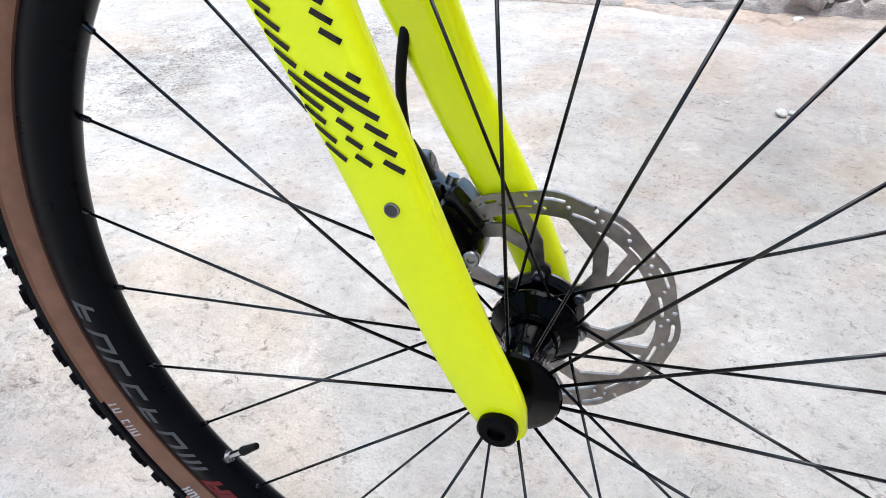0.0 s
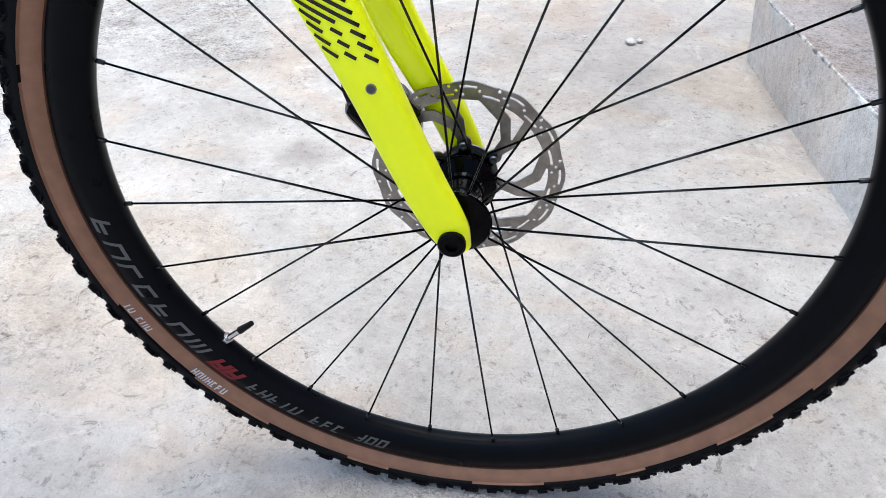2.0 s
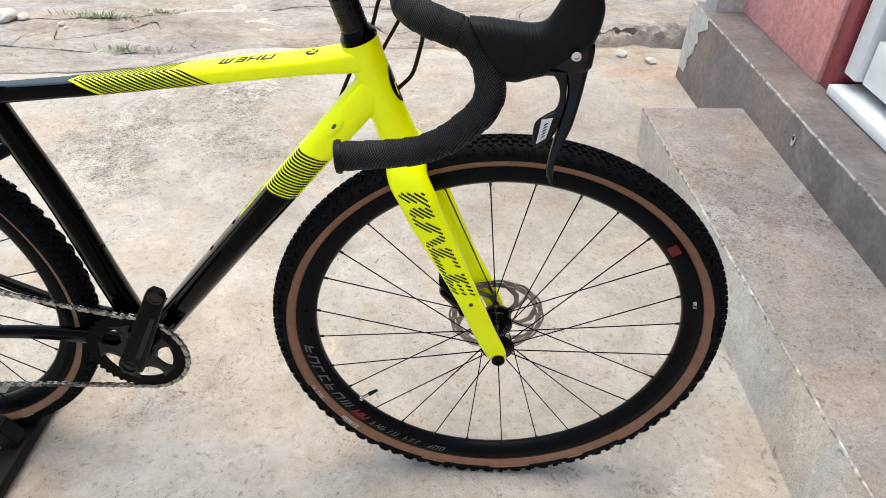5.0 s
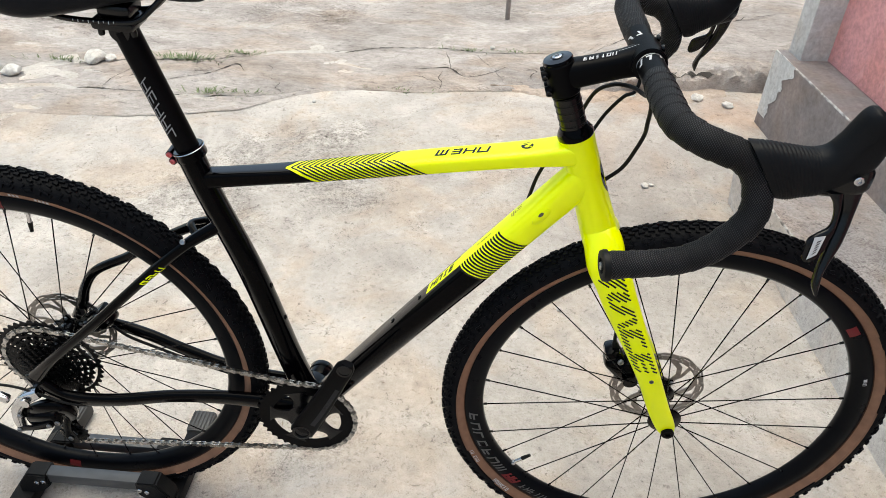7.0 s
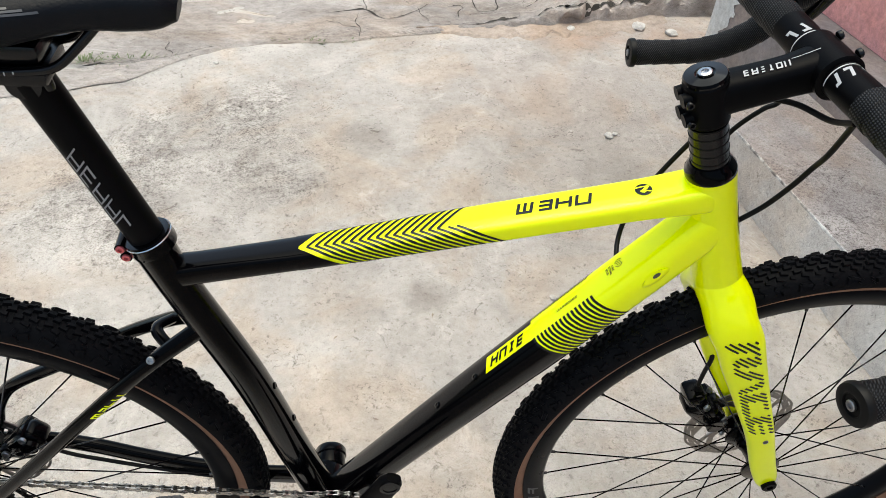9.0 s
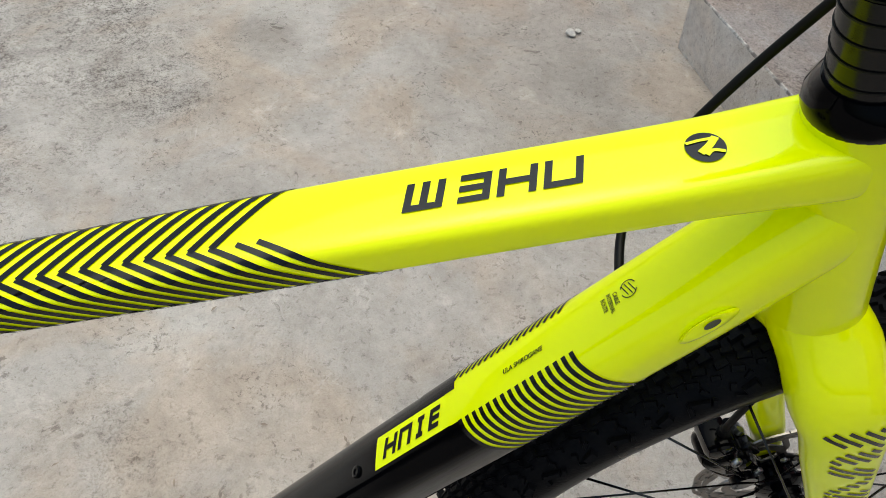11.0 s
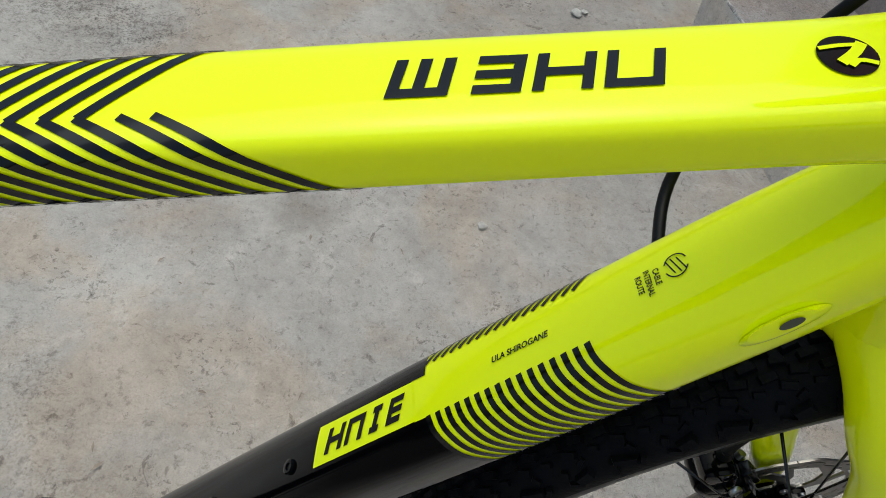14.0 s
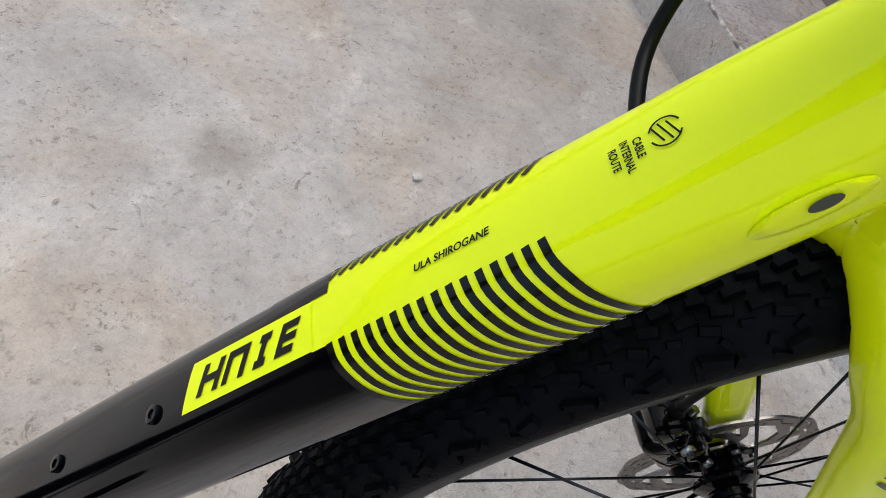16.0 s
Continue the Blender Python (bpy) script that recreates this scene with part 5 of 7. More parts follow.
# handlebar, tape, hoods, levers
for s in (-1, 1):
    rows = [(-0.137, s * 0.0, 0.932), (-0.1365, s * 0.058, 0.933), (-0.137, s * 0.136, 0.935), (-0.1345, s * 0.173, 0.936), (-0.1180, s * 0.195, 0.9335), (-0.0975, s * 0.2025, 0.9285), (-0.0790, s * 0.205, 0.9220), (-0.0640, s * 0.207, 0.9070), (-0.0570, s * 0.210, 0.8870), (-0.0560, s * 0.214, 0.8700), (-0.0620, s * 0.219, 0.8560), (-0.0755, s * 0.223, 0.8425), (-0.0953, s * 0.229, 0.8290), (-0.1240, s * 0.235, 0.8190), (-0.195, s * 0.243, 0.814)]
    bare = Tube([(*r, 0.0315, 0.0315) for r in rows[:3]], 20, 2.0, None, 24)
    part("handlebar", steered(bare.mesh()), MATTE, bike, "matte black drop handlebar")
    tp = Tube([(*r, w, w) for r, w in zip(rows, [0.0325] * 6 + [0.0315, 0.0300] + [0.0288] * 7)], 420, 2.0, None, 24)
    keep = np.searchsorted(tp.len, 0.063)
    tp.c, tp.t, tp.lat, tp.nor, tp.len = tp.c[keep:], tp.t[keep:], tp.lat[keep:], tp.nor[keep:], tp.len[keep:] - tp.len[keep]
    lap = (tp.len / 0.019) % 1.0
    fat = 0.0019 * (lap - 0.5) + 0.0012 * np.sin(tp.len * 31)
    fat = np.where(lap > 0.94, 0.0009 - (lap - 0.94) / 0.06 * 0.0019 + 0.0012 * np.sin(tp.len * 31), fat)
    tp.c[:, 3] += fat
    tp.c[:, 4] += fat
    part("bar_tape", steered(tp.mesh()), TAPE, bike, "black woven bar tape, overlapping wraps", flat_angle=60)
    e = Vector(rows[-1])
    d = (e - Vector(rows[-2])).normalized()
    plug = lathe([(0.0162, -0.002), (0.0165, 0.001), (0.0155, 0.004), (0.011, 0.0052), (0.0085, 0.0045), (0.008, 0.0025), (0.0002, 0.002)], 24, axis="z")
    bmesh.ops.transform(plug, matrix=Matrix.Translation(e) @ d.to_track_quat("Z", "Y").to_matrix().to_4x4(), verts=plug.verts)
    pl = part("bar_end_plug", steered(plug), CABLE, bike, "black bar-end plug")
    bolt(STEER @ (e + d * 0.003), STEER.to_3x3() @ d, 0.0042, 0.0028, pl)
    hood = loft([(-0.0790, 0.9408, -0.0410, 0.8830, s * 0.2060, 0.035), (-0.0600, 0.9410, -0.0315, 0.8840, s * 0.2085, 0.037), (-0.0400, 0.9400, -0.0220, 0.8890, s * 0.2115, 0.036), (-0.0220, 0.9405, -0.0070, 0.8955, s * 0.2155, 0.035), (-0.0120, 0.9455, 0.0120, 0.9060, s * 0.2185, 0.035), (-0.0062, 0.9570, 0.0280, 0.9260, s * 0.2215, 0.034), (-0.0010, 0.9720, 0.0330, 0.9430, s * 0.2240, 0.033), (0.0030, 0.9835, 0.0340, 0.9610, s * 0.2260, 0.030), (0.0075, 0.9890, 0.0305, 0.9730, s * 0.2270, 0.025), (0.0120, 0.9905, 0.0260, 0.9800, s * 0.2275, 0.012)], 230, 2.5, 30)
    rib = np.clip((hood.len - 0.004) / 0.004, 0, 1) * np.clip((0.052 - hood.len) / 0.006, 0, 1)
    hood.c[:, 3:5] += (rib * 0.0006 * np.sin(hood.len / 0.0031 * 2 * np.pi))[:, None]
    hd_ob = part("brake_hood", steered(hood.mesh()), HOOD, bike, "black rubber brake hood with fine ribs", flat_angle=60)
    # fold line across the side of the hood, down to the lever pivot
    q = bmesh.new()
    fold = lambda x, z: STEER @ Vector((x, s * (np.interp(z, [0.90, 0.93, 0.976], [0.2350, 0.2385, 0.2425])), z))
    ribbon(q, fold, [(0.0222, 0.9740), (0.0060, 0.9480), (-0.0040, 0.9150)], 0.0008, 24)
    part("hood_seam", q, CABLE, hd_ob)
    body = loft([(-0.008, 0.930, -0.010, 0.8965, s * 0.218, 0.026), (0.010, 0.935, 0.008, 0.8985, s * 0.2225, 0.026), (0.025, 0.935, 0.024, 0.9030, s * 0.2255, 0.022), (0.0305, 0.930, 0.0300, 0.9080, s * 0.2265, 0.014)], 16, 3.0)
    part("lever_body", steered(body.mesh()), SATIN, bike)
    lev = loft([(0.0040, 0.9100, 0.0285, 0.9090, s * 0.2275, 0.014), (0.0080, 0.9020, 0.0275, 0.9000, s * 0.2295, 0.013), (0.0115, 0.8885, 0.0254, 0.8861, s * 0.2335, 0.012), (0.0095, 0.8730, 0.0222, 0.8715, s * 0.2395, 0.012), (0.0060, 0.8585, 0.0184, 0.8575, s * 0.2450, 0.012), (0.0020, 0.8400, 0.0104, 0.8405, s * 0.2520, 0.0115), (-0.0002, 0.8300, 0.0062, 0.8310, s * 0.2570, 0.011), (-0.0009, 0.8180, 0.0056, 0.8182, s * 0.2620, 0.010), (0.0035, 0.8092, 0.0057, 0.8095, s * 0.2645, 0.006)], 44, 2.8, 18)
    lv = part("brake_lever", steered(lev.mesh()), SATIN, bike, "black curved brake lever")
    pad = loft([(-0.0060, 0.9060, 0.0100, 0.9060, s * 0.2315, 0.008), (0.0015, 0.8975, 0.0105, 0.8960, s * 0.2350, 0.007), (0.0048, 0.8860, 0.0105, 0.8850, s * 0.2385, 0.006), (0.0025, 0.8745, 0.0095, 0.8715, s * 0.2430, 0.006), (-0.0070, 0.8690, 0.0070, 0.8630, s * 0.2460, 0.006), (-0.0148, 0.8635, 0.0050, 0.8560, s * 0.2485, 0.006), (-0.0167, 0.8535, 0.0005, 0.8485, s * 0.2515, 0.005), (-0.0162, 0.8445, -0.0045, 0.8435, s * 0.2540, 0.004), (-0.0135, 0.8415, -0.0090, 0.8412, s * 0.2545, 0.002)], 40, 3.0, 16)
    pd = part("shift_paddle", steered(pad.mesh()), SATIN, bike, "black shift paddle")
    if s < 0:
        # slanted white label on the near face of the paddle
        low, high = (Vector((-0.0133, 0, 0.8455)), Vector((-0.0048, 0, 0.8510))), (Vector((-0.0100, 0, 0.8670)), Vector((0.0000, 0, 0.8690)))
        def on_label(u, v, lift=0.0008):
            p_ = (low[0].lerp(low[1], v)).lerp(high[0].lerp(high[1], v), u)
            p_.y = -np.interp(p_.z, [0.842, 0.853, 0.862, 0.872], [0.2572, 0.2543, 0.2515, 0.2478]) - lift
            return STEER @ p_
        q = bmesh.new()
        patch(q, on_label, 0, 1, 0, 1, 6, 4)
        part("paddle_label", q, WHITEP, pd, "white paddle label with a dark mark")
        q = bmesh.new()
        for k in range(5):
            patch(q, lambda u, v: on_label(u, v, 0.0012), 0.16 + 0.14 * k, 0.22 + 0.14 * k, 0.35, 0.72, 2, 3, 0.12)
        part("paddle_mark", q, DECAL, pd)
    bolt(STEER @ Vector((0.0140, s * 0.2385, 0.9235)), STEER.to_3x3() @ Vector((0, s, 0)), 0.0046, 0.003, lv, material=CHROME)
    # white print round the bare bar near the clamp: a thin ring and broad slanted strokes
    q = bmesh.new()
    def onbar(u, v):
        return STEER @ Vector((-0.137 + 0.0163 * math.cos(u), s * (0.027 + v), 0.932 + 0.0163 * math.sin(u)))
    patch(q, onbar, radians(10), radians(190), 0.0, 0.0012, 30, 2)
    for k in range(4):
        a0 = radians(18 + 40 * k)
        patch(q, onbar, a0, a0 + 0.16, 0.0035, 0.0155, 4, 4, 14)
        patch(q, onbar, a0 + 0.16, a0 + 0.42, 0.0035 + 0.009 * (k % 2), 0.0065 + 0.009 * (k % 2), 5, 2, 14)
    part("bar_mark", q, WHITEP, bike)

# stem bolts, cap, mark
M_AX = AXIS_D.to_track_quat("Z", "Y").to_matrix().to_4x4()
cap = lathe([(0.0178, 0.0), (0.0182, 0.002), (0.017, 0.0042), (0.0085, 0.0052), (0.007, 0.0042), (0.0002, 0.0040)], 36, axis="z")
bmesh.ops.transform(cap, matrix=Matrix.Translation(on_axis(0.9225)) @ M_AX, verts=cap.verts)
cp = part("stem_cap", steered(cap), GLOSS, bike, "gloss black stem cap with white ring mark")
q = bmesh.new()
mcap = STEER @ Matrix.Translation(on_axis(0.9225)) @ M_AX
at = lambda u, v: mcap @ Vector((v * math.cos(u), v * math.sin(u), 0.0049 - (v - 0.0085) * 0.11))
patch(q, at, 0.4, 5.2, 0.0095, 0.0118, 28, 2)
part("cap_mark", q, WHITEP, cp)
bolt(mcap @ Vector((0, 0, 0.004)), mcap.to_3x3() @ Vector((0, 0, 1)), 0.0060, 0.003, cp, material=CHROME)
for h in (-0.010, 0.010):
    c0 = on_axis(0.903) + AXIS_D * h
    back = Vector((-0.941, 0, -0.339))
    for sy in (-1, 1):
        lug = rod(c0 + back * 0.015 + Vector((0, sy * 0.0065, 0)), c0 + back * 0.0225 + Vector((0, sy * 0.0065, 0)), 0.0062, 14)
        part("clamp_lug", steered(lug), MATTE, bike)
    bolt(STEER @ (c0 + back * 0.0185 + Vector((0, -0.0128, 0))), STEER.to_3x3() @ Vector((0, -1, 0)), 0.0036, 0.004, bike, "clamp_bolt", SATIN)
for sy in (-1, 1):
    for h in (-0.0135, 0.0135):
        bolt(STEER @ Vector((-0.1275 + abs(h) * 0.1, sy * 0.015, 0.936 + h)), STEER.to_3x3() @ Vector((0.94, 0, 0.33)), 0.004, 0.004, bike, "faceplate_bolt", SATIN)
q = bmesh.new()
at = lambda u, v: STEER @ Vector(stem.surf(u, v, 0.0012))
bars("stem_mark", WHITEP, bike, at, ["lmtb", "lrtm", "mtb", "ct", "lrtb", "lr"], 0.028, 0.002, 0.0052, 0.0068, 0.0014, -0.25, 0.0013)
patch(q, at, 0.068, 0.092, 0.0012, 0.0018, 6, 2)
part("stem_mark", q, WHITEP, bike)
for k in range(5):
    g = lathe([(0.0158, -0.0004), (0.0170, -0.0004), (0.0170, 0.0004), (0.0158, 0.0004)], 32, axis="z", closed=True)
    bmesh.ops.transform(g, matrix=Matrix.Translation(on_axis(0.846 + 0.0088 * k)) @ M_AX, verts=g.verts)
    part("spacer_joint", steered(g), CABLE, bike)

# ---- printed marks on the frame ----
N_TOP, N_LOW, PITCH = 16, 18, 0.0080
SLOPE_T, SLOPE_S = 1.10, 1.50
def ridge(s):
    return 0.0045 + 0.028 * (s - 0.117)
def low_end(s):
    return 0.040 + 0.03 * (s - 0.11)
tts = lambda s, d: TT.surf(s, d, 0.0004)
for k in range(N_LOW):
    s0 = TT_TIP + 0.0095 + PITCH * k + (0.002 if k >= N_TOP else 0)
    r0, e0 = ridge(s0), low_end(s0)
    chev = bmesh.new()
    ribbon(chev, tts, [(s0, r0), (s0 + SLOPE_S * (e0 - r0) * 0.5, (r0 + e0) / 2), (s0 + SLOPE_S * (e0 - r0), e0)], 0.0024, 14)
    if k < N_TOP:
        ribbon(chev, tts, [(s0 + 0.0006, r0 + 0.0002), (s0 + SLOPE_T * r0, 0.0), (s0 + SLOPE_T * (r0 + 0.022), -0.022)], 0.0027, 14)
    part("chevron_stripe", chev, DECAL, bike)
# black paint behind the first chevron
def behind(u, d):
    s0 = TT_TIP - 0.001
    r0 = ridge(s0)
    reach = SLOPE_S * (d - r0) if d > r0 else SLOPE_T * (r0 - d)
    return TT.surf(s0 + u * (reach + 0.001), d, 0.0003)
chev = bmesh.new()
patch(chev, behind, 0.0, 1.0, -0.040, 0.060, 4, 60)
part("paint_edge", chev, GLOSS, bike, "black paint ending in a chevron")
bars("top_tube_mark", DECAL, bike, lambda u, v: TT.surf(u, 0.0078 - v, 0.0005), ["lcrb", "rmbt", "lmr", "lrb"], 0.3175, 0.0, 0.0152, 0.0138, 0.0027, 0.30, 0.0030)
q = bmesh.new()
disc = lambda u, v: TT.surf(0.436 + v * math.cos(u), 0.001 - v * math.sin(u), 0.0005)
patch(q, disc, 0.0, 2 * math.pi, 0.0001, 0.0078, 40, 4)
bd = part("top_tube_badge", q, DECAL, bike, "round black badge with a slanted yellow sign")
q = bmesh.new()
sign = lambda u, v: TT.surf(0.436 + u, 0.001 - v, 0.0009)
ribbon(q, sign, [(-0.0068, 0.0030), (-0.001, 0.0036), (0.0052, 0.0034)], 0.0014, 6)
ribbon(q, sign, [(0.0052, 0.0040), (0.002, 0.0005), (-0.0030, -0.0030)], 0.0030, 6)
ribbon(q, sign, [(-0.0010, -0.0045), (0.002, -0.0025), (0.0062, -0.0042)], 0.0016, 6)
part("badge_sign", q, YELLOW, bd)

dt_at = lambda s, d, off=0.0004: DT.surf(s + 0.0192, d, off)
dts = lambda s, d: dt_at(s, d, 0.0004)
for k in range(16):
    s0 = 0.2012 - 0.00541 * k
    band = bmesh.new()
    ribbon(band, dts, [(s0, 0.0092), (s0 - 0.0010, 0.016), (s0 - 0.004, 0.024), (s0 - 0.0075, 0.034), (s0 - 0.0115, 0.046), (s0 - 0.0165, 0.058)], 0.0028, 20)
    part("down_tube_stripe", band, DECAL, bike)
for k in range(17):
    s0 = 0.2015 - 0.0050 * k
    band = bmesh.new()
    ribbon(band, dts, [(s0, -0.0160), (s0 - 0.0025, -0.0190), (s0 - 0.006, -0.024), (s0 - 0.012, -0.033)], 0.0022, 10)
    part("down_tube_tick", band, DECAL, bike)
plate = bmesh.new()
patch(plate, lambda u, d: dts(0.2086 + u * (0.0619 + 0.28 * (d + 0.0100)), d), 0.0, 1.0, -0.0100, 0.0092, 14, 12)
pl = part("down_tube_plate", plate, YELLOW, bike, "yellow name plate with slanted black bars")
# behind the band the yellow runs out in a forward-leaning line below the top face
wedge = bmesh.new()
STRIPE = [(0.0092, 0.0), (0.016, -0.0010), (0.024, -0.004), (0.034, -0.0075), (0.046, -0.0115), (0.058, -0.0165), (0.075, -0.025)]
def fill(u, d):
    lean = float(np.interp(d, [r[0] for r in STRIPE], [r[1] for r in STRIPE]))
    return dt_at(0.2012 + u * (lean - 0.0005), d, 0.0003)
patch(wedge, fill, 0.0, 1.0, 0.0095, 0.075, 4, 40)
patch(wedge, lambda u, d: dt_at(u, d, 0.0003), 0.2011, 0.232, 0.0095, 0.095, 6, 48)
patch(wedge, lambda u, d: dt_at(u, d, 0.0003), 0.2011, 0.232, -0.095, -0.0104, 6, 48)
part("down_tube_paint", wedge, GLOSS, bike, "gloss black paint edge")
up_the_tube = lambda u, v: dt_at(0.2675 - u, 0.0056 - v, 0.0008)
bars("plate_mark", DECAL, pl, up_the_tube, ["lmr", "rtl", "tbc", "lmtb"], 0.0, 0.0, 0.0115, 0.0118, 0.0022, 0.42, 0.0029)
q = bmesh.new()
lettering(q, lambda u, v: dt_at(0.1640 - u, -0.0004 - v, 0.0006), "ULA SHIROGANE", 0.0037, 0.0, 0.0, 0.2)
part("down_tube_lettering", q, DECAL, bike, "small black lettering")
q = bmesh.new()
for k, w in enumerate(("CABLE", "INTERNAL", "ROUTE")):
    lettering(q, lambda u, v: dt_at(0.0872 - v, -0.0066 + u, 0.0006), w, 0.0034, 0.0 if k != 1 else -0.001, -0.0037 * k, 0.0, 0.70)
sign = lambda u, v: dt_at(0.0782 + u, -0.0040 + v, 0.0006)
R_S = 0.0046
for a0 in (0.35, 0.35 + math.pi):
    ribbon(q, sign, [(R_S * math.cos(a0 + 0.4 * j), R_S * math.sin(a0 + 0.4 * j)) for j in range(7)], 0.00055, 16)
for off in (-0.0022, 0.0, 0.0022):
    h_s = math.sqrt(R_S ** 2 - off ** 2) * 0.75
    ribbon(q, sign, [(off + 0.4 * h_s, -h_s), (off, 0.0), (off - 0.4 * h_s, h_s)], 0.00055, 8)
part("down_tube_lettering", q, DECAL, bike, "small cable-routing note and sign")
# head tube badge
q = bmesh.new()
badge = lambda u, v: ht.surf(0.066 + v * 1.9 * math.cos(u), v * math.sin(u), 0.0005)
patch(q, badge, 0, 2 * math.pi, 0.0001, 0.0135, 36, 5)
part("head_badge", q, DECAL, bike, "tall oval black head badge")
q = bmesh.new()
badge2 = lambda u, v: ht.surf(0.066 + u, v, 0.0008)
ribbon(q, badge2, [(-0.014, -0.006), (0.0, -0.003), (-0.002, 0.004), (0.014, 0.006)], 0.003, 16)
part("head_badge", q, YELLOW, bike)
# fork: hatched letters, drawn as slanted dashes
fork_tube = BL[-1]
S_AT = lambda z: float(np.interp(-z, -fork_tube.c[:, 2], fork_tube.len))
SHIFT = S_AT(0.605) - 0.0966
FOOT = lambda s: float(np.interp(s, [0.047, 0.080, 0.130, 0.182, 0.238], [0.0520, 0.0462, 0.0436, 0.0420, 0.0360]))
CAPH = lambda s: float(np.interp(s, [0.060, 0.092, 0.130, 0.205, 0.240], [0.0185, 0.0160, 0.0146, 0.0110, 0.0085]))
# each letter as leaning quads: (start, end) in mm at a low and a high level
GLYPHS = {"R": [(43, 57, 0, 43, 57, 1), (56, 78, 0.78, 56, 80, 1), (64, 80, 0.3, 64, 82, 0.8), (71, 80, 0, 64, 80, 0.3)],
          "A": [(79, 92, 0, 97, 115, 1), (124, 133, 0, 108, 121, 1)],
          "C": [(133, 150, 0, 133, 150, 1), (149, 173, 0.8, 149, 173, 1), (149, 180, 0, 149, 180, 0.27)],
          "E": [(182, 198, 0, 182, 198, 1), (197, 225, 0.78, 197, 225, 1), (197, 224, 0.42, 197, 224, 0.59), (197, 224, 0, 197, 224, 0.24)]}
def inked(s, d):
    foot, top = FOOT(s), CAPH(s)
    v = (foot - d) / (foot - top)
    q_ = (s - 0.38 * (foot - d)) * 1000 - 2.6
    for quads in GLYPHS.values():
        for a0, a1, v0, b0, b1, v1 in quads:
            if v0 <= v <= v1:
                f = (v - v0) / (v1 - v0)
                if a0 + (b0 - a0) * f <= q_ <= a1 + (b1 - a1) * f:
                    return True
    return False
fk_at = lambda s, d: STEER @ Vector(fork_tube.surf(s + SHIFT, d, 0.0005))
for k in range(-8, 34):
    run = []
    for j in range(161):
        d = 0.056 - 0.050 * j / 160
        s_ = 0.0923 + 0.0072 * k - 1.22 * (d - 0.022)
        on = 0.03 < s_ < 0.26 and inked(s_, d)
        if on:
            run.append((s_, d))
        if (not on or j == 160) and run:
            if len(run) > 9:
                p0_, p1_ = run[0], run[-1]
                hatch = bmesh.new()
                ribbon(hatch, fk_at, [p0_, ((p0_[0] + p1_[0]) / 2, (p0_[1] + p1_[1]) / 2), p1_], 0.0023, 8)
                part("letter_dash", hatch, DECAL, bike)
            run = []
eye = lathe([(0.0034, -0.001), (0.0034, 0.0006), (0.0027, 0.0008), (0.0026, 0.0003)], 20, axis="z")
hole = lathe([(0.0026, 0.0004), (0.0014, 0.00035), (0.0002, 0.0003)], 20, axis="z")
at_eye = Matrix.Translation((-0.0486, -0.0667, 0.4673)) @ Vector((0, -1, 0.05)).to_track_quat("Z", "Y").to_matrix().to_4x4()
for b_ in (eye, hole):
    bmesh.ops.transform(b_, matrix=at_eye, verts=b_.verts)
ey = part("fork_eyelet", steered(eye), ROTOR, bike, "threaded steel eyelet")
part("thread", steered(hole), STANDG, ey)
# cable port and bottle bosses
q = bmesh.new()
for u0, u1, v0, v1 in ((0, 6.2832, 0.7, 1.0),):
    oval = lambda u, v, o=0.0022: dt_at(0.0555 + 0.0162 * v * math.cos(u), 0.0350 + 0.0060 * v * math.sin(u), o * min(1.0, 4 * (1.0 - v)) + 0.0002)
    patch(q, oval, 0, 2 * math.pi, 0.02, 1.0, 32, 9)
part("cable_port", q, YELLOW, bike, "yellow oval cable port")
q = bmesh.new()
patch(q, lambda u, v: dt_at(0.0522 + 0.0044 * v * math.cos(u), 0.0356 + 0.0022 * v * math.sin(u), 0.0030), 0, 2 * math.pi, 0.001, 1.0, 24, 3)
part("port_opening", q, PORTM, bike, "dark port opening")
for s0 in (0.293, 0.358):
    p = Vector(dt_at(s0, 0.0030, 0.0))
    n = (Vector(dt_at(s0, 0.0030, 0.01)) - p).normalized()
    bolt(p, n, 0.0040, 0.0014, bike, "bottle_boss_bolt", GLOSS)
for s0 in (0.235, 0.30):
    p = Vector(ST.surf(s0, 0.0, 0.0))
    n = (Vector(ST.surf(s0, 0.0, 0.01)) - p).normalized()
    bolt(p, n, 0.0040, 0.0014, bike, "bottle_boss_bolt", GLOSS)
# seatstay and rim marks, bridge
q = bmesh.new()
ssr = Tube([(-0.680, -0.010, 0.652, 0.015, 0.020), (-0.715, -0.024, 0.634, 0.014, 0.017), (-0.765, -0.035, 0.594, 0.013, 0.0155), (-0.884, -0.055, 0.482, 0.012, 0.015), (-0.965, -0.066, 0.407, 0.012, 0.017)], 40, 2.2)
marks(q, lambda u, v: ssr.surf(0.150 - u, 0.0125 - v, 0.0005), ["lcrb", "rmb", "lmt", "lrt"], 0.0, 0.0, 0.0098, 0.0088, 0.0018, 0.55, 0.0018)
part("seatstay_mark", q, YELLOW, bike, "small yellow mark")
br = Tube([(-0.708, -0.020, 0.640, 0.010, 0.012), (-0.722, 0, 0.646, 0.010, 0.012), (-0.708, 0.020, 0.640, 0.010, 0.012)], 12, 2.0, (0, 0, 1), 12)
part("seatstay_bridge", br.mesh(), GLOSS, bike)
bolt((-0.7235, -0.0335, 0.6385), (0, -0.8, 0.5), 0.004, 0.003, bike, "bridge_bolt", STEEL)

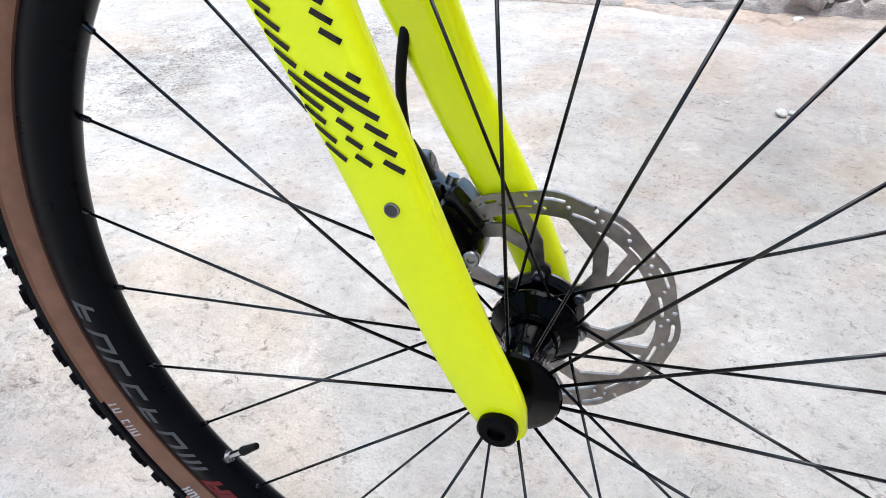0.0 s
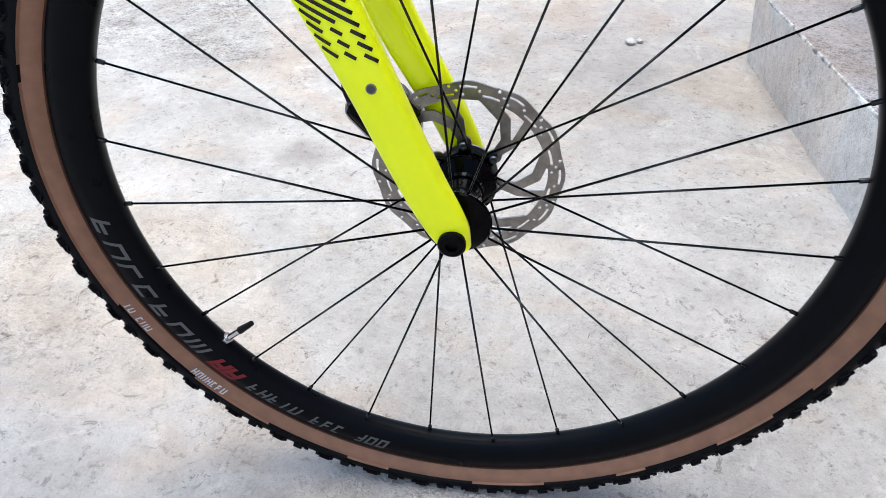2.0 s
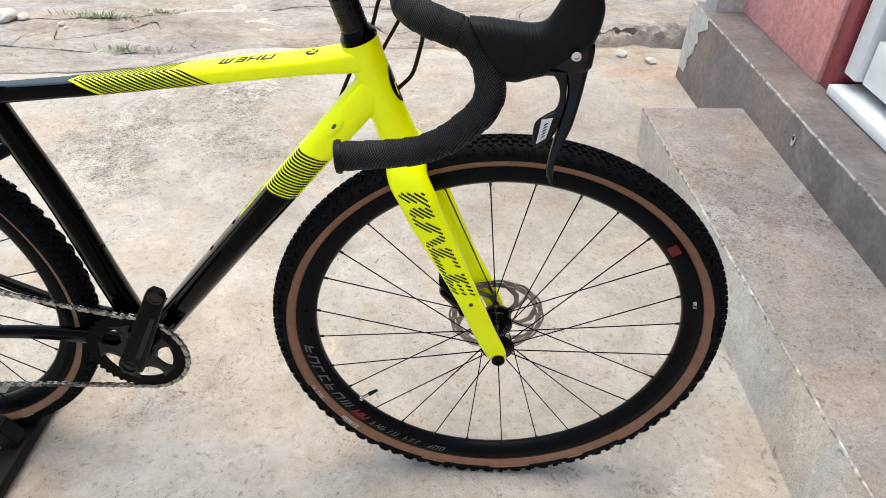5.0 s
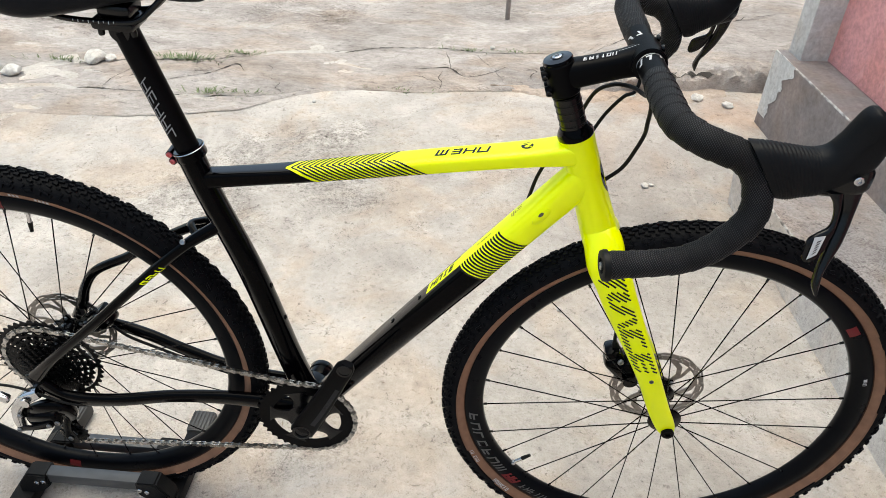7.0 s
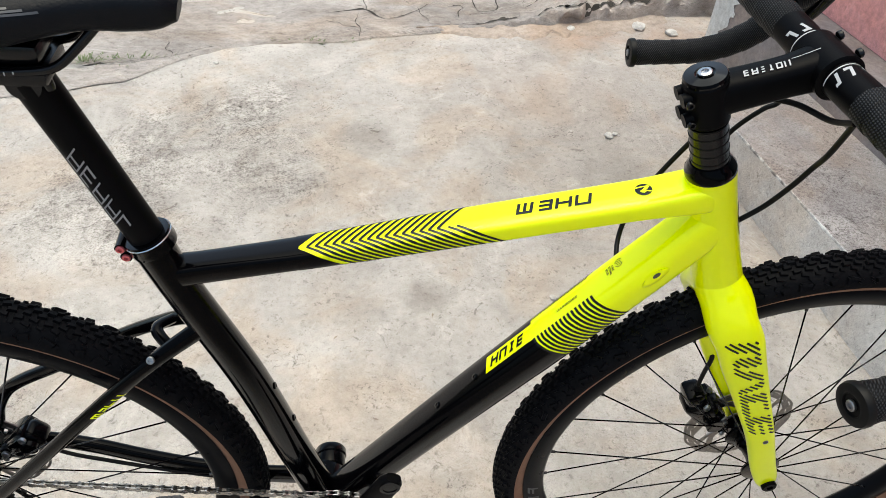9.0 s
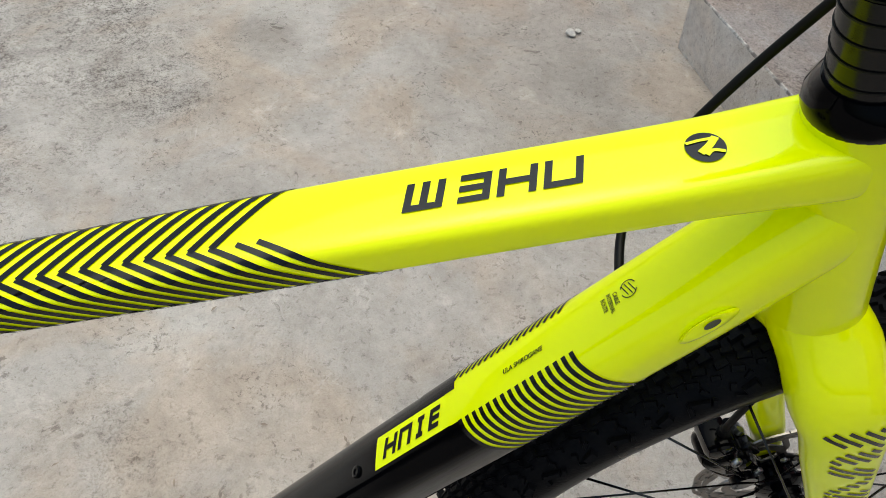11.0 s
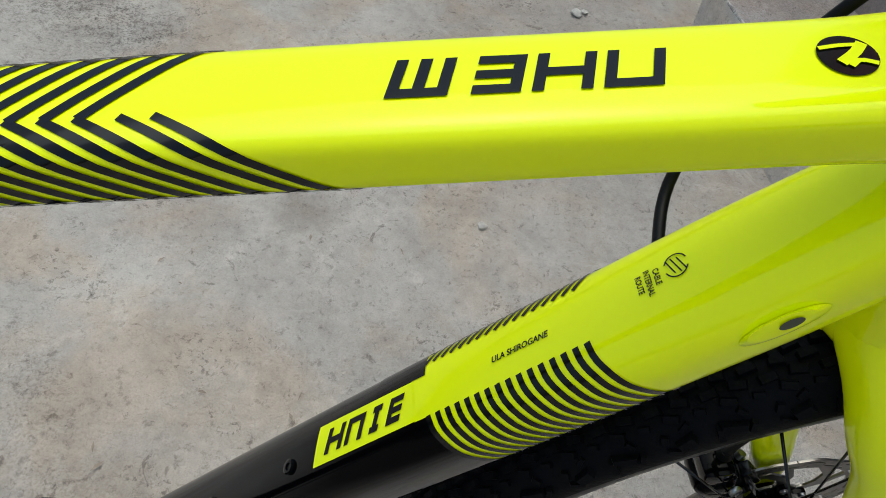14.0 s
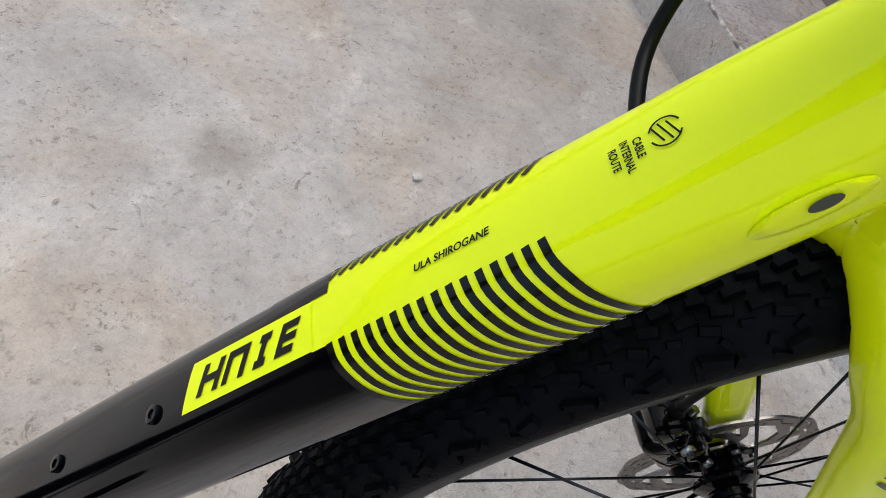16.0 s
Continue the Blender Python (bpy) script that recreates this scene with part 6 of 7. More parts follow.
# ---- saddle and seatpost ----
TS = Tube([(-0.889, 0, 0.985, 0.086, 0.018), (-0.883, 0, 0.984, 0.118, 0.036), (-0.862, 0, 0.982, 0.141, 0.052), (-0.835, 0, 0.980, 0.146, 0.058), (-0.79, 0, 0.981, 0.124, 0.048), (-0.74, 0, 0.984, 0.080, 0.036), (-0.70, 0, 0.986, 0.053, 0.031), (-0.67, 0, 0.985, 0.044, 0.033), (-0.648, 0, 0.984, 0.037, 0.029), (-0.637, 0, 0.982, 0.024, 0.017)], 60, 2.7, seg=40)
sd = part("saddle", TS.mesh(), SADDLE, bike, "black saddle with faint grey stripes")
q = bmesh.new()
for k in range(13):
    s0 = 0.020 + 0.0085 * k
    ribbon(q, lambda u, v: TS.surf(u, v, 0.0006), [(s0, 0.052), (s0 + 0.016, 0.044), (s0 + 0.05, 0.034)], 0.0016, 10)
part("saddle_stripe", q, GREYP, sd, "faint grey slanted stripes")
for s in (-1, 1):
    rail = Tube([(-0.845, s * 0.030, 0.962, 0.007, 0.007), (-0.815, s * 0.026, 0.950, 0.007, 0.007), (-0.79, s * 0.022, 0.9455, 0.007, 0.007), (-0.737, s * 0.022, 0.9455, 0.007, 0.007), (-0.722, s * 0.0215, 0.9485, 0.007, 0.007), (-0.708, s * 0.019, 0.959, 0.007, 0.007), (-0.684, s * 0.012, 0.981, 0.007, 0.007)], 40, 2.0, (0, 1, 0), 12)
    rl = part("saddle_rail", rail.mesh(), SATIN, sd, "black saddle rail")
    if s < 0:
        # setback scale printed along the straight of the rail
        q = bmesh.new()
        for k in range(9):
            patch(q, lambda u, v: rail.surf(u, v, 0.0003), 0.050 + 0.006 * k, 0.0508 + 0.006 * k, 0.0042, 0.0042 + (0.0030 if k % 2 else 0.0018), 2, 3)
        part("rail_scale", q, WHITEP, rl)
ph = rbox(0.050, 0.050, 0.014, 0.005, pose(-0.755, 0, 0.9405, 0, 3, 0))
rbox(0.040, 0.040, 0.016, 0.006, pose(-0.752, 0, 0.9555, 0, 3, 0), bm=ph)
rod((-0.752, -0.015, 0.930), (-0.752, 0.015, 0.930), 0.0125, 20, bm=ph)
part("post_head", ph, SATIN, bike, "black saddle clamp")
for x in (-0.774, -0.736):
    bolt((x, -0.012, 0.934), (0.1 if x > -0.75 else -0.1, 0, -1), 0.004, 0.009, bike, "clamp_bolt", SATIN)
post_map = lambda u, v: post.surf(0.112 - u, 0.0290 - v, 0.0004)
bars("post_mark", SILVERP, bike, post_map, ["ltmr", "ltmb", "rtml", "ltmr", "lb"], 0.0, 0.0, 0.0145, 0.0130, 0.0030, 0.65, 0.0017)
q = bmesh.new()
for k in range(6):
    patch(q, post_map, 0.032 + 0.004 * k, 0.0345 + 0.004 * k, 0.0155, 0.0180, 2, 2, 0.3)
patch(q, post_map, -0.012, -0.002, 0.012, 0.0135, 3, 2, 1.2)
part("post_mark", q, GREYP, bike)
axs = Vector((-0.284, 0, 0.959)).normalized()
col = lathe([(0.0185, -0.008), (0.0212, -0.0075), (0.0218, -0.003), (0.0212, 0.003), (0.0218, 0.005), (0.0205, 0.0075), (0.0165, 0.008)], 40, axis="z")
mc = Matrix.Translation((-0.7025, 0, 0.7655)) @ axs.to_track_quat("Z", "Y").to_matrix().to_4x4()
bmesh.ops.transform(col, matrix=mc, verts=col.verts)
sc = part("seat_clamp", col, GLOSS, bike, "black seat clamp with bright rim and red bolts")
edge = lathe([(0.0217, 0.0045), (0.0222, 0.0052), (0.0217, 0.0059)], 40, axis="z")
bmesh.ops.transform(edge, matrix=mc, verts=edge.verts)
part("clamp_rim", edge, CHROME, sc)
for h in (-0.0045, 0.0055):
    lug = rod((-0.7245 - h * 0.28, -0.011, 0.7595 + h), (-0.7245 - h * 0.28, 0.011, 0.7595 + h), 0.0052, 14)
    part("clamp_ear", lug, GLOSS, sc)
    bolt((-0.7245 - h * 0.28, -0.0105, 0.7595 + h), (0, -1, 0), 0.0038, 0.0026, sc, material=PINKBOLT)

# ---- drivetrain ----
def gear(teeth, y, thick, hole, bm=None, tooth=0.0045):
    r = teeth * 0.0127 / (2 * math.pi)
    n = teeth * 6
    shape = (0.0, 0.35, 1.0, 1.0, 0.35, 0.0)
    def outer(a):
        k = int(round(a / (2 * math.pi) * n)) % 6
        return r - 0.0025 + tooth * shape[k]
    return ringplate(lambda a: hole(a) if callable(hole) else hole, outer, y - thick / 2, y + thick / 2, n, bm)


RING_Y = -0.045
cr = gear(40, RING_Y, 0.003, 0.0570)
sp = bmesh.new()
ringplate(lambda a: 0.0145, lambda a: 0.0315, RING_Y - 0.004, RING_Y + 0.003, 60, sp)
for k in range(5):
    a = 0.55 + 2 * math.pi * k / 5
    w = Tube([(0.028 * math.cos(a), RING_Y - 0.001, 0.028 * math.sin(a), 0.006, 0.028), (0.043 * math.cos(a), RING_Y, 0.043 * math.sin(a), 0.005, 0.019), (0.0530 * math.cos(a), RING_Y, 0.0530 * math.sin(a), 0.004, 0.024), (0.0610 * math.cos(a), RING_Y, 0.0610 * math.sin(a), 0.004, 0.042)], 10, 6, (0, 1, 0), 10)
    w.mesh(sp)
for b_ in (cr, sp):
    bmesh.ops.transform(b_, matrix=Matrix.Translation(BB), verts=b_.verts)
ring = part("chainring", cr, MATTE, bike, "black chainring", flat_angle=30)
part("spider", sp, SATIN, ring, "black chainring arms")
AE = Vector((-0.4955, -0.083, 0.4635))
arm = Tube([(-0.5775, -0.066, 0.289, 0.018, 0.040), (-0.566, -0.070, 0.313, 0.018, 0.039), (-0.535, -0.078, 0.379, 0.016, 0.034), (-0.508, -0.0825, 0.437, 0.014, 0.030), (-0.4945, -0.083, 0.4665, 0.013, 0.028), (-0.491, -0.083, 0.474, 0.011, 0.018)], 30, 3.2, (0, 1, 0), 26)
ca = part("crank_arm", arm.mesh(), MATTE, bike, "matte black crank arm with no pedal")
eye = lathe([(0.0115, 0.0), (0.0115, 0.0008), (0.0080, 0.0010), (0.0072, -0.006), (0.0002, -0.006)], 26, axis="z")
bmesh.ops.transform(eye, matrix=Matrix.Translation(AE + Vector((0, -0.0068, 0))) @ Vector((0, -1, 0.04)).to_track_quat("Z", "Y").to_matrix().to_4x4(), verts=eye.verts)
part("pedal_eye", eye, SATIN, ca, "empty pedal thread")
bo = lathe([(0.0155, 0.0), (0.0155, 0.002), (0.0130, 0.0026), (0.0112, 0.0015), (0.0108, -0.006), (0.0002, -0.006)], 30, axis="z")
bmesh.ops.transform(bo, matrix=Matrix.Translation(BB + Vector((-0.001, -0.0765, 0.001))) @ Vector((0, -1, 0)).to_track_quat("Z", "Y").to_matrix().to_4x4(), verts=bo.verts)
part("spindle_bolt", bo, SATIN, ca, "hollow spindle bolt")
q = bmesh.new()
patch(q, lambda u, v: arm.surf(u, v * np.interp(u, [0.0, 0.1, 0.19], [1.0, 0.86, 0.76]) - 0.05 * max(0.0, 0.07 - u), 0.0004), 0.040, 0.150, 0.0300, 0.0385, 24, 4)
part("arm_facet", q, FACET, ca, "dull grey facet")
bars("arm_mark", DECAL, ca, lambda u, v: arm.surf(0.125 - u, 0.0325 - v, 0.0006), ["lm", "c", "lr", "rm", "lb"], 0.0, 0.0, 0.006, 0.0055, 0.0018, 0.3, 0.0014)
lc = lathe([(0.019, 0.034), (0.020, 0.037), (0.020, 0.050), (0.0215, 0.052), (0.0215, 0.060), (0.0195, 0.0635), (0.012, 0.064)], 32, BB + Vector((0.004, 0, 0.004)))
part("spindle_end", lc, GLOSS, bike, "black far-side spindle end")
q = bmesh.new()
for k in range(3):
    wire = Tube([(-0.588, 0.012 - 0.006 * k, 0.330, 0.0009, 0.0009), (-0.590, 0.010 - 0.005 * k, 0.352 - 0.004 * k, 0.0009, 0.0009), (-0.580 + 0.003 * k, 0.010, 0.362 - 0.005 * k, 0.0009, 0.0009), (-0.576, 0.012, 0.338, 0.0009, 0.0009)], 16, 2, None, 6)
    wire.mesh(q)
part("plastic_tie", q, CHROME, bike, "loop of clear plastic wrap")

cass_t = [11, 13, 15, 17, 19, 21, 24, 28, 32, 36, 42]
for k, tn in enumerate(cass_t):
    y = -0.0575 + 0.0033 * k
    r = tn * 0.0127 / (2 * math.pi)
    web = lambda a, r=r, k=k: 0.0135 if r < 0.026 or (a * 6 / (2 * math.pi) + 0.31 * k) % 1 < 0.10 else r - 0.0080
    g = gear(tn, y, 0.0018, web)
    bmesh.ops.transform(g, matrix=RW, verts=g.verts)
    part("sprocket", g, SPROCKET, rear, "black toothed sprocket", flat_angle=30)
lk = lathe([(0.0095, -0.0635), (0.0165, -0.063), (0.0165, -0.0595), (0.0140, -0.058), (0.0140, -0.022)], 30)
bmesh.ops.transform(lk, matrix=RW, verts=lk.verts)
part("lockring", lk, SATIN, rear)

# chain
def arc(cx, cz, r, a0, a1, y, n=16):
    return [(cx + r * math.cos(a), y, cz + r * math.sin(a)) for a in np.linspace(radians(a0), radians(a1), n)]
CASS_R, CASS_Y = 36 * 0.0127 / (2 * math.pi), -0.0278
PUL = (Vector((-1.012, -0.034, 0.256)), Vector((-0.998, -0.040, 0.196)))
loop = arc(REAR.x, REAR.z, CASS_R, 215, 82, CASS_Y, 22)
loop += arc(BB.x, BB.z, 0.0808, 98, -93, RING_Y, 30)
loop += arc(PUL[1].x, PUL[1].z, 0.0215, -85, -200, -0.040, 8)
loop += arc(PUL[0].x, PUL[0].z, 0.0215, -35, 70, -0.033, 6)
loop += [(-1.040, -0.030, 0.292), loop[0]]
loop = np.array(loop)
gaps = np.r_[0, np.cumsum(np.linalg.norm(np.diff(loop, axis=0), axis=1))]
n_links = int(gaps[-1] / 0.0127)
n_links -= n_links % 2
def link_mesh(name, wide, outer):
    bm_ = bmesh.new()
    for sy in (-1, 1):
        pts = []
        for cx, a0, a1 in ((0.00635, -90, 90), (-0.00635, 90, 270)):
            for a in np.linspace(radians(a0), radians(a1), 7):
                pts.append((cx + 0.0042 * math.cos(a), 0.0042 * math.sin(a)))
        pts.insert(7, (0.0, 0.0028))
        pts.append((0.0, -0.0028))
        extrude2d(pts, sy * wide - 0.0005, sy * wide + 0.0005, "xz", bm_)
    if outer:
        for cx in (-0.00635, 0.00635):
            rod((cx, -wide - 0.001, 0), (cx, wide + 0.001, 0), 0.0019, 8, bm=bm_)
    else:
        for cx in (-0.00635, 0.00635):
            rod((cx, -wide, 0), (cx, wide, 0), 0.0038, 10, bm=bm_)
    bmesh.ops.recalc_face_normals(bm_, faces=bm_.faces)
    me_ = bpy.data.meshes.new(name)
    bm_.to_mesh(me_)
    bm_.free()
    me_.materials.append(CHAINM if outer else LINKD)
    return me_
lm_out, lm_in = link_mesh("outer_link", 0.0024, True), link_mesh("inner_link", 0.0014, False)
chain = None
for k in range(n_links):
    sa, sb2 = gaps[-1] * k / n_links, gaps[-1] * (k + 1) / n_links
    p = Vector([np.interp(sa, gaps, loop[:, j]) for j in range(3)])
    q = Vector([np.interp(sb2, gaps, loop[:, j]) for j in range(3)])
    d = (q - p).normalized()
    yv = (Vector((0, 1, 0)) - d * d.y).normalized()
    m3 = Matrix((d, yv, d.cross(yv))).transposed().to_4x4()
    m4 = Matrix.Translation((p + q) / 2) @ m3
    if chain is None:
        chain = share("chain", lm_out, bike, m4)
        tagged(chain, "oiled steel roller chain")
        inv = m4.inverted()
    else:
        share("chain_link", lm_in if k % 2 else lm_out, chain, inv @ m4)

# rear derailleur
rd = bmesh.new()
kn = Tube([(-1.000, -0.074, 0.341, 0.018, 0.018), (-1.020, -0.078, 0.332, 0.020, 0.022), (-1.037, -0.082, 0.314, 0.018, 0.019), (-1.045, -0.084, 0.290, 0.016, 0.017), (-1.046, -0.086, 0.264, 0.013, 0.014)], 22, 3.4, (0, 1, 0), 18)
kn.mesh(rd)
rbox(0.020, 0.012, 0.016, 0.004, pose(-1.060, -0.080, 0.327, 0, 30, 0), bm=rd)
der = part("rear_derailleur", rd, CHROME, bike, "silver and black rear derailleur")
q = rod((-1.018, -0.090, 0.331), (-1.018, -0.0935, 0.331), 0.0085, 18)
part("hanger_bolt", q, CHROME, der)
lk1 = Tube([(-1.048, -0.090, 0.264, 0.006, 0.012), (-1.020, -0.091, 0.270, 0.006, 0.010), (-0.990, -0.090, 0.280, 0.006, 0.013)], 12, 3, (0, 1, 0), 12)
part("outer_link_arm", lk1.mesh(), SATIN, der, "dark grey link arm")
lk2 = Tube([(-1.040, -0.074, 0.282, 0.010, 0.026), (-1.012, -0.074, 0.294, 0.018, 0.036), (-0.985, -0.070, 0.300, 0.020, 0.036), (-0.972, -0.064, 0.288, 0.020, 0.030), (-0.972, -0.060, 0.268, 0.018, 0.018)], 18, 2.6, (0, 1, 0), 16)
part("knuckle", lk2.mesh(), GLOSS, der, "black pivot knuckle")
part("parallelogram", rbox(0.058, 0.018, 0.034, 0.009, pose(-1.006, -0.079, 0.281, 0, -12, 0), 3), GLOSS, der, "black parallelogram body")
for px, pz in ((-1.046, 0.264), (-0.992, 0.280), (-0.975, 0.290), (-1.035, 0.300)):
    bolt((px, -0.0925, pz), (0, -1, 0), 0.0042, 0.003, der, "pivot_bolt", STEEL)
for yy, mm in ((-0.050, SATIN), (-0.030, SATIN)):
    cage = Tube([(-0.978, yy, 0.276, 0.002, 0.022), (-0.994, yy, 0.244, 0.002, 0.018), (-1.000, yy, 0.215, 0.002, 0.014), (-0.997, yy, 0.190, 0.002, 0.022), (-0.996, yy, 0.180, 0.002, 0.016)], 20, 4, (0, 1, 0), 10)
    part("cage_plate", cage.mesh(), mm, der, "black cage plate")
for c in PUL:
    w = gear(12, c.y, 0.004, 0.006, tooth=0.004)
    bmesh.ops.transform(w, matrix=Matrix.Translation((c.x, 0, c.z)), verts=w.verts)
    part("jockey_wheel", w, SPROCKET, der, flat_angle=30)
bolt((PUL[1].x, -0.052, PUL[1].z), (0, -1, 0), 0.0045, 0.003, der, "pulley_bolt", STEEL)
hang = rbox(0.022, 0.008, 0.046, 0.003, pose(-1.001, -0.066, 0.352, 0, -20, 0))
part("dropout_hanger", hang, GLOSS, bike)
rax = lathe([(0.004, -0.071), (0.0095, -0.0705), (0.0105, -0.068), (0.0075, -0.066), (0.0075, 0.070), (0.0105, 0.071), (0.0095, 0.074)], 24, REAR)
part("rear_axle", rax, MATTE, bike, "black rear thru-axle")

# ---- brakes and cables ----
def caliper(name, c, turn, m, size=1.0):
    b_ = rbox(0.052, 0.032, 0.030, 0.009, pose(0, 0, 0), 3)
    rbox(0.030, 0.040, 0.020, 0.006, pose(0.004, 0, 0.010), bm=b_)
    rbox(0.020, 0.030, 0.022, 0.006, pose(-0.026, 0.002, 0.004, 0, 25, 0), bm=b_)
    rod((0.016, -0.018, 0.002), (0.016, -0.024, 0.002), 0.010, 18, bm=b_)
    bmesh.ops.transform(b_, matrix=m @ Matrix.Translation(c) @ pose(0, 0, 0, 0, turn, 0) @ Matrix.Scale(size, 4), verts=b_.verts)
    ob = part(name, b_, GLOSS, bike, "black hydraulic brake caliper")
    mm = m @ Matrix.Translation(c) @ pose(0, 0, 0, 0, turn, 0) @ Matrix.Scale(size, 4)
    for x, z in ((-0.020, 0.010), (0.018, 0.014)):
        bolt(mm @ Vector((x, -0.017, z)), mm.to_3x3() @ Vector((0, -1, 0.2)), 0.005, 0.004, ob)
    fin = rbox(0.024, 0.010, 0.008, 0.002, pose(0, -0.004, 0.020))
    bmesh.ops.transform(fin, matrix=mm, verts=fin.verts)
    part("pad_clip", fin, SATIN, ob)
    return ob


caliper("front_caliper", (-0.066, 0.040, 0.393), 48, STEER, 1.18)
boot = Tube([(-0.0835, 0.040, 0.442, 0.008, 0.008), (-0.080, 0.041, 0.432, 0.012, 0.012), (-0.073, 0.042, 0.417, 0.013, 0.013), (-0.068, 0.043, 0.405, 0.012, 0.012)], 14, 2.0, None, 14)
part("hose_boot", steered(boot.mesh()), CABLE, bike)
knob = rod((-0.060, 0.044, 0.418), (-0.0585, 0.045, 0.4235), 0.0034, 12)
part("bleed_screw", steered(knob), STEEL, bike)
caliper("rear_caliper", (-0.938, 0.050, 0.392), -38, Matrix())


def cable(name, pts, r=0.0025, m=Matrix(), label="black cable housing"):
    t_ = Tube([(*p, 2 * r, 2 * r) for p in pts], 60, 2.0, None, 12)
    b_ = t_.mesh()
    bmesh.ops.transform(b_, matrix=m, verts=b_.verts)
    return part(name, b_, CABLE, bike, label)


cable("front_brake_hose", [(-0.083, 0.046, 0.512), (-0.0835, 0.038, 0.500), (-0.0855, 0.037, 0.475), (-0.0840, 0.039, 0.445), (-0.080, 0.041, 0.430)], 0.0030, STEER)
cable("brake_hose", [(-0.137, -0.058, 0.916), (-0.131, -0.046, 0.892), (-0.129, -0.037, 0.869), (-0.1265, -0.025, 0.848), (-0.1309, -0.017, 0.823), (-0.1406, -0.005, 0.788), (-0.160, 0.0, 0.764)], 0.0026)
cable("gear_cable", [(-0.138, -0.060, 0.917), (-0.136, -0.030, 0.900), (-0.146, 0.006, 0.893), (-0.164, 0.022, 0.888), (-0.1824, 0.042, 0.867), (-0.198, 0.060, 0.816), (-0.222, 0.064, 0.765), (-0.2388, 0.0620, 0.7258), (-0.2475, 0.050, 0.700), (-0.258, 0.014, 0.690)], 0.0026)
cable("brake_hose", [(-0.134, 0.066, 0.916), (-0.128, 0.054, 0.886), (-0.133, 0.0472, 0.868), (-0.1437, 0.048, 0.8617), (-0.1595, 0.056, 0.8357), (-0.1692, 0.056, 0.8178), (-0.188, 0.044, 0.785), (-0.205, 0.018, 0.760)], 0.0024)
cable("gear_cable", [(-0.89, -0.052, 0.300), (-0.95, -0.075, 0.318), (-1.03, -0.078, 0.352), (-1.085, -0.078, 0.352), (-1.095, -0.080, 0.332), (-1.068, -0.082, 0.326)], 0.0023)
cable("rear_brake_hose", [(-0.70, 0.034, 0.290), (-0.78, 0.040, 0.312), (-0.86, 0.044, 0.342), (-0.90, 0.046, 0.360), (-0.925, 0.048, 0.382)], 0.0026)


# ---- floor stand under the rear wheel ----
def floor_stand():
    root = thing("bike_stand", Matrix(), "black and grey steel floor stand gripping the rear wheel", "bike stand")
    for x in (-0.855, -1.125):
        leg = rbox(0.042, 0.44, 0.028, 0.004, pose(x, -0.100, 0.021))
        part("leg", leg, STANDM, root, "black steel leg")
        for y in (0.128, -0.328):
            c = rbox(0.050, 0.056, 0.038, 0.008, pose(x, y, 0.0205))
            cap_ob = part("rubber_foot", c, CAPM, root, "ribbed black plastic foot")
            for k in range(6):
                part("foot_rib", rbox(0.0022, 0.046, 0.003, 0.0008, pose(x - 0.019 + 0.0076 * k, y, 0.040)), CAPM, cap_ob)
    for y, dz in ((-0.052, -0.004), (0.036, -0.018)):
        part("side_bar", rbox(0.225, 0.024, 0.025, 0.004, pose(-0.985, y, 0.078 + dz)), STANDG, root, "dark grey steel side bar")
        for x, s in ((-0.868, 1), (-1.105, -1)):
            plate = extrude2d([(x - s * 0.036, 0.092 + dz), (x + s * 0.002, 0.092 + dz), (x + s * 0.026, 0.052), (x + s * 0.026, 0.034), (x - s * 0.012, 0.034), (x - s * 0.036, 0.061 + dz)], y - 0.0165, y + 0.0165)
            bmesh.ops.bevel(plate, geom=list(plate.edges), offset=0.003, segments=2, affect="EDGES")
            pl_ob = part("bracket", plate, STANDM, root, "black bracket with two bright screws")
            if y < 0:
                for k in range(2):
                    bolt((x - s * (0.028 - 0.013 * k), y - 0.0165, 0.072 - 0.004 * k), (0, -1, 0), 0.0048, 0.003, pl_ob, material=CHROME)
    return root


floor_stand()


# ---- small things of the yard ----
def pebble(x, y, r, seed):
    bm = bmesh.new()
    bmesh.ops.create_icosphere(bm, subdivisions=2, radius=r)
    for v in bm.verts:
        v.co *= 1 + 0.35 * noise.noise(v.co * (1.4 / r) + Vector((seed, 0, 0)))
        v.co.z *= 0.55
    ob = part("pebble", bm, PEBBLE, None)
    ob.location = (x, y, r * 0.3 + (0.008 if y > ledge_y(x) else 0))
    ob.rotation_euler = (0, 0, seed * 1.7)
    return tagged(ob, "small pale stone lying on the concrete", "stone", "stones on the yard")


STONES = [(0.223, 1.258, 0.013), (-0.088, 0.609, 0.008), (0.245, 1.268, 0.008), (0.27, 1.955, 0.016), (0.53, 1.965, 0.026), (0.64, 1.915, 0.022), (-1.937, 1.962, 0.045), (-1.88, 1.975, 0.025), (-2.201, 1.79, 0.035), (-1.70, 1.93, 0.015), (-1.67, 1.90, 0.010), (-0.97, 1.72, 0.009), (-0.30, 2.36, 0.012)]
for k, (x, y, r) in enumerate(STONES):
    pebble(x, y, r, k)


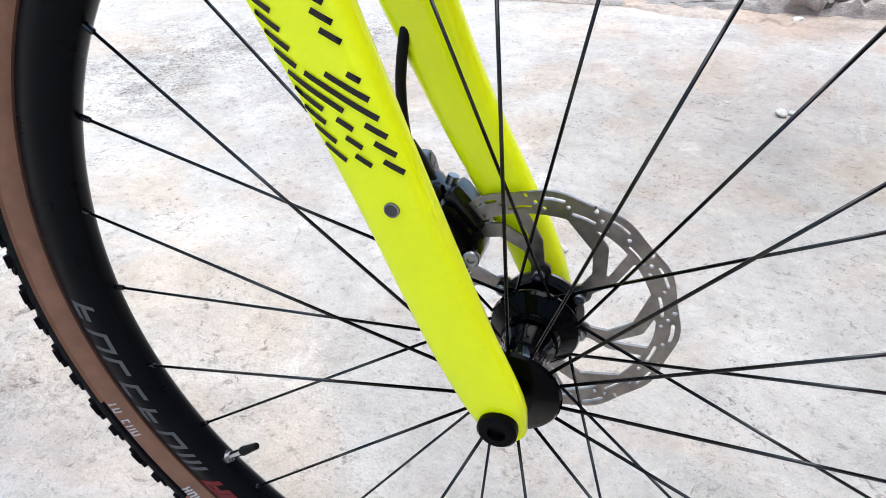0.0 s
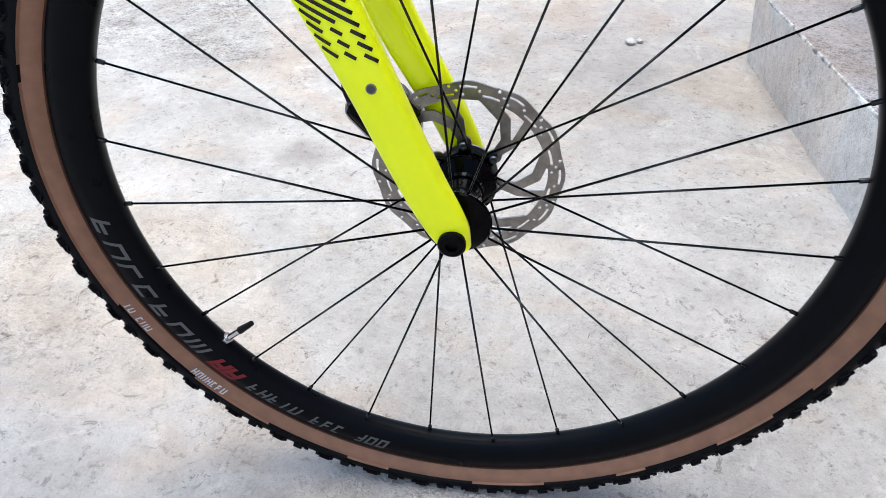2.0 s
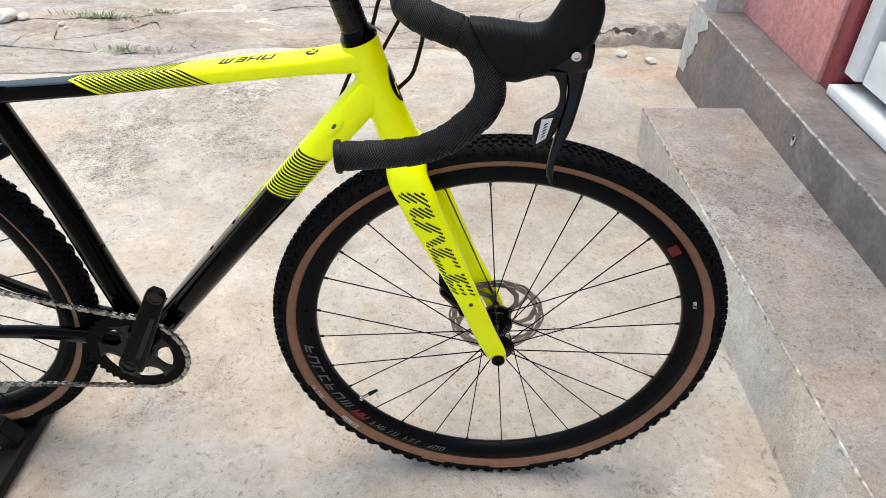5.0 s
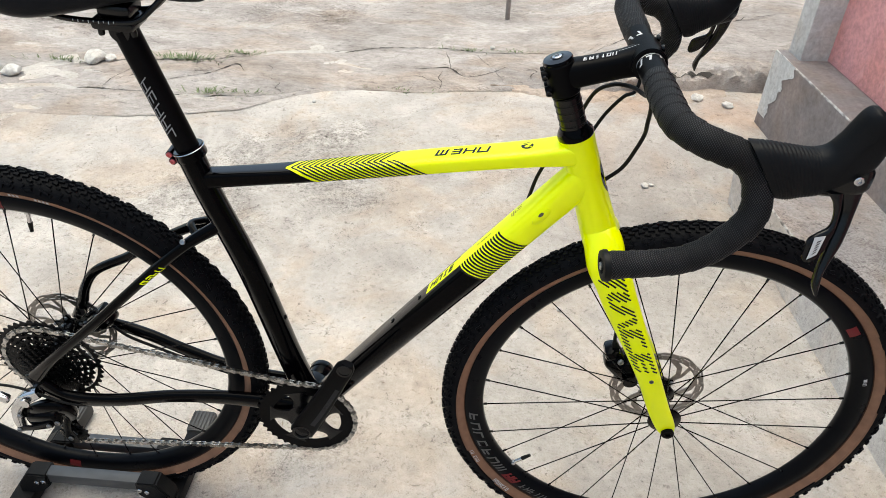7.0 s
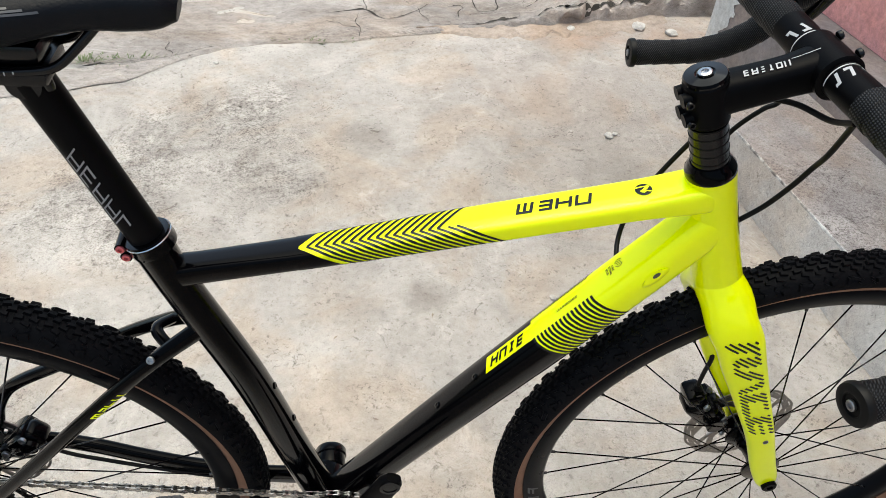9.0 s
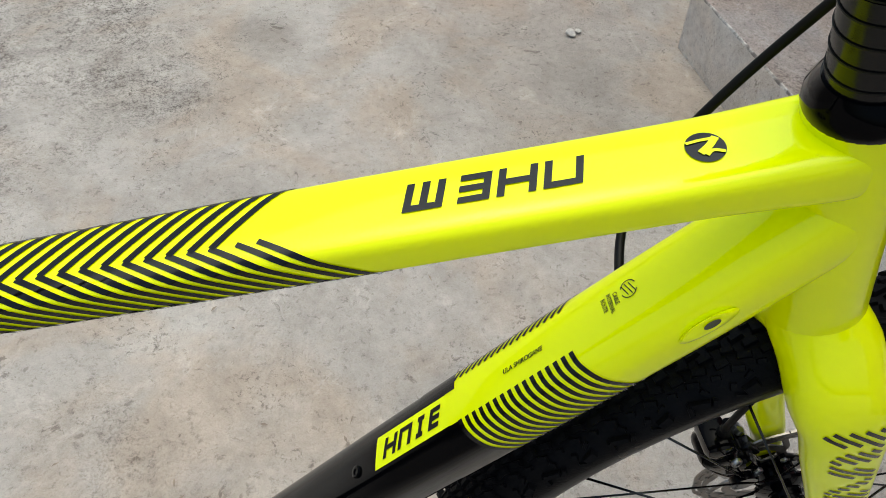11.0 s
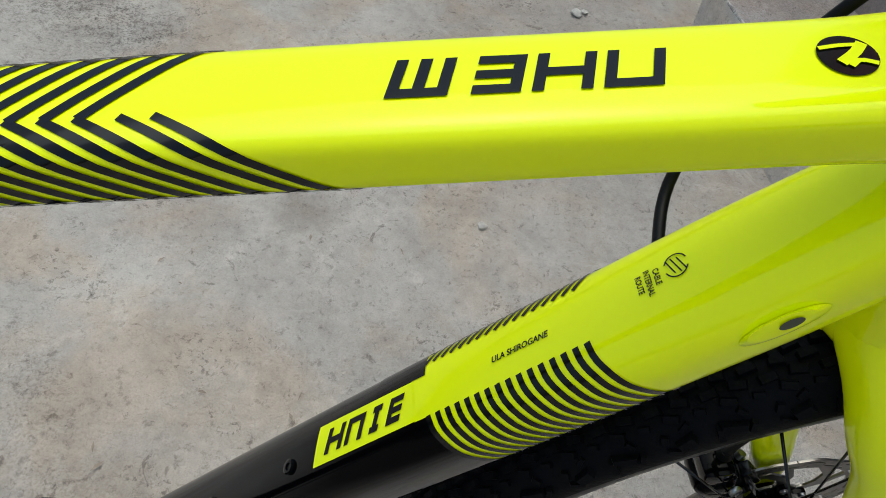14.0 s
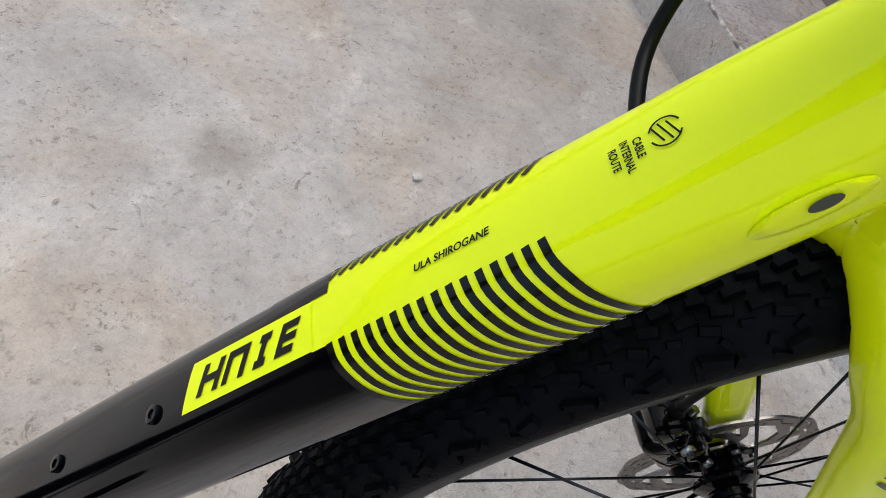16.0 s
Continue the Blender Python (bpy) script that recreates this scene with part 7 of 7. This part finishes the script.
def litter():
    """Bits of dry leaf and grit scattered over the yard."""
    rnd = random.Random(11)
    bm = bmesh.new()
    for _ in range(90):
        x, y = rnd.uniform(-1.9, 0.5), rnd.uniform(-0.7, 1.7)
        if rnd.random() < 0.35:
            x, y = rnd.gauss(-0.75, 0.3), rnd.gauss(-0.15, 0.25)
        L_, w, a = rnd.uniform(0.003, 0.010), rnd.uniform(0.0008, 0.0022), rnd.uniform(0, 6.28)
        c, s = math.cos(a), math.sin(a)
        pts = [(-L_, 0, 0.0015), (0, -w, 0.003), (L_, 0, 0.002), (0, w, 0.0035)]
        bm.faces.new([bm.verts.new((x + u * c - v * s, y + u * s + v * c, z)) for u, v, z in pts])
    return tagged(part("leaf_litter", bm, TWIG, None), "scattered dry leaf bits and grit", "litter", kind="stuff")


litter()


def tuft(x, y, n, h, seed):
    rnd = random.Random(seed)
    bm = bmesh.new()
    for _ in range(n):
        a, r = rnd.uniform(0, 6.28), abs(rnd.gauss(0, 0.045))
        bx, by = x + r * math.cos(a) * 2.2, y + r * math.sin(a) * 0.35
        lean, hh, w = rnd.uniform(0.6, 2.4), h * rnd.uniform(0.2, 0.55), rnd.uniform(0.0012, 0.0028)
        dx, dy = math.cos(a) * lean * hh, math.sin(a) * lean * hh
        px, py = -math.sin(a) * w, math.cos(a) * w
        z0 = float(np.interp(bx, [-1.5, -0.35, -0.05, 0.1], [0.004, 0.007, 0.015, 0.030])) * (by > ledge_y(bx))
        v = [bm.verts.new(p) for p in ((bx - px, by - py, z0), (bx + px, by + py, z0), (bx + dx * 0.5 + px * 0.8, by + dy * 0.5 + py * 0.8, z0 + hh * 0.7), (bx + dx * 0.5 - px * 0.8, by + dy * 0.5 - py * 0.8, z0 + hh * 0.7), (bx + dx, by + dy, z0 + hh * 0.85))]
        bm.faces.new(v[:4])
        bm.faces.new((v[3], v[2], v[4]))
    return tagged(part("grass_tuft", bm, GRASS, None), "low green grass growing from a crack", "grass", "grass in the cracks", kind="stuff")


for k, (x, y, n, h) in enumerate([(-2.067, 1.945, 90, 0.030), (-1.56, 2.03, 150, 0.055), (-1.64, 2.03, 50, 0.030), (-1.36, 2.13, 90, 0.022), (-1.385, 1.725, 70, 0.030), (-1.25, 1.745, 50, 0.020), (-0.635, 1.855, 45, 0.016), (-0.405, 2.31, 60, 0.022), (-0.192, 2.32, 50, 0.020), (-2.3, 1.79, 60, 0.02)]):
    tuft(x, y, n, h, 20 + k)
